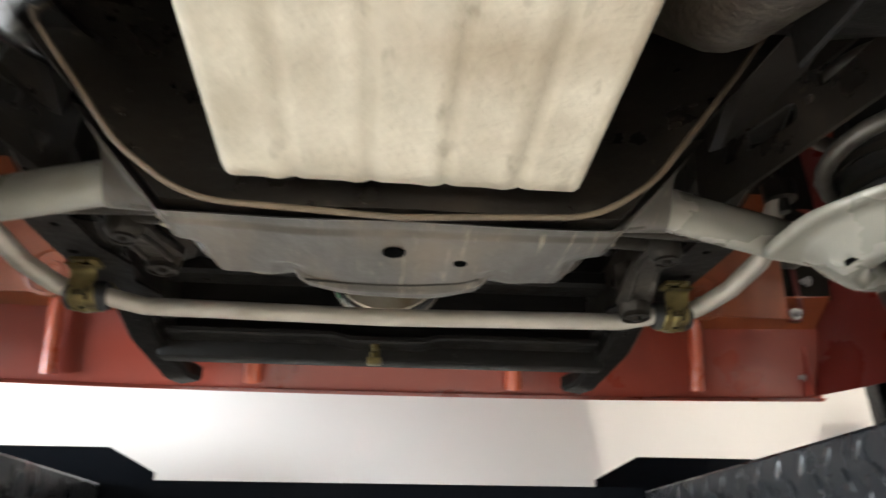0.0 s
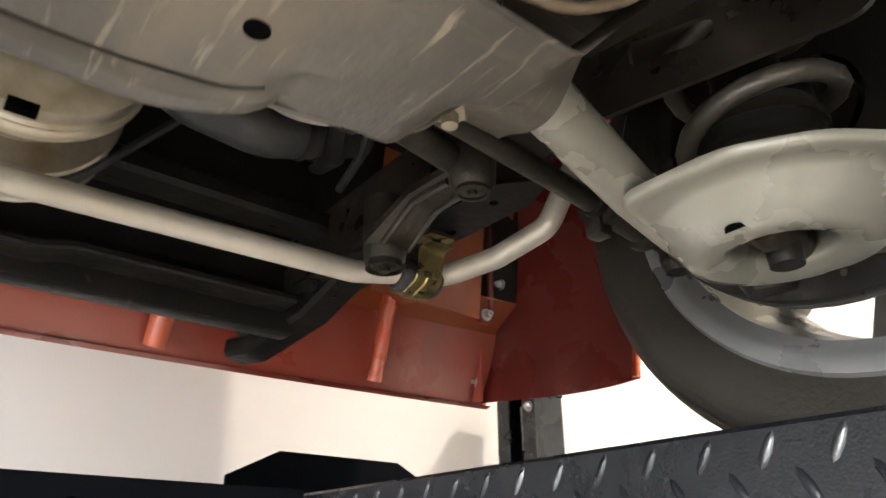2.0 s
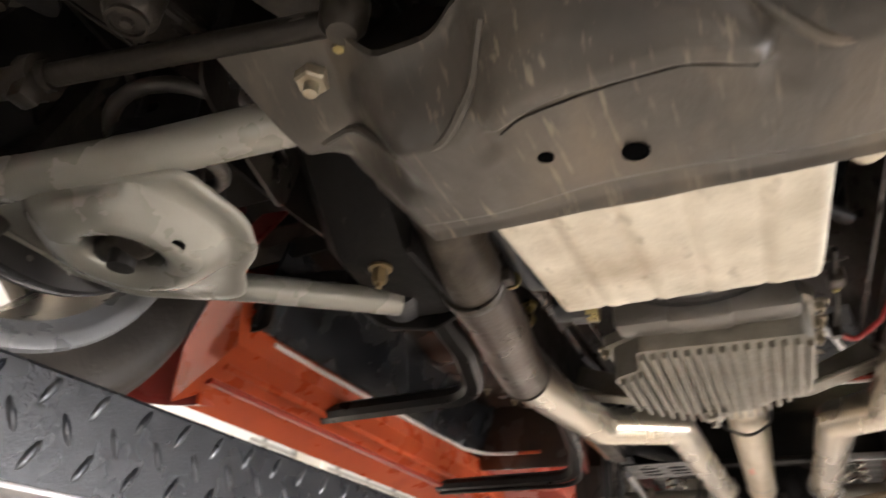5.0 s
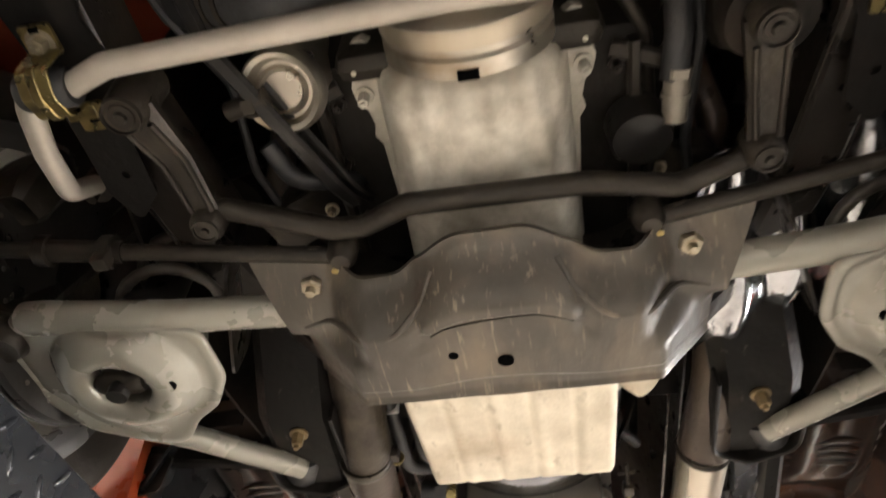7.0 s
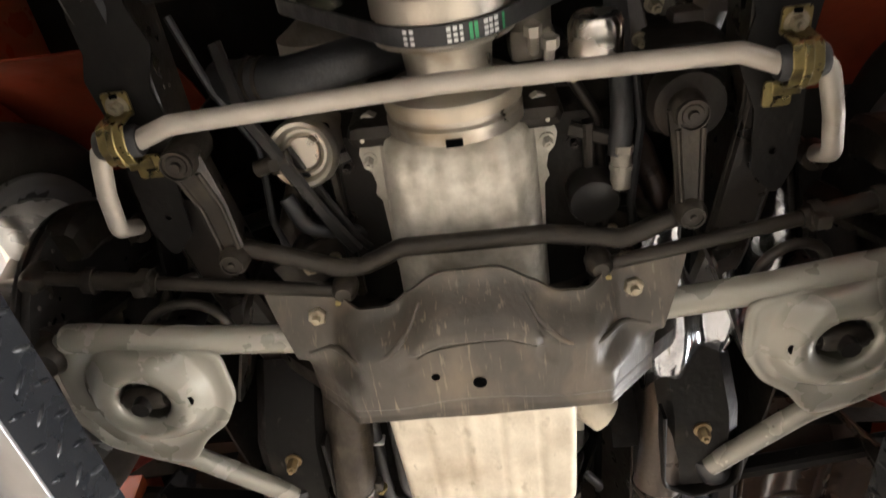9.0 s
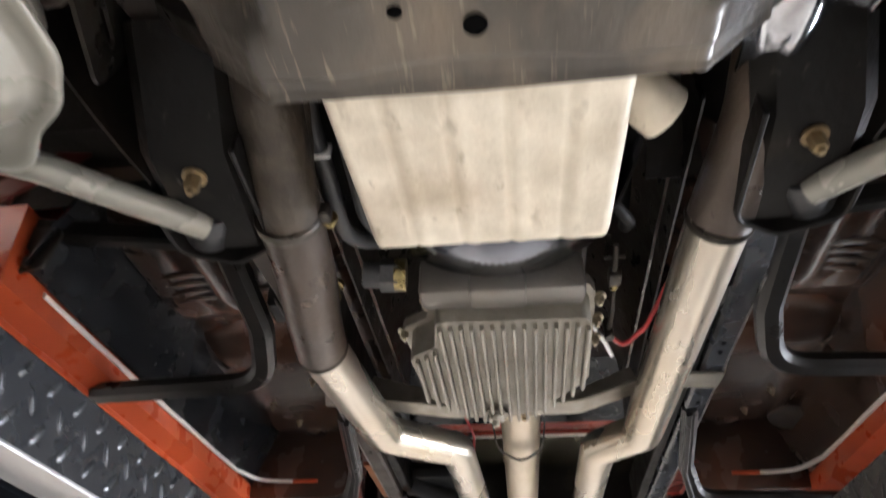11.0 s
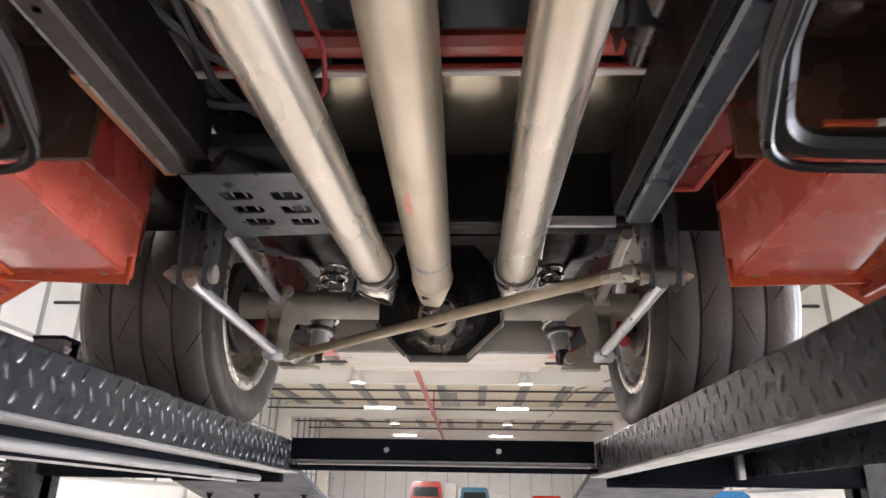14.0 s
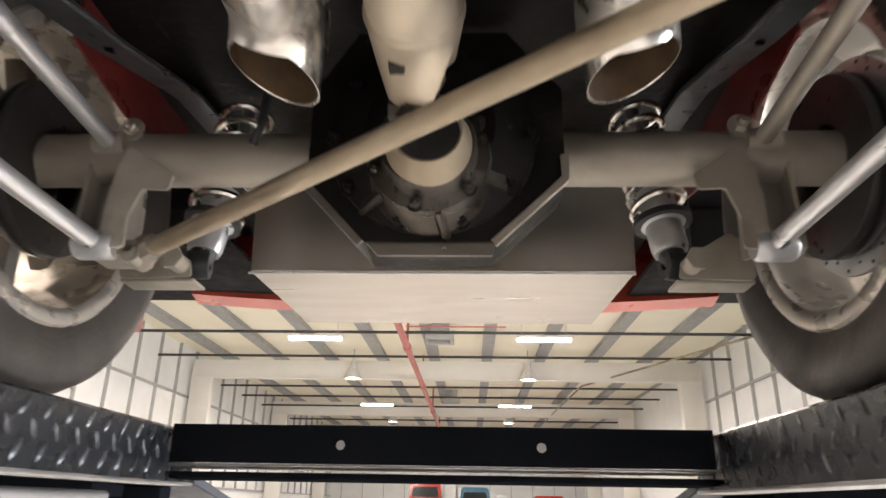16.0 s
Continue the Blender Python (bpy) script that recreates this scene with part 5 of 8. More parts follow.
for s, top in ((-1, (-0.340, -0.318, 1.972)), (1, (0.295, -0.292, 2.005))):
    bot = (s * 0.322 if s < 0 else 0.298, -0.158, 1.982)
    ia = one("idler_arm" if s > 0 else "pitman_arm", lambda b: sweep(b, [top, ((top[0] + bot[0]) / 2, (top[1] + bot[1]) / 2, 1.992), bot], rect_outline(0.040, 0.022, 0.007), scales=[1.25, 0.95, 0.9]), M_STEER, "dark forged steering arm")
    one("arm_boss", lambda b: lathe(b, [(0, -0.024), (0.017, -0.024), (0.022, -0.018), (0.024, 0.01), (0.024, 0.05), (0, 0.05)], top, n=26), M_STEER, "", ia)
    one("boss_cap", lambda b: lathe(b, [(0, -0.004), (0.006, -0.004), (0.007, 0.001), (0.013, 0.001), (0.014, 0.003), (0.018, 0.003), (0.018, -0.001), (0.020, -0.001), (0.020, 0.006), (0, 0.006)], (top[0], top[1], top[2] - 0.027), n=22), M_STEER, "", ia)
    one("arm_boss", lambda b: lathe(b, [(0, -0.022), (0.015, -0.022), (0.0205, -0.015), (0.022, 0.02), (0, 0.03)], bot, n=22), M_STEER, "", ia)
    one("boss_cap", lambda b: lathe(b, [(0, -0.003), (0.004, -0.003), (0.005, 0.001), (0.010, 0.001), (0.013, 0.002), (0.013, -0.001), (0.0155, -0.001), (0.0155, 0.005), (0, 0.005)], (bot[0], bot[1], bot[2] - 0.024), n=22), M_STEER, "", ia)
    for o_ in (-0.014, 0.014):
        one("arm_rib", lambda b: tube(b, [(top[0] + o_ * 1.1, top[1] + 0.02, 1.9635 if s < 0 else 1.986), ((top[0] + bot[0]) / 2 + o_, (top[1] + bot[1]) / 2, 1.981), (bot[0] + o_ * 0.85, bot[1] - 0.018, 1.973)], 0.0038, 8), M_STEER, "", ia)
one("steering_box", lambda b: (box(b, (0.26, -0.36, 2.06), (0.37, -0.22, 2.26), 0.03), lathe(b, [(0, 0), (0.045, 0), (0.05, 0.02), (0.04, 0.06), (0, 0.06)], (0.30, -0.29, 2.01), n=24)), M_DARK)
# slanting black links from the arm towards the engine
one("engine_strap", lambda b: sweep(b, rounded([(-0.305, -0.42, 2.10), (-0.280, -0.33, 2.06), (-0.185, -0.14, 2.045), (-0.170, -0.10, 2.06)], 0.05), rect_outline(0.020, 0.012, 0.004)), M_HOOP, "black flat strap")
one("engine_strap", lambda b: sweep(b, rounded([(-0.240, -0.27, 2.075), (-0.165, -0.12, 2.06), (-0.155, -0.09, 2.08)], 0.05), rect_outline(0.013, 0.01, 0.003)), M_HOOP, "black flat strap")

# -- sway bar --
SB_Z = 1.962
one("sway_bar", lambda b: tube(b, rounded([(-0.490, -0.178, 2.062), (-0.477, -0.212, 1.995), (-0.460, -0.275, 1.976), (-0.440, -0.345, 1.970), (-0.385, -0.350, SB_Z), (-0.335, -0.368, 1.957), (0.0, -0.379, 1.955), (0.335, -0.372, 1.957), (0.385, -0.350, SB_Z), (0.440, -0.345, 1.970), (0.460, -0.275, 1.976), (0.477, -0.212, 1.995), (0.490, -0.178, 2.062)], 0.03), 0.0125, 18), M_BAR, "bare steel front sway bar")
for s in (-1, 1):
    clampb = new("sway_bar_clamp")
    clampb.parent = car
    clampb.location = V(s * 0.405, -0.352, 1.97) - PLACE[car]
    PLACE[clampb] = V(s * 0.405, -0.352, 1.97)
    tagged(clampb, "yellow zinc plated sway bar clamp")
    xs = s * 0.405
    strap = rounded([(xs, -0.390, 1.990), (xs, -0.379, 1.990), (xs, -0.376, 1.950), (xs, -0.352, 1.941), (xs, -0.326, 1.950), (xs, -0.321, 1.988), (xs, -0.302, 1.988)], 0.012, 5)
    one("strap", lambda b: sweep(b, strap, rect_outline(0.034, 0.004, 0.001), up=(0, 0, 1)), M_GOLD, "", clampb)
    one("strap_rib", lambda b: sweep(b, [q_ + V(0, (q_.y + 0.352) * 0.05, -0.002) for q_ in strap[8:-8]], rect_outline(0.010, 0.004, 0.001), up=(0, 0, 1)), M_GOLD, "", clampb)
    for yy, dx in ((-0.390, 0.0), (-0.304, -s * 0.010)):
        one("strap_ear", lambda b: plate(b, rounded2([(-0.017, -0.016), (0.017, -0.016), (0.017, 0.016), (-0.017, 0.016)], 0.005, 3), [], 0.004, Matrix.Translation((xs + dx, yy, 1.9875))), M_GOLD, "", clampb)
        one("ear_slot", lambda b: box(b, (xs + dx - 0.005, yy - 0.0145 if yy < -0.35 else yy - 0.004, 1.9862), (xs + dx + 0.005, yy - 0.0085 if yy < -0.35 else yy + 0.006, 1.9878), 0.0), M_CAVITY_SHADE, "dark square slot", clampb)
    one("bush", lambda b: lathe(b, [(0.012, -0.027), (0.018, -0.027), (0.0205, -0.022), (0.0205, 0.022), (0.018, 0.027), (0.012, 0.027)], (xs, -0.351, SB_Z), (1, 0, 0), 24, True), M_BELT, "black rubber bush", clampb)
    bolt("bolt", (xs, -0.388, 1.988), (0, 0, -1), 0.0085, clampb, M_BOLT)
    one("end_link", lambda b: (tube(b, [(s * 0.493, -0.170, 2.04), (s * 0.493, -0.170, 2.16)], 0.007, 10), lathe(b, [(0, -0.012), (0.02, -0.012), (0.02, 0.012), (0, 0.012)], (s * 0.492, -0.172, 2.070), n=18)), M_STEER)

# -- crank pulley, balancer, belts, engine front --
CZ = 2.066
one("balancer", lambda b: lathe(b, [(0, -0.365), (0.055, -0.365), (0.058, -0.350), (0.085, -0.345), (0.091, -0.340), (0.091, -0.318), (0.088, -0.316), (0.088, -0.312), (0.092, -0.308), (0.092, -0.290), (0, -0.290)], (0.004, 0, CZ), (0, 1, 0), 56), M_PULLEY, "polished crank balancer")
one("balancer_rust", lambda b: lathe(b, [(0.0915, -0.339), (0.0925, -0.337), (0.0925, -0.322), (0.0915, -0.320)], (0.004, 0, CZ), (0, 1, 0), 56), M_SHAFT, "stained band")
one("timing_notch", lambda b: box(b, (-0.008, -0.300, 1.971), (0.014, -0.2895, 1.980), 0.001), M_CAVITY_SHADE)
pul = one("crank_pulley", lambda b: lathe(b, [(0.02, -0.43), (0.060, -0.43), (0.066, -0.446), (0.080, -0.452), (0.086, -0.470), (0.090, -0.472), (0.092, -0.468), (0.089, -0.462), (0.089, -0.440), (0.084, -0.438), (0.084, -0.420), (0.089, -0.416), (0.091, -0.412), (0.089, -0.408), (0.060, -0.404), (0.056, -0.360), (0, -0.360), (0, -0.43)], (0.004, 0, CZ), (0, 1, 0), 64), M_PULLEY, "polished crank pulley")


def belt(bm, circles, y, w, t=0.0045):
    """A flat belt round pulleys given as (x, z, r), in order."""
    pts = []
    n = len(circles)
    for i in range(n):
        x0, z0, r0 = circles[i - 1]
        x1, z1, r1 = circles[i]
        x2, z2, r2 = circles[(i + 1) % n]

        def tangent(xa, za, ra, xb, zb, rb):
            d = math.hypot(xb - xa, zb - za)
            base = math.atan2(zb - za, xb - xa)
            off = math.acos(max(-1, min(1, (ra - rb) / d)))
            return base - off
        a_in, a_out = tangent(x0, z0, r0, x1, z1, r1), tangent(x1, z1, r1, x2, z2, r2)
        while a_out < a_in:
            a_out += 2 * math.pi
        for k in range(15):
            a = a_in + (a_out - a_in) * k / 14
            pts.append(V(x1 + r1 * math.cos(a), y, z1 + r1 * math.sin(a)))
    sweep(bm, pts, rect_outline(w, t, 0.001), caps=False, closed=True, up=(0, 0, -1))


bl = one("drive_belt", lambda b: belt(b, [(0.004, CZ, 0.092), (0.19, 2.22, 0.045), (0.10, 2.45, 0.06), (-0.20, 2.26, 0.05)], -0.428, 0.024), M_BELT, "black ribbed drive belt with printed marks", smooth=0)
# printed marks on the belt: bars and green blocks on its lower run
def belt_mark(a0, a1, lo, hi, material, name):
    bm = bmesh.new()
    n = 5
    vs = []
    for k in range(n + 1):
        a = a0 + (a1 - a0) * k / n
        for r in (0.0949, 0.0954):
            for y in (-0.428 - 0.012 + 0.024 * lo, -0.428 - 0.012 + 0.024 * hi):
                vs.append(bm.verts.new((0.004 + r * math.cos(a), y, CZ + r * math.sin(a))))
    for k in range(n):
        o, p = 4 * k, 4 * (k + 1)
        for i, j in ((0, 1), (1, 3), (3, 2), (2, 0)):
            bm.faces.new((vs[o + i], vs[o + j], vs[p + j], vs[p + i]))
    bm.faces.new((vs[0], vs[1], vs[3], vs[2]))
    bm.faces.new((vs[-4], vs[-3], vs[-1], vs[-2]))
    P(name, bm, material, "", bl, 0)


for k, (a, w_) in enumerate(((-1.50, 0.05), (-1.42, 0.05), (-1.34, 0.04), (-1.02, 0.06), (-0.94, 0.05), (-0.86, 0.06), (-2.05, 0.05), (-1.96, 0.05))):
    for lo, hi in ((0.12, 0.34), (0.44, 0.62), (0.70, 0.88)):
        belt_mark(a, a + w_, lo, hi, M_BAR_TEXT, "print_bar")
for a in (-1.22, -1.15, -0.72):
    belt_mark(a, a + 0.045, 0.1, 0.9, M_BAR_GREEN, "print_block")


def groove_pulley(name, x, y, z, r, depth, parent=None, material=None):
    prof = [(0, -depth / 2), (r * 0.55, -depth / 2), (r * 0.6, -depth / 2 + 0.004), (r, -depth / 2)]
    for k in range(6):
        f = -depth / 2 + 0.003 + (depth - 0.006) * k / 5
        prof += [(r, f), (r - 0.003, f + (depth - 0.006) / 10)]
    prof += [(r, depth / 2), (0, depth / 2)]
    return one(name, lambda b: lathe(b, prof, (x, y, z), (0, 1, 0), 40), material or M_CHROME, "grooved alloy pulley", parent)


groove_pulley("idler_pulley", 0.212, -0.414, 2.22, 0.044, 0.028)
groove_pulley("alternator_pulley", -0.20, -0.428, 2.26, 0.048, 0.028)
one("alternator", lambda b: lathe(b, [(0, -0.40), (0.03, -0.40), (0.05, -0.385), (0.066, -0.375), (0.068, -0.30), (0.06, -0.285), (0.068, -0.275), (0.066, -0.20), (0.04, -0.185), (0, -0.185)], (-0.20, 0, 2.26), (0, 1, 0), 36), M_CAST, "cast alloy alternator")
one("steering_pump", lambda b: lathe(b, [(0, -0.40), (0.03, -0.40), (0.036, -0.388), (0.036, -0.350), (0.030, -0.345), (0, -0.345)], (0.196, 0, 2.085), (0, 1, 0), 32), M_CHROME, "bright steering pump can")
groove_pulley("pump_pulley", 0.165, -0.470, 2.10, 0.040, 0.026)
one("filter_bowl", lambda b: lathe(b, [(0, 0.010), (0.022, 0.010), (0.026, 0.004), (0.030, 0.010), (0.034, 0.010), (0.040, -0.004), (0.046, -0.006), (0.050, 0.002), (0.051, 0.016), (0.046, 0.028), (0.051, 0.040), (0.051, 0.12), (0, 0.12)], (-0.218, -0.262, 2.066), (0.05, 0.25, 1), 36), M_PULLEY, "round bright metal bowl")
one("pump_stub", lambda b: (tube(b, [(-0.285, -0.25, 2.06), (-0.235, -0.262, 2.06)], 0.012, 12), lathe(b, [(0, 0), (0.016, 0), (0.016, 0.014), (0, 0.014)], (-0.262, -0.255, 2.06), (1, 0, 0), 6)), M_STEER)
for k, p in enumerate((((0.115, -0.40, 2.07), (0.118, -0.35, 2.12)), ((0.135, -0.385, 2.06), (0.137, -0.32, 2.12)))):
    one("engine_bolt", lambda b: (tube(b, p, 0.0075, 10), tube(b, [V(*p[0]), V(*p[0]) + V(0, 0.014, 0.002)], 0.012, 6)), M_BAR)
one("radiator_hose", lambda b: tube(b, rounded([(-0.325, -0.358, 2.13), (-0.293, -0.361, 2.115), (-0.21, -0.365, 2.086), (-0.13, -0.375, 2.10), (-0.06, -0.37, 2.16), (0.0, -0.34, 2.25)], 0.06, 6), 0.030, 18), M_BELT, "black moulded radiator hose")
for x in (-0.268, -0.250):
    one("hose_clip", lambda b: lathe(b, [(0.030, -0.003), (0.0325, -0.003), (0.0325, 0.003), (0.030, 0.003)], (x, -0.363, 2.106 + 0.33 * (-0.268 - x)), (1, 0, -0.33), 24, True), M_STEER)
one("heater_hose", lambda b: tube(b, rounded([(0.235, -0.48, 2.22), (0.232, -0.36, 2.12), (0.228, -0.26, 2.07), (0.222, -0.21, 2.06)], 0.08), 0.016, 14), M_BELT, "black hose")
one("hose_fitting", lambda b: (tube(b, [(0.225, -0.214, 2.058), (0.222, -0.164, 2.05)], 0.0145, 16), tube(b, [(0.226, -0.224, 2.06), (0.225, -0.214, 2.058)], 0.017, 6), tube(b, [(0.224, -0.197, 2.056), (0.2235, -0.190, 2.055)], 0.0165, 16)), M_CAST, "dull alloy hose fitting")
one("engine_block", lambda b: (box(b, (-0.21, -0.27, 2.10), (0.21, 0.40, 2.55), 0.03), box(b, (-0.30, -0.22, 2.25), (0.30, 0.36, 2.55), 0.04)), M_DARK, "dark engine block")
one("timing_cover", lambda b: (box(b, (-0.15, -0.30, 2.05), (0.15, -0.26, 2.42), 0.02), box(b, (-0.24, -0.28, 2.18), (0.24, -0.22, 2.4), 0.02)), M_STEER)
for s in (-1, 1):
    for k in range(3):
        one("engine_bracket", lambda b: sweep(b, rounded([(s * (0.16 + 0.03 * k), -0.24 + 0.13 * k, 2.10), (s * (0.23 + 0.015 * k), -0.22 + 0.11 * k, 2.08 + 0.03 * k), (s * 0.27, -0.16 + 0.12 * k, 2.2)], 0.03), rect_outline(0.022, 0.014, 0.004)), M_STEER)
one("lower_hose", lambda b: tube(b, rounded([(-0.255, -0.20, 2.06), (-0.235, -0.15, 2.05), (-0.19, -0.13, 2.07), (-0.16, -0.09, 2.12)], 0.04), 0.012, 12), M_BELT)
one("pump_housing", lambda b: lathe(b, [(0, 0), (0.026, 0), (0.030, 0.003), (0.034, 0.003), (0.037, 0.010), (0.037, 0.05), (0, 0.05)], (0.186, -0.146, 2.04), n=28), M_HOOP)
for s in (-1, 1):
    one("engine_mount", lambda b: (sweep(b, rounded([(s * 0.20, -0.06, 2.14), (s * 0.255, -0.05, 2.11), (s * 0.31, -0.03, 2.10)], 0.03), rect_outline(0.07, 0.018, 0.004)), lathe(b, [(0, -0.02), (0.03, -0.02), (0.034, 0.0), (0.030, 0.03), (0, 0.03)], (s * 0.27, -0.05, 2.13), n=20)), M_STEER, "dark engine mount")
    bolt("bolt", (s * 0.262, -0.05, 2.098), (0, 0, -1), 0.008, car, M_BOLT)
    bolt("bolt", (s * 0.222, -0.055, 2.112), (0, 0, -1), 0.006, car, M_BOLT)
    for k in range(6):
        bolt("bolt", (s * (0.165 + 0.012 * (k % 2)), -0.22 + 0.085 * k, 2.098), (0, 0, -1), 0.0055, car, M_STEER, length=0.016)
    one("block_rib", lambda b: sweep(b, [(s * 0.185, -0.25, 2.098), (s * 0.19, 0.30, 2.098)], rect_outline(0.016, 0.03, 0.004)), M_STEER, "")
    for k in range(3):
        one("exhaust_runner", lambda b: tube(b, rounded([(s * 0.21, -0.15 + 0.11 * k, 2.30), (s * 0.29, -0.14 + 0.11 * k, 2.27), (s * 0.315, -0.06 + 0.09 * k, 2.20), (s * 0.30, 0.06 + 0.05 * k, 2.16)], 0.05), 0.021, 14), M_HEADER if s < 0 else M_BROWN, "exhaust header tube")
one("wire_loom", lambda b: tube(b, rounded([(0.245, -0.34, 2.09), (0.26, -0.24, 2.10), (0.245, -0.12, 2.085), (0.262, 0.0, 2.10), (0.255, 0.12, 2.15)], 0.06), 0.007, 8), M_BELT, "black wiring loom")
one("wire_loom", lambda b: tube(b, rounded([(-0.36, -0.46, 2.11), (-0.33, -0.36, 2.10), (-0.29, -0.26, 2.11), (-0.30, -0.14, 2.10), (-0.29, 0.0, 2.14)], 0.06), 0.006, 8), M_BELT, "black wiring loom")
one("heater_pipe", lambda b: tube(b, rounded([(0.15, -0.34, 2.10), (0.20, -0.25, 2.11), (0.21, -0.10, 2.105), (0.205, 0.05, 2.14)], 0.06), 0.008, 10), M_STEER, "thin steel pipe")
one("tensioner", lambda b: (lathe(b, [(0, -0.41), (0.028, -0.41), (0.032, -0.40), (0.032, -0.375), (0, -0.375)], (0.115, 0, 2.155), (0, 1, 0), 28), box(b, (0.085, -0.38, 2.13), (0.15, -0.33, 2.20), 0.012)), M_CAST, "belt tensioner")
one("steering_coupling", lambda b: (lathe(b, [(0, 0), (0.030, 0.0), (0.040, 0.004), (0.046, 0.016), (0.048, 0.05), (0.042, 0.055), (0.042, 0.09), (0, 0.09)], (0.378, -0.425, 2.13), (0.1, -0.2, 1), 32), lathe(b, [(0.0465, 0.014), (0.0515, 0.014), (0.0515, 0.022), (0.0465, 0.022)], (0.378, -0.425, 2.13), (0.1, -0.2, 1), 32, True)), M_HOOP, "black ribbed steering coupling")
one("coupling_neck", lambda b: (tube(b, [(0.372, -0.405, 2.15), (0.352, -0.330, 2.155)], 0.022, 16), tube(b, [(0.366, -0.385, 2.151), (0.363, -0.372, 2.152)], 0.027, 6), box(b, (0.305, -0.375, 2.13), (0.350, -0.315, 2.17), 0.008)), M_COVER, "dull brown coupling neck")
for q_, r_ in (((0.285, -0.385, 2.15), 0.008), ((0.262, -0.345, 2.13), 0.006), ((0.240, -0.285, 2.12), 0.007), ((0.305, -0.255, 2.10), 0.006), ((0.165, -0.325, 2.09), 0.006), ((-0.17, -0.33, 2.10), 0.007), ((-0.245, -0.36, 2.15), 0.008)):
    bolt("bolt", q_, (0, 0.2, -1), r_, car, M_BOLT, length=0.018)
one("pump_bracket", lambda b: (sweep(b, rounded([(0.255, -0.40, 2.17), (0.268, -0.33, 2.15), (0.255, -0.24, 2.13), (0.235, -0.20, 2.14)], 0.04), rect_outline(0.030, 0.008, 0.003)), sweep(b, rounded([(0.30, -0.41, 2.19), (0.318, -0.34, 2.17), (0.306, -0.25, 2.13)], 0.04), rect_outline(0.022, 0.010, 0.003))), M_COVER, "dull brown pump bracket")
one("firewall", lambda b: box(b, (-0.80, 0.50, 2.28), (0.80, 0.53, 2.75)), M_DARK, "black firewall")
# Unseen panel, black to keep light out of the engine bay.
one("bonnet", lambda b: box(b, (-0.93, -0.85, 2.72), (0.93, 0.52, 2.75), 0.01), M_BLACK, "underside of the bonnet")

# -- radiator support, valance and front guards --
rs = one("radiator_support", lambda b: (box(b, (-0.385, -0.64, 1.952), (0.385, -0.60, 2.02), 0.006), box(b, (-0.40, -0.625, 2.0), (0.40, -0.605, 2.60)), sweep(b, [(-0.36, -0.575, 1.985), (-0.09, -0.575, 1.985), (-0.06, -0.578, 1.978), (0.06, -0.578, 1.978), (0.09, -0.575, 1.985), (0.36, -0.575, 1.985)], rect_outline(0.05, 0.012, 0.003))), M_BLACK, "black radiator support panel")
one("tie_panel", lambda b: sweep(b, [(-0.40, -0.515, 2.075), (0.40, -0.515, 2.075)], rect_outline(0.055, 0.03, 0.006)), M_BLACK, "black lower tie bar", rs)
for x in (-0.30, -0.10, 0.14, 0.30):
    one("bar_hole", lambda b: lathe(b, [(0, 0), (0.005, 0), (0.005, 0.002), (0, 0.002)], (x, -0.52, 2.0595), (0, 0, -1), 12), M_DARK, "", rs)
one("drain_tap", lambda b: (tube(b, [(0.02, -0.57, 1.945), (0.02, -0.57, 1.985)], 0.008, 10), box(b, (0.008, -0.58, 1.938), (0.032, -0.56, 1.95), 0.003)), M_GOLD, "small drain tap", rs)
for s in (-1, 1):
    one("support_leg", lambda b: sweep(b, rounded([(s * 0.405, -0.48, 2.02), (s * 0.40, -0.58, 1.985), (s * 0.375, -0.70, 1.955), (s * 0.36, -0.735, 1.955)], 0.05), rect_outline(0.05, 0.03, 0.006)), M_BLACK, "black support leg")


def front_y(x):
    return -0.822 + 0.045 * (abs(x) / 0.9) ** 2.2


def valance(bm):
    prof = [(0.10, 2.34), (0.055, 2.20), (0.035, 2.10), (0.018, 2.02), (0.0, 1.962), (-0.004, 1.951), (0.002, 1.947), (0.012, 1.950)]

    def surf(off):
        def f(u, v):
            x = (u * 2 - 1) * 0.90
            k = v * (len(prof) - 1)
            i = min(int(k), len(prof) - 2)
            a, b = prof[i], prof[i + 1]
            t = k - i
            return V(x, front_y(x) + a[0] + (b[0] - a[0]) * t - off, a[1] + (b[1] - a[1]) * t - off * 0.3)
        return f
    shell(bm, surf(0.0), surf(0.004), 40, 28)


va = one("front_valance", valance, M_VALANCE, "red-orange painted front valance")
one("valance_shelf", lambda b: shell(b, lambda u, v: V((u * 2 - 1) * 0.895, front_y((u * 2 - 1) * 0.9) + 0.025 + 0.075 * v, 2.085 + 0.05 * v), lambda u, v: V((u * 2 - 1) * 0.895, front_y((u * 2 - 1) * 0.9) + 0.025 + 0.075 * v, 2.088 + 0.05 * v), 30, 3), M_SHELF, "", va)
one("apron", lambda b: shell(b, lambda u, v: V((u * 2 - 1) * 0.945, -0.70 + 0.06 * v, 2.14 + 0.60 * v), lambda u, v: V((u * 2 - 1) * 0.945, -0.703 + 0.06 * v, 2.14 + 0.60 * v), 10, 4), M_DARK, "black inner apron")
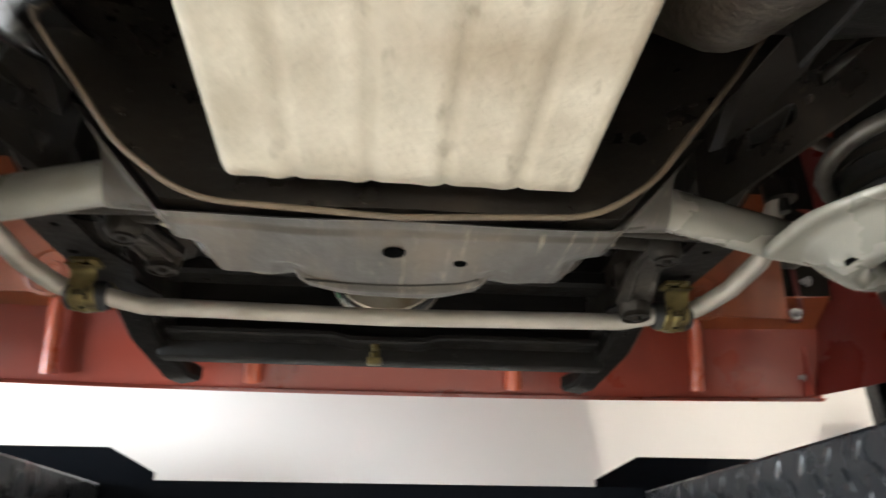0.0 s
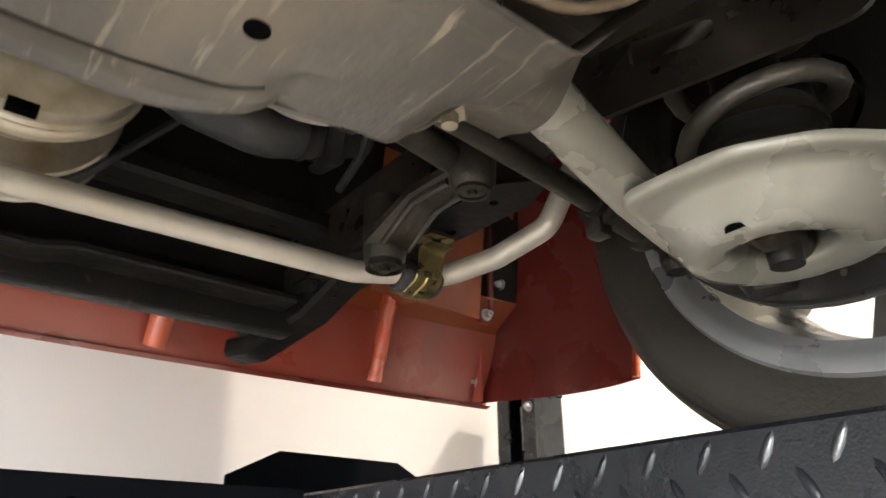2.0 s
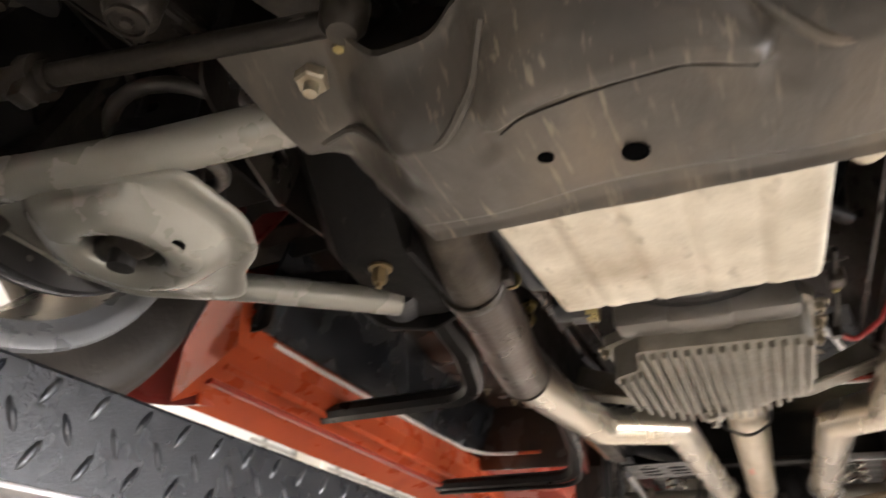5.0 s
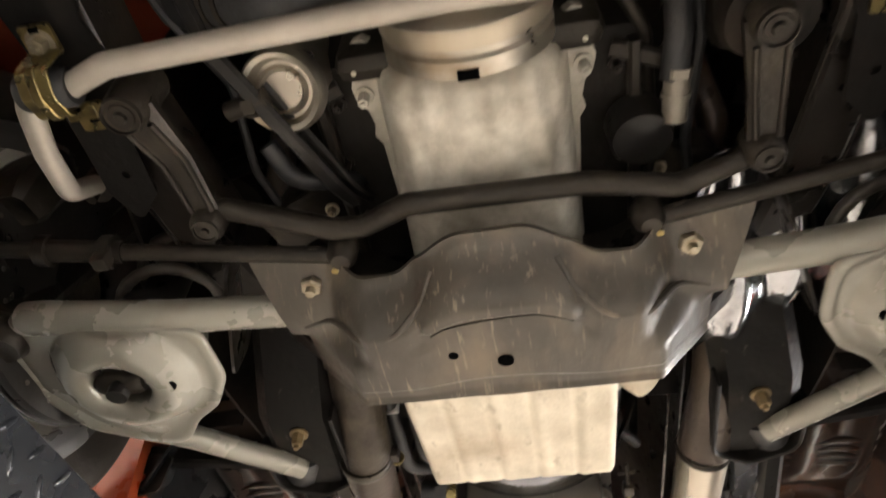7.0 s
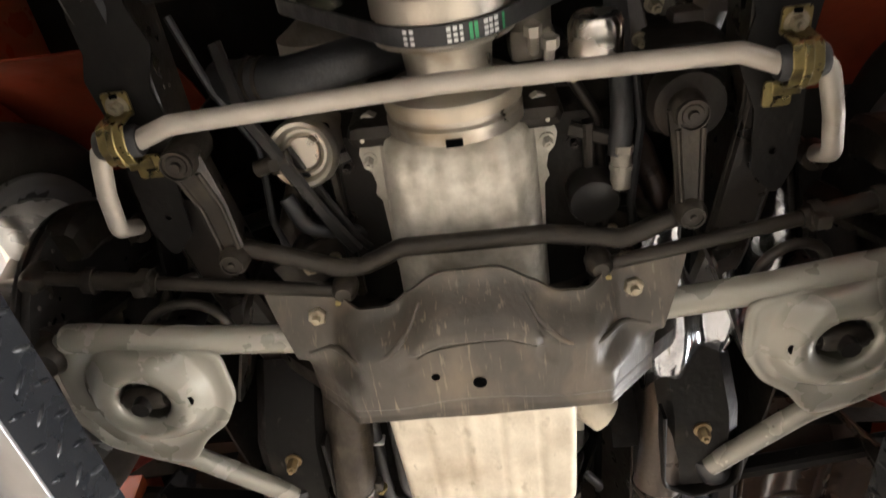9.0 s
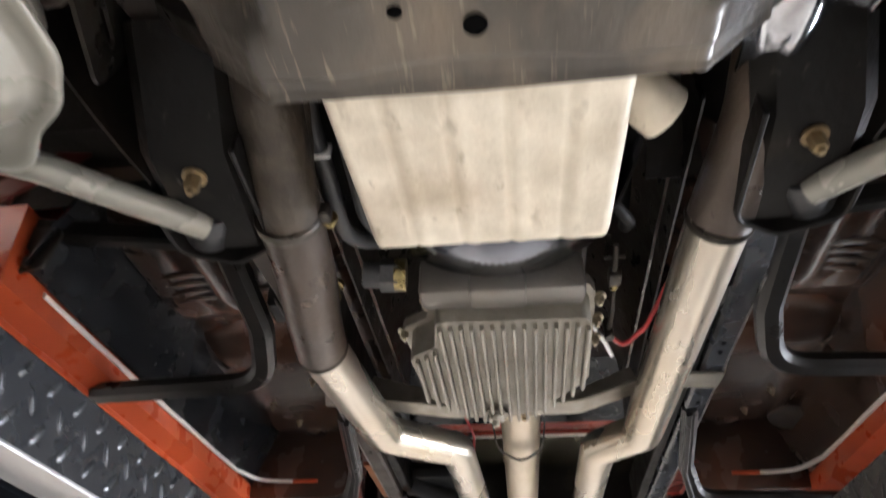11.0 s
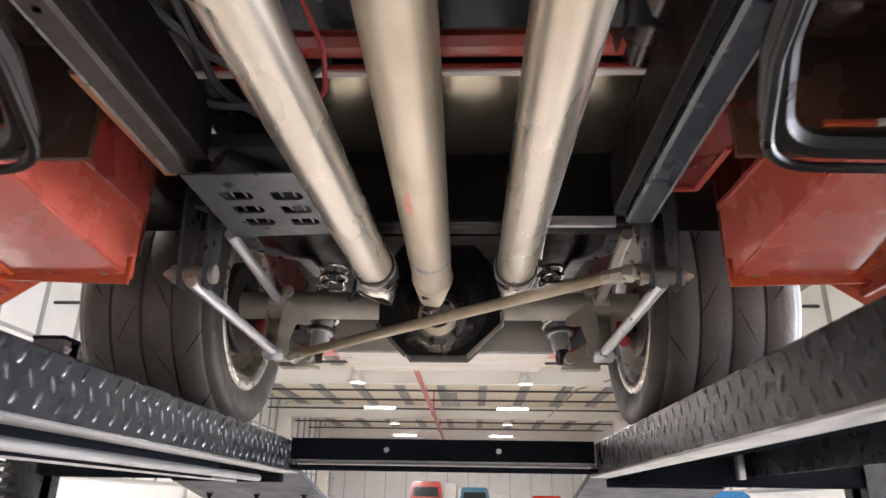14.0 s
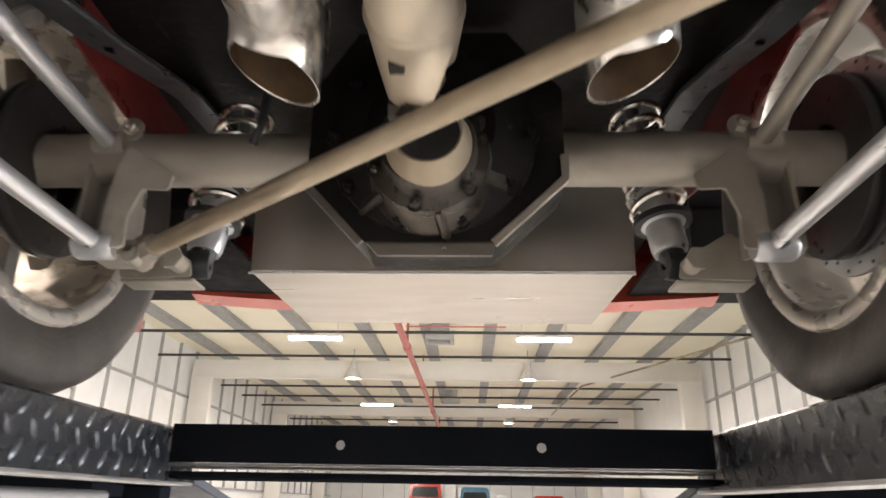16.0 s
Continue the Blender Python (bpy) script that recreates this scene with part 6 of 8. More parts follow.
for s in (-1, 1):
    one("valance_strut", lambda b: tube(b, [(s * 0.257, -0.79, 1.958), (s * 0.254, -0.755, 2.03)], 0.017, 14), M_ORANGE, "orange stub strut", va)
    one("valance_strut", lambda b: tube(b, rounded([(s * 0.632, -0.775, 1.960), (s * 0.63, -0.745, 2.06), (s * 0.615, -0.68, 2.20)], 0.04), 0.0135, 14), M_ORANGE, "slim orange strut", va)

    def guard(bm):
        def f(off):
            def g(u, v):
                y = -0.795 + u * 0.325
                zt = 2.55
                z0 = 1.958 - 0.008 * math.sin(u * 3.14)
                x = 0.885 + 0.085 * smooth(0, 1, u) + 0.02 * math.sin(v * 3.0) - 0.03 * v * v
                # wheel arch cuts the rear edge back as it rises
                arch = 0.0 if u < 0.5 else (u - 0.5) * 2
                y += (0.23 * max(0.0, v - 0.05) ** 1.25) * arch
                return V(s * (x + off), y, z0 + (zt - z0) * v)
            return g
        shell(bm, f(0.0), f(0.005), 20, 20)
    gd = one("front_guard", guard, M_DEEP, "inside of the front guard, deep red for its shade")
    one("guard_lip", lambda b: sweep(b, [(s * 0.970, -0.470, 1.96), (s * 0.976, -0.469, 2.00), (s * 0.984, -0.465, 2.08), (s * 0.990, -0.450, 2.2), (s * 0.985, -0.42, 2.32)], rect_outline(0.014, 0.012, 0.003)), M_ORANGE, "", gd)
    one("guard_flange", lambda b: box(b, (s * 0.868 - 0.003, -0.80, 1.955), (s * 0.868 + 0.003, -0.755, 2.32), 0.001), M_RED, "", gd)
    for z, y in ((1.995, -0.786), (2.06, -0.785), (2.093, -0.783), (2.135, -0.781), (2.175, -0.70)):
        bolt("bolt", (s * 0.866, y + 0.01, z), (-s, 0, 0), 0.0065, gd, M_LINK)
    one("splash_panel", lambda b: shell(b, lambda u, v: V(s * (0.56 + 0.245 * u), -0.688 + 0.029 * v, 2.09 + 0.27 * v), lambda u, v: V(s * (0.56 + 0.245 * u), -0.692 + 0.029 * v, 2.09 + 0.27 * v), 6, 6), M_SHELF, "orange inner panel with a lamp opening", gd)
    one("panel_bracket", lambda b: (box(b, (s * 0.835 - 0.006, -0.690, 2.10), (s * 0.835 + 0.006, -0.684, 2.30), 0.002), box(b, (s * 0.820 - 0.014, -0.700, 2.085), (s * 0.820 + 0.014, -0.686, 2.112), 0.003)), M_MAROON, "slim dark red bracket", gd)
    bolt("bolt", (s * 0.820, -0.684, 2.100), (0, 1, 0), 0.007, gd, M_LINK)
    one("lamp_dimple", lambda b: lathe(b, [(0.0, 0.0), (0.012, 0.0), (0.014, 0.004), (0.020, 0.004), (0.022, 0.001), (0.040, 0.001), (0.042, 0.005), (0.048, 0.004), (0.050, -0.003), (0, -0.003)], (s * 0.628, -0.6845, 2.130), (0, 1, -0.1), 36), M_SHELF, "round pressed lamp seat", gd)
    # A small bright bar added as the glint in the lamp seat.
    one("lamp_glint", lambda b: box(b, (s * 0.628 - 0.014, -0.683, 2.120), (s * 0.628 + 0.014, -0.677, 2.127), 0.002), M_LINK, "bright bar for the glint in the lamp seat", gd)
    # wheel house liner, outer guard behind the wheel
    one("wheel_house", lambda b: shell(b, lambda u, v: V(s * (0.53 + 0.42 * v), AX_F + 0.42 * math.cos(0.25 + 1.45 * u), AX_Z + 0.05 + 0.46 * math.sin(0.25 + 1.45 * u)), lambda u, v: V(s * (0.53 + 0.42 * v), AX_F + 0.424 * math.cos(0.25 + 1.45 * u), AX_Z + 0.05 + 0.464 * math.sin(0.25 + 1.45 * u)), 24, 4), M_DARK, "black wheel house")
    one("wheel_house_front", lambda b: shell(b, lambda u, v: V(s * (0.53 + 0.42 * v), AX_F + 0.42 * math.cos(1.70 + 1.10 * u), AX_Z + 0.05 + 0.46 * math.sin(1.70 + 1.10 * u)), lambda u, v: V(s * (0.53 + 0.42 * v), AX_F + 0.424 * math.cos(1.70 + 1.10 * u), AX_Z + 0.05 + 0.464 * math.sin(1.70 + 1.10 * u)), 24, 4), M_GUARDIN, "red front of the wheel house, darkened for its shade")
    one("rear_guard", lambda b: shell(b, lambda u, v: V(s * (0.985 - 0.110 * u - 0.02 * v), 0.425 + 0.11 * u, 1.925 - 0.008 * math.sin(3.14 * u) + 0.50 * v), lambda u, v: V(s * (0.990 - 0.110 * u - 0.02 * v), 0.427 + 0.112 * u, 1.925 - 0.008 * math.sin(3.14 * u) + 0.50 * v), 6, 8), M_DEEP, "guard end behind the front wheel, deep red for its shade")
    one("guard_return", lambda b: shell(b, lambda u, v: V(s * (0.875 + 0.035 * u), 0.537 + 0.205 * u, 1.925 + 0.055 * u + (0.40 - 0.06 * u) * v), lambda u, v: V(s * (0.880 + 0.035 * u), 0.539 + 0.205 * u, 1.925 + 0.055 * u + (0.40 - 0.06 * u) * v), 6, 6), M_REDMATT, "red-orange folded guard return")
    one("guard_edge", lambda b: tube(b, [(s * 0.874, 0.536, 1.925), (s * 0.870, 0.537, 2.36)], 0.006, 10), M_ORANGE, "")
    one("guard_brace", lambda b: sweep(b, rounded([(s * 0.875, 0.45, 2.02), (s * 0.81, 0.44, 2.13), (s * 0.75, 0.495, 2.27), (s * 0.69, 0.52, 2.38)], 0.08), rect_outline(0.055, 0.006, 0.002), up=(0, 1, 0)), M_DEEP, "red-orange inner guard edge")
    one("guard_liner", lambda b: shell(b, lambda u, v: V(s * (0.60 + 0.29 * u), 0.53 + 0.02 * u, 2.20 + 0.4 * v), lambda u, v: V(s * (0.60 + 0.29 * u), 0.536 + 0.02 * u, 2.20 + 0.4 * v), 4, 4), M_DARK, "")
    one("tower_plate", lambda b: plate(b, rounded2([(-0.10, -0.05), (0.12, -0.03), (0.15, 0.06), (0.05, 0.12), (-0.09, 0.09)], 0.03), [rounded2([(-0.03, -0.008), (0.03, -0.008), (0.03, 0.014), (-0.03, 0.014)], 0.010, 4), rounded2([(0.055, 0.01), (0.11, 0.02), (0.11, 0.036), (0.055, 0.028)], 0.008, 4), circle(0.043, 0.005, 0.005, 8)], 0.005,
        Matrix.Translation((s * 0.372, 0.02, 2.025)) @ Matrix(((0.35 * s, 0.0, -s, 0), (1, 0, 0, 0), (0, 1, 0, 0), (0, 0, 0, 1)))), M_FRAME_BLACK, "black tower plate with oval holes")
    one("sill_end", lambda b: plate(b, rounded2([(-0.06, -0.045), (0.05, -0.035), (0.055, 0.05), (-0.06, 0.06)], 0.02), [circle(0, 0.0, 0.010, 12)], 0.006, Matrix.Translation((s * 0.785, 0.535, 2.09)) @ Matrix.Rotation(radians(90), 4, "X")), M_STEER, "grey sill end bracket with a hole")
    bolt("bolt", (s * 0.80, 0.532, 2.06), (0, -1, 0), 0.007, car, M_BOLT)

# -- floor, tunnel, rails, sills --
def floor_half(bm, s):
    def f(off):
        def g(u, v):
            x = 0.30 + 0.50 * u
            y = 0.50 + 1.22 * v
            z = 2.225
            # two pressed foot wells, deeper in the middle
            for y0, y1 in ((0.55, 0.98), (1.02, 1.60)):
                z += -0.045 * smooth(y0, y0 + 0.09, y) * (1 - smooth(y1 - 0.09, y1, y)) * smooth(0.36, 0.44, x) * (1 - smooth(0.68, 0.76, x))
            z += 0.006 * math.sin(x * 42) * smooth(0.60, 0.66, y) * (1 - smooth(0.84, 0.90, y))
            z += 0.05 * (1 - smooth(0.30, 0.36, x)) + 0.02 * (1 - smooth(0.5, 0.62, y))
            return V(s * x, y, z + off)
        return g
    shell(bm, f(0.0), f(0.006), 40, 70)


for s in (-1, 1):
    fl_ = one("floor_pan", lambda b: floor_half(b, s), M_FLOORPAN, "dark painted pressed floor pan", smooth=60)
    for x, y in ((0.47, 1.30), (0.614, 1.435), (0.575, 1.548)):
        one("grommet", lambda b: lathe(b, [(0, -0.006), (0.012, -0.006), (0.030, -0.002), (0.034, 0.004), (0, 0.004)], (s * x, y, 2.183), n=22), M_FLOORPAN, "", fl_)
        bolt("bolt", (s * (x + 0.02), y - 0.09, 2.18), (0, 0, -1), 0.006, fl_, M_BOLT)
    if s > 0:
        one("access_cover", lambda b: lathe(b, [(0, -0.012), (0.048, -0.012), (0.056, -0.009), (0.060, 0.004), (0, 0.004)], (0.722, 1.50, 2.17), (0.25, 0, 1), 36), M_COVER, "round dull brown floor cover", fl_)
    for k in range(4):
        one("swage", lambda b: sweep(b, rounded([(s * (0.45 + 0.035 * k), 0.62, 2.186), (s * (0.45 + 0.035 * k), 0.80 - 0.02 * k, 2.180), (s * 0.70, 0.84 - 0.03 * k, 2.186)], 0.03), rect_outline(0.012, 0.012, 0.004)), M_FLOORPAN, "", fl_)
    one("tunnel_side", lambda b: shell(b, lambda u, v: V(s * (0.31 - 0.12 * v * v), 0.42 + 1.25 * u, 2.22 + 0.28 * v), lambda u, v: V(s * (0.315 - 0.12 * v * v), 0.42 + 1.25 * u, 2.222 + 0.28 * v), 14, 6), M_FRAME_BLACK, "black transmission tunnel side")
    one("toe_board", lambda b: shell(b, lambda u, v: V(s * (0.25 + 0.55 * u), 0.42 + 0.18 * v, 2.32 - 0.09 * v), lambda u, v: V(s * (0.25 + 0.55 * u), 0.42 + 0.18 * v, 2.326 - 0.09 * v), 6, 4), M_DARK, "")
    # rail from the strut bracket to the rear kick-up
    RX = 0.393 if s > 0 else 0.365
    rail = one("chassis_rail", lambda b: sweep(b, rounded([(s * 0.338, 0.36, 2.035), (s * (RX - 0.012), 0.60, 2.075), (s * RX, 0.85, 2.091), (s * RX, 1.45, 2.091), (s * RX, 1.94 if s > 0 else 1.74, 2.091)], 0.3), rect_outline(0.046 if s > 0 else 0.040, 0.080, 0.005)), M_RAIL if s > 0 else M_COVER, "glossy black boxed chassis rail, scuffed" if s > 0 else "brown-grey boxed chassis rail")
    one("rail_edge", lambda b: tube(b, rounded([(s * (RX + 0.010), 0.62, 2.034), (s * (RX + 0.021), 0.85, 2.0515), (s * (RX + (0.0215 if s > 0 else 0.0185)), 1.45, 2.0515), (s * (RX + (0.0215 if s > 0 else 0.0185)), 1.93 if s > 0 else 1.73, 2.0515)], 0.3), 0.0022, 6), M_EDGE, "bare worn rail edge", rail)
    one("rail_inner", lambda b: sweep(b, rounded([(s * 0.318, 0.40, 2.06), (s * (RX - 0.047), 0.62, 2.10), (s * (RX - 0.036), 0.85, 2.115), (s * (RX - 0.036), 1.72 if s < 0 else 1.92, 2.115)], 0.3), rect_outline(0.024, 0.100, 0.003)), M_BLACK, "black inner web", rail)
    one("rail_sleeve", lambda b: sweep(b, [(s * 0.374, 0.655, 2.086), (s * 0.380, 0.715, 2.090)], rect_outline(0.058, 0.084, 0.006)), M_BELT, "", rail)
    for y in (0.86, 0.895, 1.12, 1.36):
        one("rail_hole", lambda b: lathe(b, [(0, 0), (0.005, 0), (0.005, 0.0012), (0, 0.0012)], (s * RX, y, 2.0508), (0, 0, -1), 10), M_CAVITY_SHADE, "", rail)
    # bowed outriggers to the sill
    one("outrigger", lambda b: sweep(b, rounded([(s * 0.432, 0.46, 2.09), (s * 0.424, 0.70, 2.03), (s * 0.458, 0.848, 2.00), (s * 0.84, 0.860, 1.993)], [0.1, 0.09]), rect_outline(0.042, 0.036, 0.010)), M_HOOP, "black bowed outrigger tube")
    one("outrigger", lambda b: sweep(b, rounded([(s * 0.385, 1.16, 2.06), (s * 0.40, 1.37, 2.008), (s * 0.445, 1.512, 1.972), (s * 0.86, 1.520, 1.966)], [0.1, 0.085]), rect_outline(0.036, 0.030, 0.010)), M_HOOP, "black bowed outrigger")
    one("hoop_lip", lambda b: sweep(b, rounded([(s * 0.380, 1.16, 2.042), (s * 0.393, 1.37, 1.985), (s * 0.438, 1.534, 1.953), (s * 0.86, 1.540, 1.948)], [0.1, 0.085]), rect_outline(0.014, 0.010, 0.003)), M_HOOP, "rolled lip")
    one("floor_brace", lambda b: sweep(b, [(s * 0.375, 0.62, 2.15), (s * 0.80, 0.545, 2.15)], rect_outline(0.03, 0.04, 0.006)), M_BLACK)
    # sill box; its white strip is light along the flange put into colour
    sl = one("sill", lambda b: (shell(b, lambda u, v: V(s * (0.775 + 0.13 * v), 0.50 + 1.62 * u, 2.015 - 0.090 * v), lambda u, v: V(s * (0.790 + 0.135 * v), 0.50 + 1.62 * u, 2.17), 10, 4),
        sweep(b, [(s * 0.80, 0.50, 2.012), (s * 0.80, 2.10, 2.012)], rect_outline(0.012, 0.012, 0.003))), M_ORANGE, "orange painted sill")
    one("sill_fold", lambda b: sweep(b, [(s * 0.812, 0.52, 1.986), (s * 0.812, 2.08, 1.986)], rect_outline(0.010, 0.016, 0.004)), M_ORANGE, "", sl)
    one("sill_fold", lambda b: sweep(b, [(s * 0.846, 0.52, 1.963), (s * 0.846, 2.08, 1.963)], rect_outline(0.018, 0.012, 0.004)), M_RED, "", sl)
    one("sill_bright_line", lambda b: sweep(b, rounded([(s * 0.778, 0.60, 2.052), (s * 0.772, 1.00, 2.051), (s * 0.768, 1.50, 2.062), (s * 0.742, 1.615, 2.070), (s * 0.650, 1.634, 2.072)], 0.08), rect_outline(0.009, 0.010, 0.002)), M_BRIGHT_LINE, "white strip for the bright line along the sill", sl)
    one("bright_line_end", lambda b: sweep(b, [(s * 0.650, 1.634, 2.072), (s * 0.578, 1.636, 2.073)], rect_outline(0.009, 0.010, 0.002)), M_ORANGE, "", sl)
    # Right panel takes the browner floor colour for the light on that side.
    one("inner_sill", lambda b: shell(b, lambda u, v: V(s * (0.765 - 0.055 * v), 0.52 + 1.10 * u, 2.06 + 0.165 * v), lambda u, v: V(s * (0.772 - 0.055 * v), 0.52 + 1.10 * u, 2.06 + 0.165 * v), 10, 4), M_GLOSS if s < 0 else M_FLOORPAN, "glossy black inner sill panel" if s < 0 else "brown-black inner sill panel")
    # torn-off corner box ahead of the rear wheel
    def quarter(bm):
        pts_b = [(0.592, 2.085, 1.985), (0.90, 2.02, 1.985), (0.90, 1.66, 2.03), (0.64, 1.66, 2.06)]
        pts_t = [(0.600, 2.10, 2.155), (0.90, 2.10, 2.155), (0.90, 1.66, 2.140), (0.60, 1.66, 2.140)]
        a = [bm.verts.new((s * x, y, z)) for x, y, z in pts_b]
        b = [bm.verts.new((s * x, y, z)) for x, y, z in pts_t]
        for i in range(4):
            bm.faces.new((a[i], a[(i + 1) % 4], b[(i + 1) % 4], b[i]))
        bm.faces.new(a)
        bm.faces.new(b[::-1])
        bmesh.ops.bevel(bm, geom=list(bm.edges), offset=0.004, segments=2, affect="EDGES")
    one("pan_riser", lambda b: box(b, (min(s * 0.46, s * 0.80), 1.646, 2.03), (max(s * 0.46, s * 0.80), 1.658, 2.36), 0.002), M_FLOORPAN, "brown-black floor riser")
    one("quarter_seam", lambda b: sweep(b, [(s * 0.599, 1.665, 2.139), (s * 0.599, 2.098, 2.154)], rect_outline(0.008, 0.014, 0.002)), M_RED, "")
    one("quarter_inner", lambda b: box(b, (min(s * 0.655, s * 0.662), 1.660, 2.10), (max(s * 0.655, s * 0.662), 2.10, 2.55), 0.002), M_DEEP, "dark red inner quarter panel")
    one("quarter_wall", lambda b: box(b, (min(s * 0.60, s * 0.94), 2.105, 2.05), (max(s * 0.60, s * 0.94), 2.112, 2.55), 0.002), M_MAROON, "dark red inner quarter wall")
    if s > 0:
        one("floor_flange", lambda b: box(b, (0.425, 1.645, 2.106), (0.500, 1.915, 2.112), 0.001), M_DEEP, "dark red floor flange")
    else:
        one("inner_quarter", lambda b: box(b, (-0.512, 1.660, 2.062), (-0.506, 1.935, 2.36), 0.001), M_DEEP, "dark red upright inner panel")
    if s > 0:
        one("flange_lip", lambda b: sweep(b, rounded([(s * 0.445, 1.910, 2.103), (s * 0.492, 1.908, 2.103), (s * 0.498, 1.76, 2.103)], 0.006), rect_outline(0.010, 0.006, 0.001)), M_RED, "pale red folded lip")
    one("flange_strip", lambda b: sweep(b, [(s * (0.440 if s > 0 else 0.404), 1.50 if s < 0 else 1.60, 2.101 if s > 0 else 2.072), (s * (0.436 if s > 0 else 0.400), 1.87 if s > 0 else 1.78, 2.101 if s > 0 else 2.072)], rect_outline(0.022, 0.008, 0.002)), M_RUSTO, "rusty orange strip")
    qb = one("quarter_box", quarter, M_QUARTER, "red-orange lower quarter panel corner")
    one("quarter_flange", lambda b: shell(b, lambda u, v: V(s * (0.588 + 0.30 * u), 2.062 - 0.03 * u + 0.005 * v, 1.970 + 0.058 * v), lambda u, v: V(s * (0.588 + 0.30 * u), 2.056 - 0.03 * u + 0.005 * v, 1.970 + 0.058 * v), 6, 3), M_ORANGE, "", qb)
    for x in (0.635, 0.74):
        bolt("bolt", (s * x, 2.052 - 0.1 * (x - 0.6), 1.998), (0, -1, 0), 0.0075, qb, M_BOLT)
    one("wheel_tub", lambda b: shell(b, lambda u, v: V(s * (0.50 + 0.42 * v), AX_R + 0.43 * math.cos(0.05 + 3.0 * u), AX_Z + 0.02 + 0.46 * math.sin(0.05 + 3.0 * u)), lambda u, v: V(s * (0.50 + 0.42 * v), AX_R + 0.434 * math.cos(0.05 + 3.0 * u), AX_Z + 0.02 + 0.464 * math.sin(0.05 + 3.0 * u)), 24, 4), M_BLACK, "black rear wheel tub")
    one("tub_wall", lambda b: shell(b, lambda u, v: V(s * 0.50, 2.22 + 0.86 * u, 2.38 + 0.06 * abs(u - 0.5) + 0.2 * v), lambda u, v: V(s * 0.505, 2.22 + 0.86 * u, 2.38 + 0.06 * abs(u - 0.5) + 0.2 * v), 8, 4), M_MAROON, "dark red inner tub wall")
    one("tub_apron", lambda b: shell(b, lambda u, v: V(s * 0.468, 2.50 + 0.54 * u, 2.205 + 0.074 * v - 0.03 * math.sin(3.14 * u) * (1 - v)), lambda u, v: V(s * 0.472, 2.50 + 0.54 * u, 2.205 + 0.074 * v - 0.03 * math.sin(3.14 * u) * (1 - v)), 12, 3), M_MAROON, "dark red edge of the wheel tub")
    one("boot_floor", lambda b: box(b, (min(s * 0.50, s * 0.92), 3.05, 2.20), (max(s * 0.50, s * 0.92), 3.72, 2.21), 0.002), M_SEAL, "")
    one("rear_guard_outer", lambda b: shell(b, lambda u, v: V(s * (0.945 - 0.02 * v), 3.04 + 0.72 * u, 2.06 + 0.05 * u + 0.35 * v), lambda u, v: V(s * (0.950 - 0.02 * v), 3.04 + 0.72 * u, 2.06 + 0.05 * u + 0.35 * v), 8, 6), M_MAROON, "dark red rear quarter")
one("tunnel_top", lambda b: box(b, (-0.24, 0.42, 2.48), (0.24, 1.70, 2.50)), M_FRAME_BLACK, "black transmission tunnel")
one("seat_riser", lambda b: shell(b, lambda u, v: V((u * 2 - 1) * 0.42, 1.45 + 0.16 * v, 2.34 - 0.12 * v), lambda u, v: V((u * 2 - 1) * 0.42, 1.46 + 0.16 * v, 2.345 - 0.12 * v), 10, 6), M_GLOSS, "black sloping floor riser")
for x in (-0.19, 0.193):
    one("body_grommet", lambda b: lathe(b, [(0, -0.004), (0.026, -0.004), (0.030, 0.0), (0.030, 0.003), (0, 0.003)], (x, 1.568, 2.258), (0, -0.35, -1), 24), M_CAST, "pale round grommet")
    bolt("bolt", (x, 1.562, 2.252), (0, -0.35, -1), 0.006, car, M_BOLT, length=0.02)
rb_ = one("red_crossbar", lambda b: (sweep(b, [(-0.42, 1.70, 2.283), (0.42, 1.70, 2.283)], rect_outline(0.05, 0.075, 0.012)), box(b, (-0.42, 1.725, 2.233), (0.42, 1.75, 2.243), 0.002)), M_RED, "red painted cross bar")
one("crossbar_edge", lambda b: box(b, (-0.42, 1.728, 2.228), (0.42, 1.742, 2.234), 0.001), M_BRIGHT_LINE, "pale bottom edge", rb_)
one("rear_floor", lambda b: (box(b, (-0.50, 1.74, 2.40), (0.50, 2.08, 2.41)), box(b, (-0.50, 2.08, 2.28), (0.50, 3.72, 2.29))), M_BLACK, "black rear floor")
one("tan_board", lambda b: shell(b, lambda u, v: V(-0.19 + 0.57 * u, 1.755 + 0.285 * v, 2.252 - 0.004 * v), lambda u, v: V(-0.19 + 0.57 * u, 1.755 + 0.285 * v, 2.258 - 0.004 * v), 12, 8), M_TAN, "tan scuffed bare floor panel")
one("floor_kick", lambda b: shell(b, lambda u, v: V(-0.42 + 0.235 * u, 1.755 + 0.285 * v, 2.266 - 0.004 * v), lambda u, v: V(-0.42 + 0.235 * u, 1.755 + 0.285 * v, 2.272 - 0.004 * v), 4, 6), M_GLOSS, "glossy black floor panel")
one("rear_crossmember", lambda b: (box(b, (-0.42, 2.06, 2.10), (0.42, 2.12, 2.27), 0.006), box(b, (-0.42, 2.04, 2.095), (0.42, 2.06, 2.11), 0.003)), M_BLACK, "black rear frame crossmember")
one("crossmember_edge", lambda b: box(b, (0.235, 2.035, 2.085), (0.375, 2.045, 2.107), 0.002), M_LINK, "grey bar edge")
one("shaft_tower", lambda b: plate(b, [(-0.16, 0.0), (0.16, 0.0), (0.16, 0.04), (0.09, 0.17), (-0.07, 0.17), (-0.16, 0.04)], [], 0.006, Matrix.Translation((0.01, 2.135, 2.10)) @ Matrix.Rotation(radians(90), 4, "X")), M_BLACK, "")
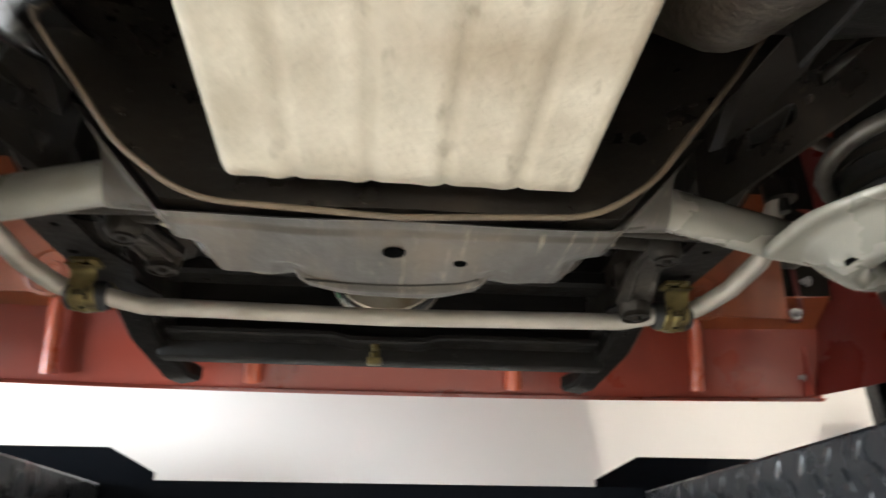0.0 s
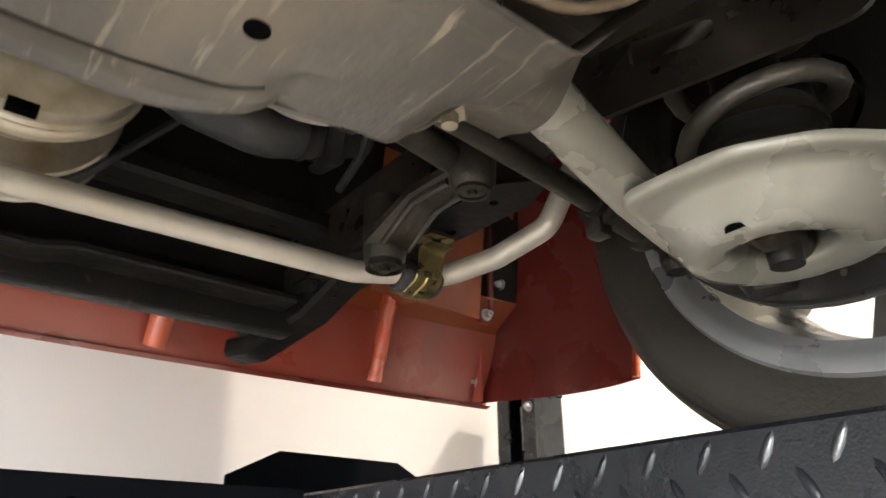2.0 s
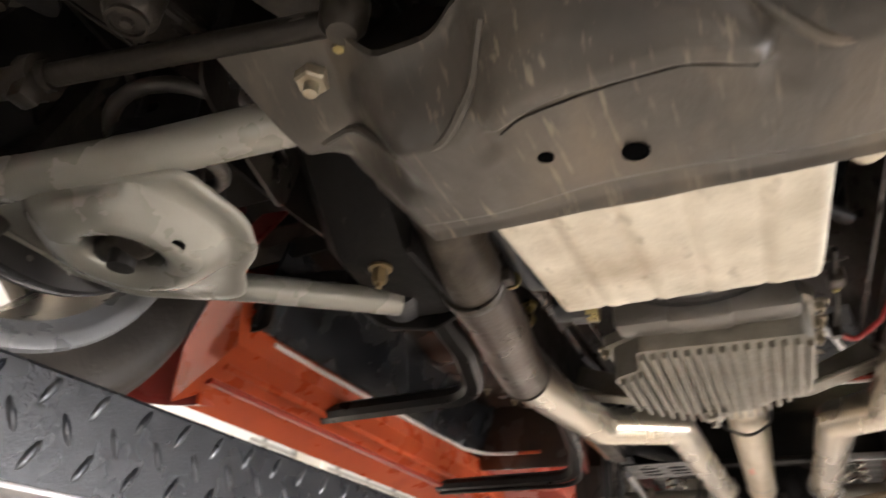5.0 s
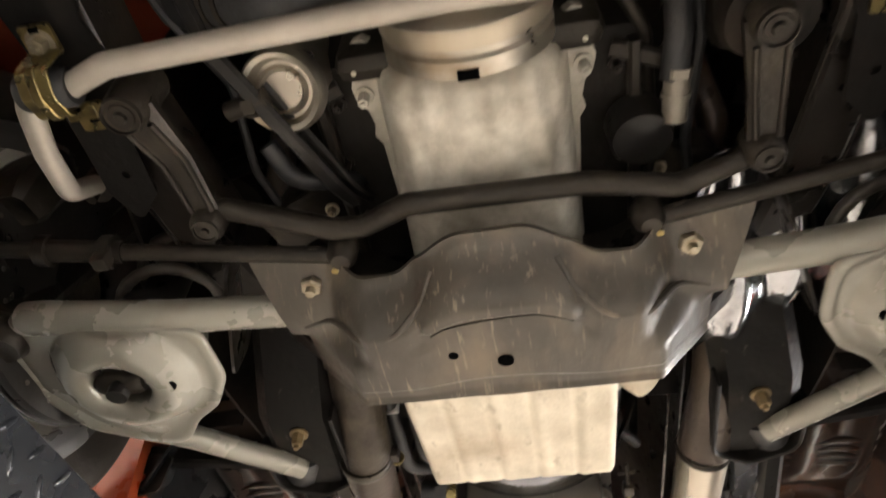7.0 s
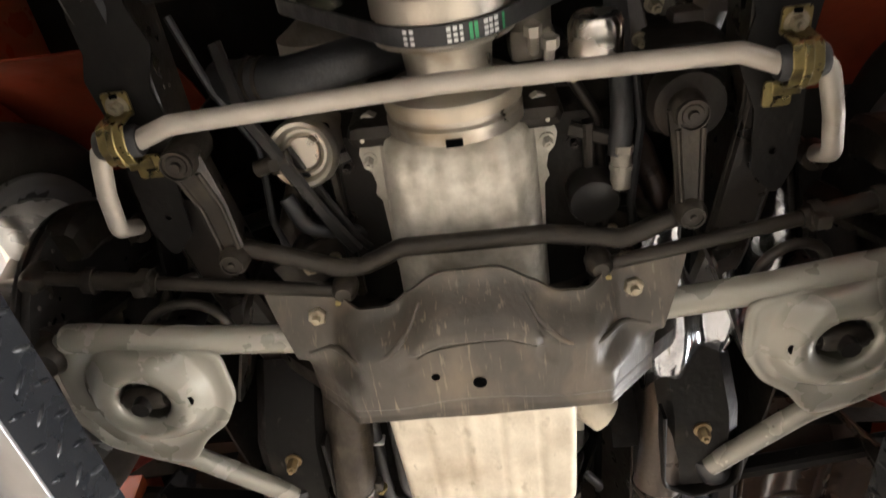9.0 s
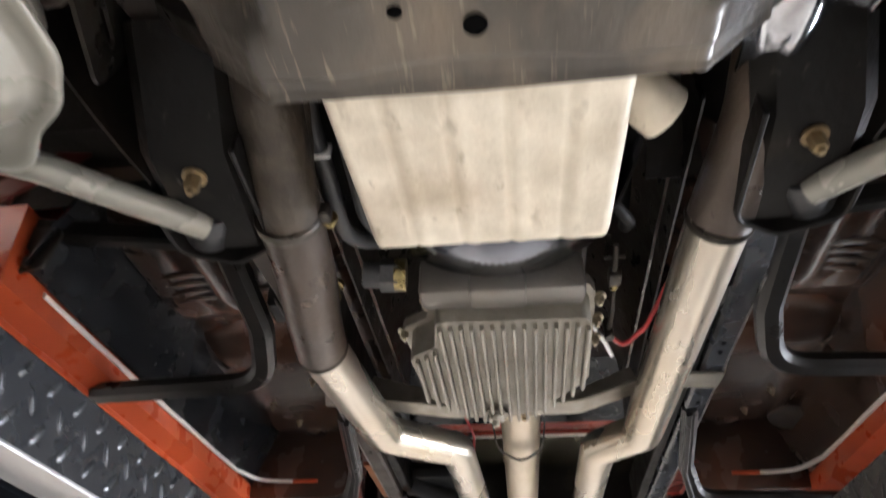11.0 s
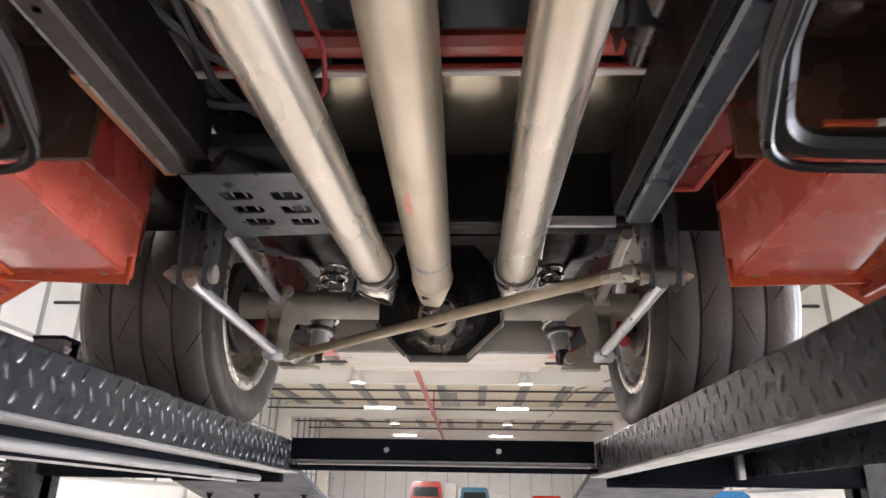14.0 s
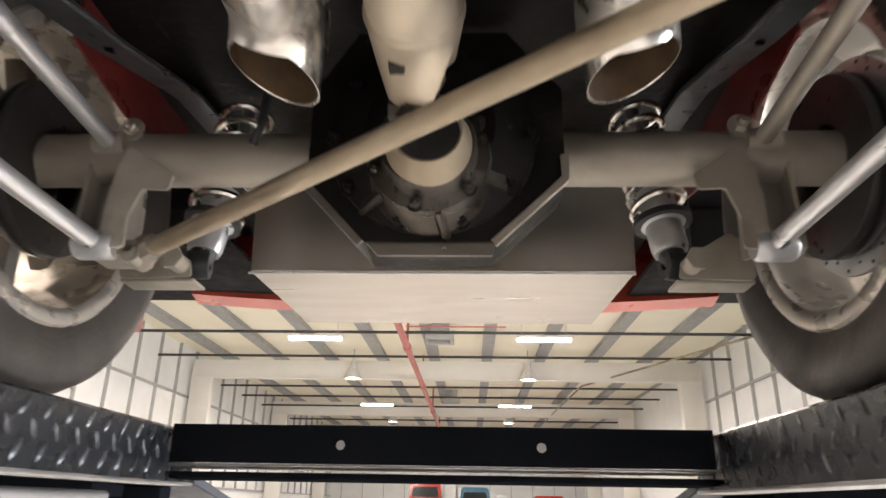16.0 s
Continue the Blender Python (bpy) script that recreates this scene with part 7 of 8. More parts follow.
# slotted mount plate with six openings
slots, slot_at = [], []
for i in range(2):
    for j in range(3):
        cx, cy = 0.058 + 0.082 * i, 0.092 + 0.066 * j + 0.004 * i
        slot_at.append((cx, cy))
        slots.append(rounded2([(cx - 0.026, cy - 0.019), (cx + 0.026, cy - 0.019), (cx + 0.026, cy + 0.019), (cx - 0.026, cy + 0.019)], 0.017, 4))
hp_m = Matrix.Translation((-0.352, 1.712, 2.034)) @ Matrix.Rotation(radians(4.2), 4, "X") @ Matrix.Rotation(radians(-1), 4, "Y")
sp_l = one("slotted_plate", lambda b: plate(b, [(0, 0), (0.180, 0), (0.176, 0.300), (-0.018, 0.312)], slots, 0.004, hp_m), M_PLATE, "grey plate with six slots", smooth=0)
for cx, cy in slot_at:
    for dx in (-0.011, 0.011):
        one("slot_bar", lambda b: box(b, (cx + dx - 0.0012, cy - 0.018, 0.0045), (cx + dx + 0.0012, cy + 0.018, 0.008), 0.0, hp_m), M_EDGE, "thin bright bar across a slot", sp_l, 0)
one("plate_flange", lambda b: box(b, (0.176, 0.004, 0.0), (0.180, 0.298, 0.03), 0.001, hp_m), M_PLATE, "", sp_l)
one("fuel_pump", lambda b: (tube(b, [(-0.34, 1.82, 2.125), (-0.20, 1.96, 2.10)], 0.03, 18), box(b, (-0.37, 1.80, 2.13), (-0.19, 1.98, 2.16), 0.006)), M_BELT, "black pump above the plate")
for k, (p0, p1, p2, p3) in enumerate((((-0.36, 1.15, 2.17), (-0.34, 1.45, 2.17), (-0.30, 1.62, 2.19), (-0.24, 1.72, 2.20)), ((-0.33, 1.20, 2.19), (-0.30, 1.5, 2.19), (-0.31, 1.70, 2.18), (-0.26, 1.76, 2.17)), ((-0.38, 1.60, 2.16), (-0.33, 1.70, 2.15), (-0.22, 1.72, 2.16), (-0.13, 1.68, 2.22)))):
    one("black_cable", lambda b: tube(b, rounded([p0, p1, p2, p3], 0.1), 0.007, 8), M_BELT, "black cable")
one("red_cable", lambda b: tube(b, rounded([(-0.155, 1.50, 2.24), (-0.120, 1.60, 2.18), (-0.128, 1.68, 2.14), (-0.20, 1.66, 2.15), (-0.26, 1.60, 2.19)], 0.04), 0.004, 8), M_WIRE, "red cable")

# -- transmission --
one("bell_housing", lambda b: lathe(b, [(0, -0.20), (0.20, -0.19), (0.207, -0.17), (0.200, -0.11), (0.192, -0.06), (0.165, -0.02), (0.125, 0.06), (0, 0.06)], (0.0, 0.535, 2.15), (0, 1, 0), 56), M_BELL, "dark polished bell housing")
one("bell_ear", lambda b: box(b, (-0.135, 0.375, 1.985), (-0.085, 0.43, 2.04), 0.012), M_CAST)
one("bell_ear", lambda b: box(b, (0.09, 0.375, 1.985), (0.14, 0.43, 2.04), 0.012), M_CAST)
one("gearbox_case", lambda b: (sweep(b, [(0, 0.57, 2.09), (0, 0.90, 2.08), (0, 0.98, 2.06), (0.005, 1.03, 2.03)], [(0.13 * math.cos(a), 0.11 * math.sin(a)) for a in [2 * math.pi * k / 20 for k in range(20)]], scales=[1, 0.95, 0.6, 0.42])), M_CAST, "cast alloy gearbox case")
TP = [(-0.098, 0.548), (0.116, 0.552), (0.127, 0.575), (0.130, 0.735), (0.118, 0.765), (0.045, 0.868), (0.02, 0.880), (-0.045, 0.882), (-0.075, 0.868), (-0.132, 0.805), (-0.140, 0.785), (-0.150, 0.66), (-0.142, 0.645), (-0.108, 0.622), (-0.104, 0.60)]
tp = one("gearbox_pan", lambda b: (plate(b, rounded2(TP, 0.012, 3), [], 0.055, Matrix.Translation((0, 0, 1.933))), plate(b, rounded2([(x * 1.09 - 0.002, 0.70 + (y - 0.70) * 1.08) for x, y in TP], 0.012, 3), [], 0.018, Matrix.Translation((0, 0, 1.984)))), M_CAST, "finned cast gearbox pan")
rngf = random.Random(3)


def inside_y(x):
    ys = []
    for i in range(len(TP)):
        (x0, y0), (x1, y1) = TP[i], TP[(i + 1) % len(TP)]
        if (x0 - x) * (x1 - x) < 0:
            ys.append(y0 + (y1 - y0) * (x - x0) / (x1 - x0))
    return (min(ys), max(ys)) if len(ys) > 1 else None


for k in range(18):
    x = -0.138 + k * 0.0152
    lim = inside_y(x)
    if lim:
        y0, y1 = lim
        one("fin", lambda b: sweep(b, [(x, y0 + 0.010, 1.930), (x, y0 + 0.022, 1.9275), (x, y1 - 0.012, 1.9275), (x, y1 + 0.003, 1.929)], rect_outline(0.0062, 0.016, 0.0022)), M_CAST, "", tp)
one("pan_step", lambda b: (box(b, (-0.118, 0.500, 1.952), (0.118, 0.552, 2.02), 0.012), box(b, (-0.045, 0.495, 1.948), (0.035, 0.545, 2.0), 0.006)), M_SPOKE, "brown stained front step", tp)
bolt("drain_plug", (-0.027, 0.862, 1.926), (0, 0, -1), 0.0135, tp, M_CAST)
for x, y in ((-0.115, 0.57), (-0.162, 0.66), (-0.155, 0.78), (0.142, 0.58), (0.142, 0.64), (0.142, 0.70), (0.10, 0.81)):
    bolt("bolt", (x, y, 1.986), (0, 0, -1), 0.0065, tp, M_BOLT)
one("speed_sensor", lambda b: (tube(b, [(-0.20, 0.515, 2.0), (-0.145, 0.52, 2.0)], 0.020, 16), tube(b, [(-0.175, 0.517, 2.0), (-0.15, 0.52, 2.0)], 0.025, 6)), M_BELT, "black sensor plug")
one("sensor_collar", lambda b: tube(b, [(-0.155, 0.5195, 2.0), (-0.138, 0.521, 2.0)], 0.024, 16), M_GOLD)
one("shift_linkage", lambda b: (tube(b, [(0.165, 0.50, 2.02), (0.167, 0.64, 1.995), (0.165, 0.70, 1.99)], 0.004, 10), box(b, (0.157, 0.55, 2.0), (0.176, 0.58, 2.02), 0.004), tube(b, [(0.165, 0.69, 1.975), (0.165, 0.69, 2.01)], 0.008, 10), tube(b, [(0.150, 0.53, 2.02), (0.18, 0.53, 2.02)], 0.003, 8)), M_STEER, "gearshift linkage rod")
one("brass_fitting", lambda b: (lathe(b, [(0, 0.0), (0.010, 0.0), (0.014, 0.006), (0.014, 0.016), (0.009, 0.020), (0.009, 0.034), (0.013, 0.036), (0.013, 0.044), (0, 0.046)], (-0.288, 0.648, 2.042), (0.1, 0.15, 1), 14)), M_GOLD, "brass line fitting")
one("linkage_tip", lambda b: tube(b, [(0.166, 0.555, 2.013), (0.1665, 0.59, 2.006)], 0.0068, 10), M_GOLD)
one("vacuum_line", lambda b: tube(b, rounded([(0.168, 0.70, 1.985), (0.190, 0.722, 1.978), (0.225, 0.69, 1.995), (0.27, 0.60, 2.05)], 0.03), 0.0042, 10), M_WIRE, "red cable")
one("breather_tube", lambda b: tube(b, rounded([(0.14, 0.70, 2.01), (0.165, 0.74, 1.995), (0.176, 0.765, 1.985)], 0.02), 0.0045, 8), M_LINK, "short silver tube")
one("dipstick_tube", lambda b: tube(b, rounded([(0.15, 0.42, 2.04), (0.19, 0.50, 2.06), (0.20, 0.62, 2.14), (0.23, 0.5, 2.3)], 0.06), 0.009, 10), M_BLACK)
for k in range(2):
    one("cooler_hose", lambda b: tube(b, rounded([(-0.168 - 0.036 * k, 0.10, 2.08), (-0.170 - 0.036 * k, 0.24, 2.02), (-0.166 - 0.036 * k, 0.37 + 0.03 * k, 1.99), (-0.15 - 0.036 * k, 0.45, 2.01), (-0.10, 0.50, 2.06)], 0.06), 0.0115, 12), M_BELT, "black cooler hose")
one("hose_tag", lambda b: box(b, (-0.225, 0.268, 2.0), (-0.19, 0.272, 2.022), 0.001), M_WHITE, "small white tag")
tm = one("gearbox_mount", lambda b: sweep(b, rounded([(-0.395, 1.03, 2.044), (-0.31, 1.05, 2.044), (-0.12, 0.99, 1.992), (0.13, 0.985, 1.992), (0.25, 0.975, 2.028), (0.305, 0.985, 2.042), (0.412, 0.995, 2.044)], 0.05), rect_outline(0.055, 0.008, 0.002)), M_CAST, "flat grey gearbox crossmember")
one("mount_web", lambda b: sweep(b, rounded([(-0.31, 1.075, 2.095), (-0.12, 1.016, 2.012), (0.13, 1.011, 2.012), (0.25, 1.0, 2.06)], 0.05), rect_outline(0.006, 0.045, 0.002)), M_CAST, "", tm)
for x, y, z in ((-0.013, 0.980, 1.986), (0.024, 0.990, 1.986), (0.395, 0.982, 2.063), (0.412, 1.005, 2.063), (-0.38, 1.03, 2.07)):
    bolt("bolt", (x, y, z), (0, 0, -1), 0.0095, tm, M_COPPER)
one("mount_rubber", lambda b: box(b, (-0.05, 0.94, 1.998), (0.06, 1.02, 2.03), 0.008), M_BELT, "", tm)

# -- oil filter, starter, collectors --
one("oil_filter", lambda b: lathe(b, [(0, -0.06), (0.016, -0.058), (0.027, -0.048), (0.031, -0.034), (0.032, 0.04), (0, 0.04)], (0.162, 0.214, 2.010), (0.75, 0.62, -0.25), 32), M_PAN, "white spin-on oil filter")
one("header_collector", lambda b: (tube(b, rounded([(-0.245, 0.06, 2.16), (-0.243, 0.18, 2.02), (-0.247, 0.30, 1.970), (-0.253, 0.345, 1.966)], 0.08), 0.0385, 22), tube(b, rounded([(-0.205, 0.05, 2.18), (-0.215, 0.17, 2.06), (-0.235, 0.28, 1.985)], 0.06), 0.024, 16)), M_HEADER, "pale rust-spotted exhaust collector")
one("collector_clamp", lambda b: (lathe(b, [(0.038, -0.008), (0.0420, -0.008), (0.0430, -0.006), (0.0430, 0.006), (0.0420, 0.008), (0.038, 0.008)], (-0.254, 0.335, 1.966), (-0.05, 1, -0.03), 32, True), box(b, (-0.216, 0.320, 1.956), (-0.200, 0.342, 1.976), 0.004)), M_IRON, "rusty steel pipe clamp")
bolt("bolt", (-0.206, 0.342, 1.966), (0, 1, 0), 0.007, car, M_GOLD)

# -- exhaust --
PR = 0.0395


def pipe(name, pts, r, material, label, rad, cap=True, n=28):
    return one(name, lambda b: tube(b, rounded(pts, rad, 8), r, n, cap), material, label, smooth=60)


pipe("exhaust_downpipe", [(0.325, 0.02, 2.22), (0.318, 0.13, 2.10), (0.300, 0.26, 2.010), (0.276, 0.395, 1.976)], 0.0405, M_BROWN, "brown heat-coated downpipe", 0.16)
pipe("exhaust_pipe", [(0.276, 0.395, 1.976), (0.264, 1.100, 1.982), (0.186, 1.242, 2.004), (0.184, 2.115, 2.031)], PR, M_PIPE, "bright aluminised exhaust pipe", [0.06, 0.06])
pipe("exhaust_downpipe", [(-0.252, 0.33, 1.965), (-0.261, 0.44, 1.957), (-0.279, 0.55, 1.953), (-0.292, 0.644, 1.953)], 0.0405, M_BROWN, "brown heat-coated downpipe", 0.16)
pipe("exhaust_pipe", [(-0.292, 0.644, 1.953), (-0.270, 1.062, 1.978), (-0.136, 1.268, 2.018), (-0.110, 2.115, 2.031)], PR, M_PIPE, "bright aluminised exhaust pipe", [0.09, 0.075])
for s, x in ((1, 0.184), (-1, -0.110)):
    one("weld_ring", lambda b: lathe(b, [(PR - 0.003, -0.004), (PR + 0.004, -0.002), (PR + 0.004, 0.003), (PR - 0.003, 0.005)], (x, 2.118, 2.031), (0, 1, 0), 32, True), M_IRON, "rusty weld bead")
    one("hanger_ring", lambda b: (tube(b, rounded([(x + s * 0.045, 2.09, 2.035), (x + s * 0.055, 2.085, 2.09), (x + s * 0.05, 2.085, 2.2)], 0.02), 0.005, 8)), M_BOLT)
    tip_pts = rounded([(x, 2.120, 2.0315), (x + s * 0.003, 2.205, 2.048), (x + s * 0.010, 2.282, 2.062), (x + s * 0.036, 2.358, 1.996)], [0.12, 0.06], 9)
    a_ = (tip_pts[-1] - tip_pts[-2]).normalized()
    cut_n, cut_c = V(s * 0.33, 0.10, -0.94), V(x + s * 0.024, 2.330, 2.024)

    def tip(bm, r, wall, back):
        # the end ring slides along the pipe on to a slanting plane
        hollow(bm, tip_pts, r, wall, 32)
        for v in bm.verts:
            if (v.co - tip_pts[-1]).dot(a_) > -0.001:
                v.co += a_ * ((cut_c - cut_n * back - v.co).dot(cut_n) / a_.dot(cut_n))
    et = one("exhaust_tip", lambda b: tip(b, 0.0455, 0.0013, 0.0), M_TIP, "polished slant-cut exhaust tip", smooth=60)
    one("tip_bore", lambda b: tip(b, 0.0440, 0.001, 0.0006), M_SOOT, "sooty brown bore", et)
one("weld_seam", lambda b: lathe(b, [(0.0385, -0.004), (0.0430, -0.001), (0.0430, 0.002), (0.0385, 0.004)], (0.276, 0.396, 1.976), (-0.06, 1, 0.0), 32, True), M_STEER, "rough weld seam")
one("weld_seam", lambda b: lathe(b, [(0.0385, -0.004), (0.0430, -0.001), (0.0430, 0.002), (0.0385, 0.004)], (-0.292, 0.645, 1.953), (0.03, 1, 0.06), 32, True), M_STEER, "rough weld seam")

# -- driveshaft and safety loop --
ds = one("driveshaft", lambda b: tube(b, [(0.018, 1.02, 2.046), (0.0030, 2.275, 2.0625)], 0.0445, 32), M_SHAFT, "bare steel driveshaft", smooth=60)
one("shaft_weld", lambda b: lathe(b, [(0.040, -0.014), (0.0450, -0.012), (0.0453, 0.0), (0.0450, 0.012), (0.040, 0.014)], (0.0045, 2.118, 2.061), (0, 1, 0), 32, True), M_HEAT, "blue-grey heat band", ds)
one("shaft_collar", lambda b: lathe(b, [(0.040, -0.012), (0.0462, -0.008), (0.0480, 0.0), (0.0465, 0.006), (0.042, 0.012)], (0.0030, 2.280, 2.0625), (0, 1, 0), 32, True), M_SHAFT, "rough weld collar", ds)


def yoke(r_, wall):
    # two ears run on from the tube, one low and one high, with their corners drawn in
    def f(u, v):
        a = 2 * math.pi * u
        ear = abs(math.cos(a - 4.30)) ** 1.5
        r = r_ - 0.008 * v * v - wall
        return V(0.003 + r * math.cos(a), 2.280 + v * (0.022 + 0.092 * ear), 2.0625 + r * math.sin(a) - 0.016 * v * v)
    return f


one("shaft_yoke", lambda b: shell(b, yoke(0.0462, 0.0), yoke(0.0462, 0.010), 48, 8), M_SHAFT, "", ds)
one("yoke_recess", lambda b: box(b, (-0.022, 2.304, 2.0168), (-0.002, 2.318, 2.030), 0.001), M_STEER, "dark stamped recess", ds)
one("universal_joint", lambda b: (tube(b, [(-0.030, 2.385, 2.022), (0.040, 2.385, 2.022)], 0.013, 16), tube(b, [(-0.014, 2.378, 2.000), (0.018, 2.378, 2.06)], 0.013, 16), lathe(b, [(0, -0.02), (0.018, -0.02), (0.022, 0), (0.018, 0.02), (0, 0.02)], (0.005, 2.382, 2.022), (0, 1, 0), 16)), M_IRON, "universal joint")
one("paper_tag", lambda b: shell(b, lambda u, v: V(0.012 + 0.0452 * math.cos(3.55 + 0.85 * u), 1.735 + 0.085 * v, 2.0556 + 0.0452 * math.sin(3.55 + 0.85 * u)), lambda u, v: V(0.012 + 0.0457 * math.cos(3.55 + 0.85 * u), 1.735 + 0.085 * v, 2.0556 + 0.0457 * math.sin(3.55 + 0.85 * u)), 6, 2), M_TAG, "faded red sticker", ds)
loop_pts = rounded([(-0.058, 1.17, 2.22), (-0.053, 1.20, 2.08), (-0.040, 1.245, 2.005), (0.012, 1.262, 1.982), (0.062, 1.245, 2.005), (0.074, 1.20, 2.08), (0.078, 1.17, 2.22)], 0.04)
one("safety_loop", lambda b: sweep(b, loop_pts, rect_outline(0.0035, 0.016, 0.001), up=(0, 1, 0.3)), M_BELT, "thin black driveshaft loop")

# -- rear axle --
ax = one("rear_axle", lambda b: tube(b, [(-0.60, 2.622, 2.088), (0.60, 2.622, 2.088)], 0.038, 28), M_AXLE, "bare steel axle tube")
one("axle_housing", lambda b: (plate(b, [(-0.076, -0.156), (0.080, -0.156), (0.170, -0.070), (0.170, 0.06), (0.10, 0.15), (-0.10, 0.15), (-0.155, 0.06), (-0.155, -0.070)], [], 0.09, Matrix.Translation((0.003, 2.63, 2.088)) @ Matrix.Rotation(radians(90), 4, "X")),
    lathe(b, [(0.12, 2.56), (0.132, 2.545), (0.132, 2.53), (0.118, 2.525), (0.08, 2.50), (0, 2.50)], (0.006, 0, 2.072), (0, 1, 0), 36)), M_BLACK, "black differential housing", smooth=30)
one("housing_edge", lambda b: sweep(b, [(0.083, 2.539, 1.931), (0.173, 2.539, 2.017), (0.173, 2.539, 2.05)], rect_outline(0.006, 0.012, 0.002)), M_AXLE, "", ax)
one("housing_edge", lambda b: sweep(b, [(-0.079, 2.539, 1.931), (-0.158, 2.539, 2.015)], rect_outline(0.004, 0.010, 0.001)), M_SPOKE, "", ax)
one("housing_skirt", lambda b: plate(b, [(-0.076, 1.934), (0.082, 1.934), (0.078, 1.916), (-0.060, 1.916)], [circle(0.02, 1.924, 0.003, 8)], 0.006, Matrix.Translation((0.003, 2.546, 0)) @ Matrix.Rotation(radians(90), 4, "X")), M_SPOKE, "brown-grey lower edge of the housing", ax)
one("pinion_yoke", lambda b: lathe(b, [(0.036, 2.412), (0.0385, 2.412), (0.044, 2.424), (0.049, 2.440), (0.049, 2.452), (0.036, 2.456)], (0.008, 0, 2.012), (0, 1, 0), 36, True), M_PANHARD, "bronze-coloured pinion flange", ax)
one("pinion_gap", lambda b: lathe(b, [(0, 2.418), (0.0358, 2.418), (0.0358, 2.426), (0, 2.426)], (0.008, 0, 2.012), (0, 1, 0), 32), M_BELT, "dark oil seal", ax)
one("diff_nose", lambda b: lathe(b, [(0, 2.440), (0.040, 2.440), (0.054, 2.446), (0.057, 2.455), (0.053, 2.462), (0.058, 2.474), (0.071, 2.480), (0.074, 2.490), (0.070, 2.50), (0.080, 2.53), (0, 2.53)], (0.006, 0, 2.018), (0, 1, 0), 36), M_IRON, "cast differential nose", ax)
for k in range(6):
    a = 2 * math.pi * k / 6 + 0.3
    bolt("bolt", (0.006 + 0.064 * math.cos(a), 2.480, 2.018 + 0.064 * math.sin(a)), (0, -1, 0), 0.006, ax, M_STEER)
    one("nose_rib", lambda b: sweep(b, [(0.006 + 0.066 * math.cos(a + 0.4), 2.485, 2.018 + 0.066 * math.sin(a + 0.4)), (0.006 + 0.110 * math.cos(a + 0.4), 2.54, 2.04 + 0.100 * math.sin(a + 0.4))], rect_outline(0.012, 0.018, 0.004)), M_IRON, "", ax)
for k in range(10):
    a = 2 * math.pi * k / 10
    bolt("bolt", (0.006 + 0.123 * math.cos(a), 2.529, 2.072 + 0.123 * math.sin(a)), (0, -1, 0), 0.007, ax, M_BLACK)
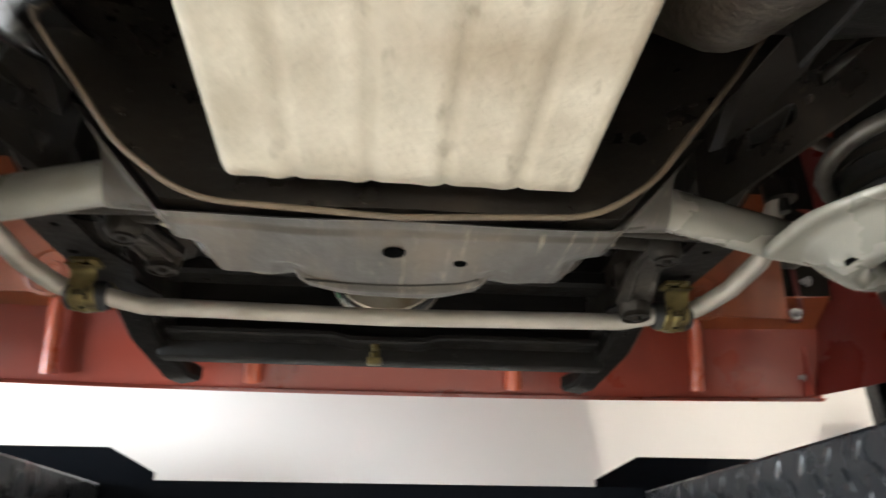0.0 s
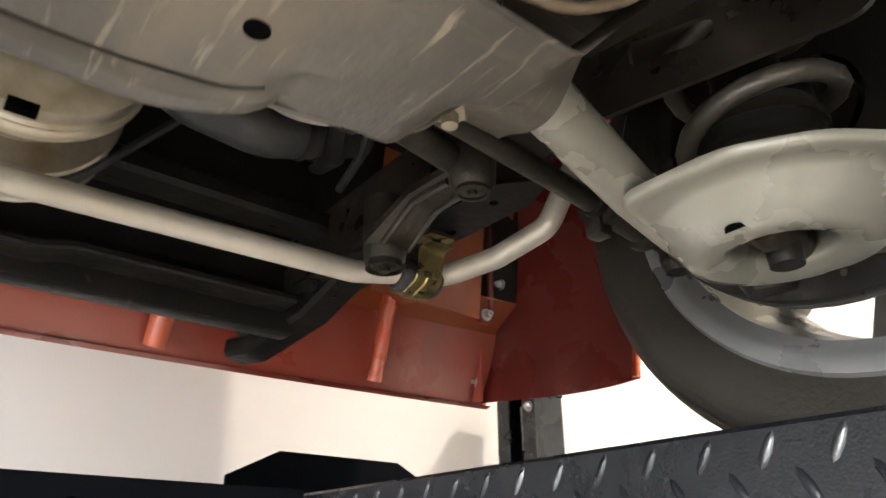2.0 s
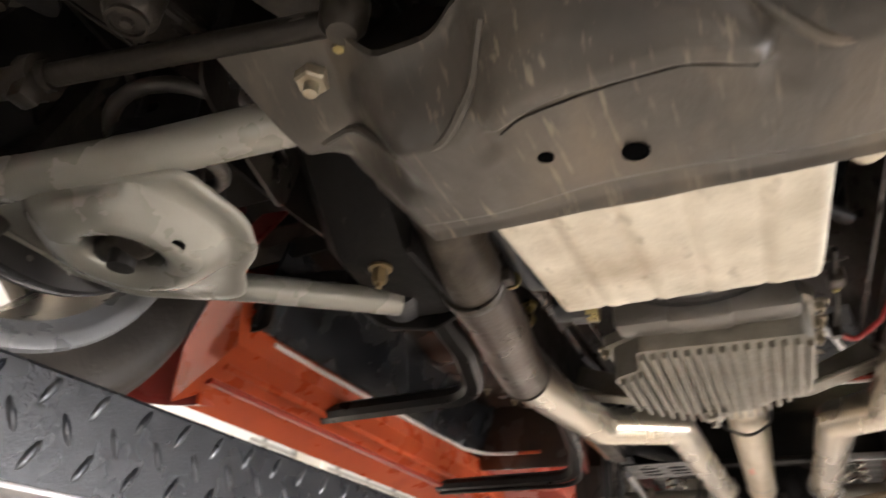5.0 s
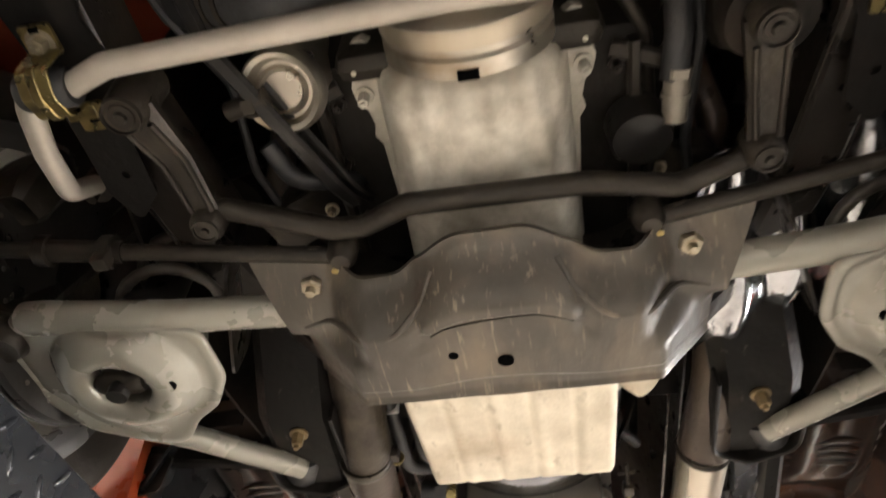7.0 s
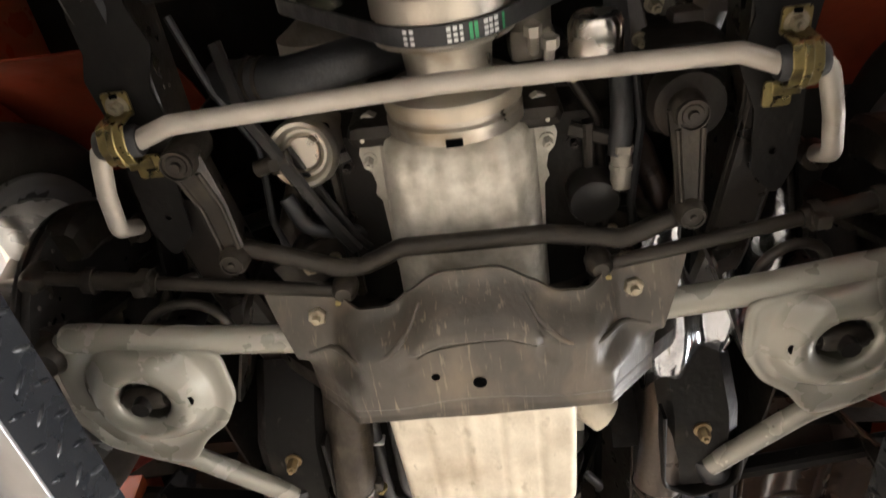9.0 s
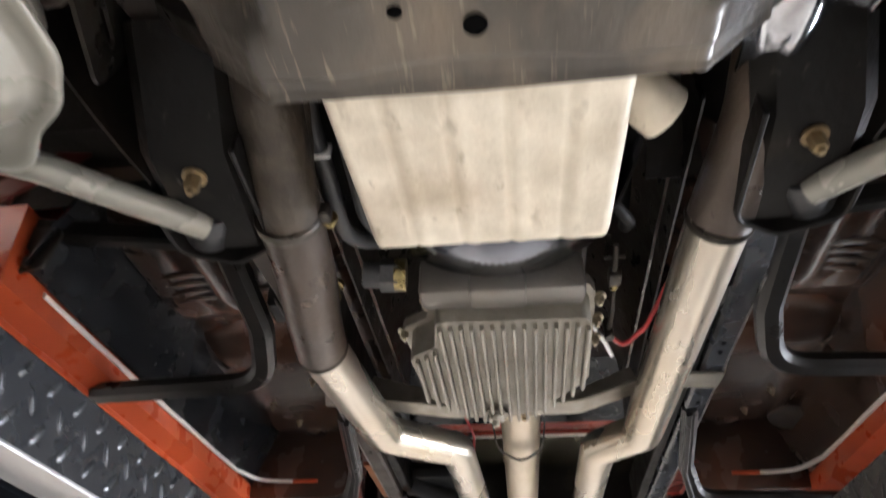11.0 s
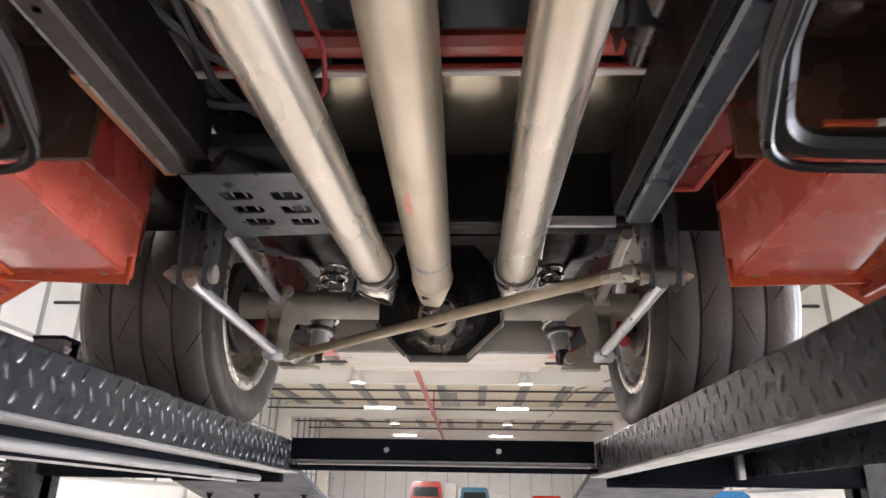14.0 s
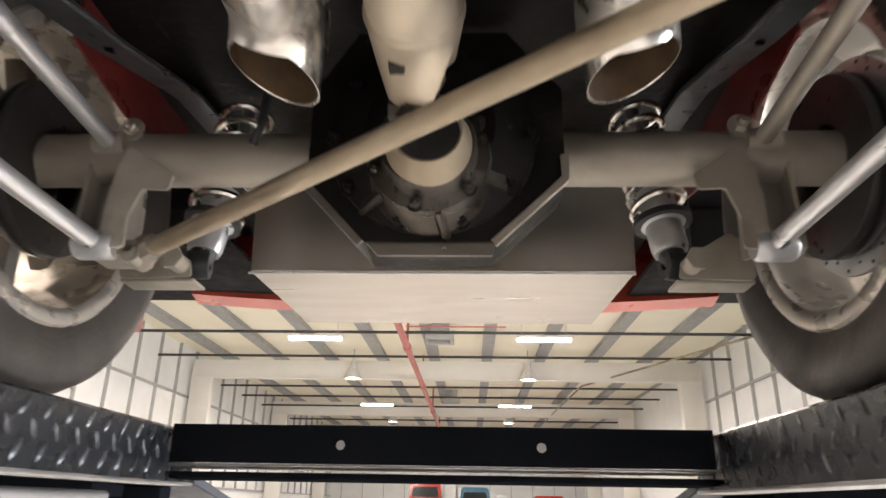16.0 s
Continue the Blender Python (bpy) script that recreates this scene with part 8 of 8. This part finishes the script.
for s in (-1, 1):
    # axle bracket, pale folded plate, down to the link bolts
    def bracket(bm):
        plate(bm, [(2.592, 2.11), (2.650, 2.11), (2.656, 2.05), (2.665, 1.955), (2.60, 1.940), (2.585, 1.945), (2.590, 2.05)], [], 0.006, Matrix.Translation((s * 0.425, 0, 0)) @ Matrix(((0, 0, 1, 0), (1, 0, 0, 0), (0, 1, 0, 0), (0, 0, 0, 1))))
        plate(bm, [(2.592, 2.11), (2.650, 2.11), (2.656, 2.05), (2.665, 1.955), (2.60, 1.940), (2.585, 1.945), (2.590, 2.05)], [], 0.006, Matrix.Translation((s * 0.470, 0, 0)) @ Matrix(((0, 0, 1, 0), (1, 0, 0, 0), (0, 1, 0, 0), (0, 0, 0, 1))))
        box(bm, (min(s * 0.427, s * 0.474), 2.62, 1.95), (max(s * 0.427, s * 0.474), 2.626, 2.07), 0.001)
    br = one("axle_bracket", bracket, M_AXLE, "grey folded axle bracket", ax)
    # Left plate gets a paler steel for the light that falls on it.
    one("bracket_face", lambda b: plate(b, rounded2([(0.412, 2.090), (0.345, 2.046), (0.349, 2.024), (0.384, 2.026), (0.398, 1.985), (0.396, 1.942), (0.432, 1.942), (0.430, 2.010), (0.424, 2.060)], 0.008), [], 0.005, Matrix.Translation((0, 2.588, 0)) @ Matrix.Diagonal((s, 1, 1, 1)) @ Matrix.Rotation(radians(90), 4, "X")), M_BAR if s < 0 else M_AXLE, "folded plate made paler for the light on it" if s < 0 else "", br)
    bolt("bolt", (s * 0.415, 2.585, 2.118), (0, -1, 0), 0.010, ax, M_AXLE)
    one("coilover_mount", lambda b: (plate(b, rounded2([(0.345, 1.936), (0.450, 1.933), (0.450, 1.985), (0.420, 2.004), (0.350, 1.962)], 0.010), [circle(0.362, 1.952, 0.006, 10)], 0.005, Matrix.Translation((0, 2.690, 0)) @ Matrix.Diagonal((s, 1, 1, 1)) @ Matrix.Rotation(radians(90), 4, "X")),
        box(b, (min(s * 0.342, s * 0.450), 2.690, 1.930), (max(s * 0.342, s * 0.450), 2.735, 1.935), 0.001)), M_AXLE, "", br)
    one("mount_bolt", lambda b: (tube(b, [(s * 0.362, 2.655, 1.953), (s * 0.362, 2.690, 1.953)], 0.013, 14), tube(b, [(s * 0.362, 2.648, 1.953), (s * 0.362, 2.656, 1.953)], 0.017, 6)), M_AXLE, "", br)
    # links
    low = one("lower_link", lambda b: tube(b, [(s * 0.455, 2.045, 1.972), (s * 0.440, 2.585, 1.952)], 0.0125, 18), M_LINK, "grey tubular lower link")
    one("link_eye", lambda b: lathe(b, [(0, -0.026), (0.017, -0.026), (0.020, -0.02), (0.020, 0.02), (0.017, 0.026), (0, 0.026)], (s * 0.440, 2.598, 1.950), (1, 0, 0), 20), M_LINK, "", low)
    up_ = one("upper_link", lambda b: tube(b, [(s * 0.405, 2.085, 2.088), (s * 0.441, 2.575, 2.096)], 0.0120, 16), M_LINK if s < 0 else M_AXLE, "grey tubular upper link")
    one("link_eye", lambda b: lathe(b, [(0, -0.022), (0.016, -0.022), (0.018, 0.0), (0.016, 0.022), (0, 0.022)], (s * 0.442, 2.588, 2.097), (1, 0, 0), 20), M_AXLE, "", up_)
    # front link tower with twin plates
    def tower(bm):
        for x in (0.435, 0.485):
            plate(bm, rounded2([(2.02, 2.20), (2.10, 2.20), (2.105, 2.05), (2.09, 1.965), (2.045, 1.965), (2.03, 2.05)], 0.015), [circle(2.067, 2.06, 0.007, 10), circle(2.067, 2.14, 0.007, 10)], 0.006, Matrix.Translation((s * x, 0, 0)) @ Matrix(((0, 0, 1, 0), (1, 0, 0, 0), (0, 1, 0, 0), (0, 0, 0, 1))))
        box(bm, (min(s * 0.40, s * 0.49), 2.06, 2.14), (max(s * 0.40, s * 0.49), 2.10, 2.20), 0.003)
    tw = one("link_tower", tower, M_PLATE, "dark steel link bracket")
    one("pivot_tube", lambda b: (tube(b, [(s * 0.424, 2.068, 1.994), (s * 0.498, 2.068, 1.994)], 0.0165, 20), tube(b, [(s * 0.496, 2.068, 1.994), (s * 0.503, 2.068, 1.994)], 0.0190, 20), tube(b, [(s * 0.417, 2.068, 1.994), (s * 0.426, 2.068, 1.994)], 0.0190, 20)), M_AXLE, "bare pivot tube", tw)
    bolt("bolt", (s * 0.504, 2.068, 1.994), (s, 0, 0), 0.009, tw, M_BOLT)
    # kick-up of the frame over the axle
    one("frame_kickup", lambda b: sweep(b, rounded([(s * 0.385, 1.90, 2.108), (s * 0.402, 2.10, 2.115), (s * 0.420, 2.28, 2.135), (s * 0.420, 2.50, 2.195), (s * 0.410, 2.72, 2.262), (s * 0.40, 2.92, 2.275)], 0.12), rect_outline(0.048, 0.010, 0.003), up=(0, 0, 1)), M_PLATE, "curved frame kick-up plate")
    for hx, hy, hz in ((0.420, 2.34, 2.1475), (0.419, 2.50, 2.189)):
        one("kickup_hole", lambda b: lathe(b, [(0, 0), (0.006, 0), (0.006, 0.003), (0, 0.003)], (s * hx, hy, hz), (0, 0.28, -1), 14), M_CAVITY_SHADE, "small dark hole")
    one("kickup_web", lambda b: sweep(b, rounded([(s * 0.41, 1.90, 2.15), (s * 0.43, 2.10, 2.16), (s * 0.445, 2.28, 2.20)], 0.12), rect_outline(0.008, 0.09, 0.002), up=(0, 0, 1)), M_BLACK, "")
    # coilover
    c0, c1 = V(s * 0.352, 2.725, 1.968), V(s * 0.325, 2.775, 2.26)
    d = (c1 - c0).normalized()
    co_ = one("coilover", lambda b: lathe(b, [(0, 0.02), (0.024, 0.02), (0.027, 0.03), (0.027, 0.068), (0.033, 0.070), (0.033, 0.078), (0.027, 0.080), (0.027, 0.13), (0.010, 0.135), (0.010, 0.30), (0, 0.30)], c0, d, 28), M_LINK, "alloy coilover damper")
    one("lower_eye", lambda b: (lathe(b, [(0.008, -0.016), (0.021, -0.016), (0.023, 0), (0.021, 0.016), (0.008, 0.016)], c0, (1, 0.2, 0), 22, True), lathe(b, [(0, 0.0), (0.012, 0.0), (0.019, 0.012), (0.019, 0.026), (0, 0.026)], c0, d, 20)), M_BELT, "black lower damper eye", co_)
    rs_ = helix((0, 0), 0.040, 0.085, 0.292, 7.2)
    q = Vector((0, 0, 1)).rotation_difference(d)
    one("coil_spring", lambda b: tube(b, [c0 + q @ p for p in rs_], 0.0058, 8), M_CHROME, "chrome coil spring", co_)
    one("adjuster_ring", lambda b: (lathe(b, [(0.028, 0.070), (0.043, 0.070), (0.043, 0.080), (0.028, 0.080)], c0, d, 28, True)), M_BELT, "", co_)
pb = one("panhard_bar", lambda b: tube(b, [(0.365, 2.066, 1.993), (-0.375, 2.612, 1.950)], 0.0128, 18), M_PANHARD, "long bare panhard bar")
one("rod_end", lambda b: (lathe(b, [(0, -0.014), (0.018, -0.014), (0.021, 0), (0.018, 0.014), (0, 0.014)], (-0.388, 2.622, 1.949), (0, 0.6, 0.8), 20), tube(b, [(-0.36, 2.60, 1.951), (-0.385, 2.62, 1.949)], 0.0165, 6)), M_AXLE, "", pb)
one("rod_end", lambda b: (lathe(b, [(0, -0.012), (0.014, -0.012), (0.017, 0), (0.014, 0.012), (0, 0.012)], (0.394, 2.052, 1.993), (0.3, 0.2, 1), 20), tube(b, [(0.350, 2.078, 1.992), (0.388, 2.056, 1.993)], 0.0155, 6), tube(b, [(0.394, 2.056, 1.993), (0.425, 2.066, 1.994)], 0.009, 10)), M_AXLE, "", pb)
one("panhard_clevis", lambda b: (box(b, (-0.455, 2.60, 1.935), (-0.385, 2.66, 1.962), 0.008), tube(b, [(-0.395, 2.60, 1.94), (-0.395, 2.645, 1.94)], 0.012, 12)), M_AXLE, "", pb)
one("brake_line", lambda b: tube(b, rounded([(-0.22, 2.56, 2.26), (-0.222, 2.56, 2.16), (-0.226, 2.562, 2.11), (-0.238, 2.57, 2.085)], 0.03), 0.006, 8), M_BELT)

# -- fuel tank and rear valance --
def tank(bm):
    a = [(-0.342, 2.922, 2.021), (0.346, 2.922, 2.021), (0.352, 3.40, 2.052), (-0.352, 3.40, 2.052)]
    b = [(-0.342, 2.90, 2.225), (0.346, 2.90, 2.225), (0.352, 3.46, 2.225), (-0.352, 3.46, 2.225)]
    lo, hi = [bm.verts.new(p) for p in a], [bm.verts.new(p) for p in b]
    for i in range(4):
        bm.faces.new((lo[i], lo[(i + 1) % 4], hi[(i + 1) % 4], hi[i]))
    bm.faces.new(lo[::-1])
    bm.faces.new(hi)
    bmesh.ops.bevel(bm, geom=list(bm.edges), offset=0.005, segments=3, affect="EDGES")


tk = one("fuel_tank", tank, M_TANK, "brushed alloy fuel tank")
one("tank_weld", lambda b: tube(b, [(-0.343 + 0.0055 * k, 2.9195 + 0.0006 * (k % 2), 2.0205) for k in range(126)], 0.0024, 6), M_LINK, "", tk)
one("rear_valance", lambda b: shell(b, lambda u, v: V((u * 2 - 1) * 0.74, 3.66 + 0.08 * v - 0.05 * abs(u * 2 - 1) ** 3, 2.168 + 0.02 * abs(u * 2 - 1) + 0.25 * v), lambda u, v: V((u * 2 - 1) * 0.74, 3.72 + 0.08 * v - 0.05 * abs(u * 2 - 1) ** 3, 2.155 + 0.02 * abs(u * 2 - 1) + 0.25 * v), 24, 4), M_RED, "red rear valance")
one("boot_underside", lambda b: box(b, (-0.92, 2.95, 2.40), (0.92, 3.72, 2.42)), M_BLACK, "")
one("roof_shell", lambda b: box(b, (-0.93, 0.5, 2.62), (0.93, 3.72, 2.75), 0.03), M_ORANGE, "orange car body")
for s in (-1, 1):
    one("door_skin", lambda b: box(b, (min(s * 0.915, s * 0.935), 0.62, 2.165), (max(s * 0.915, s * 0.935), 2.2, 2.70), 0.006), M_ORANGE, "orange door")
    one("front_skin", lambda b: box(b, (min(s * 0.925, s * 0.945), -0.45, 2.40), (max(s * 0.925, s * 0.945), 0.64, 2.74), 0.006), M_ORANGE, "orange guard")
    one("quarter_skin", lambda b: box(b, (min(s * 0.925, s * 0.945), 2.15, 2.54), (max(s * 0.925, s * 0.945), 3.1, 2.70), 0.006), M_ORANGE, "orange quarter panel")
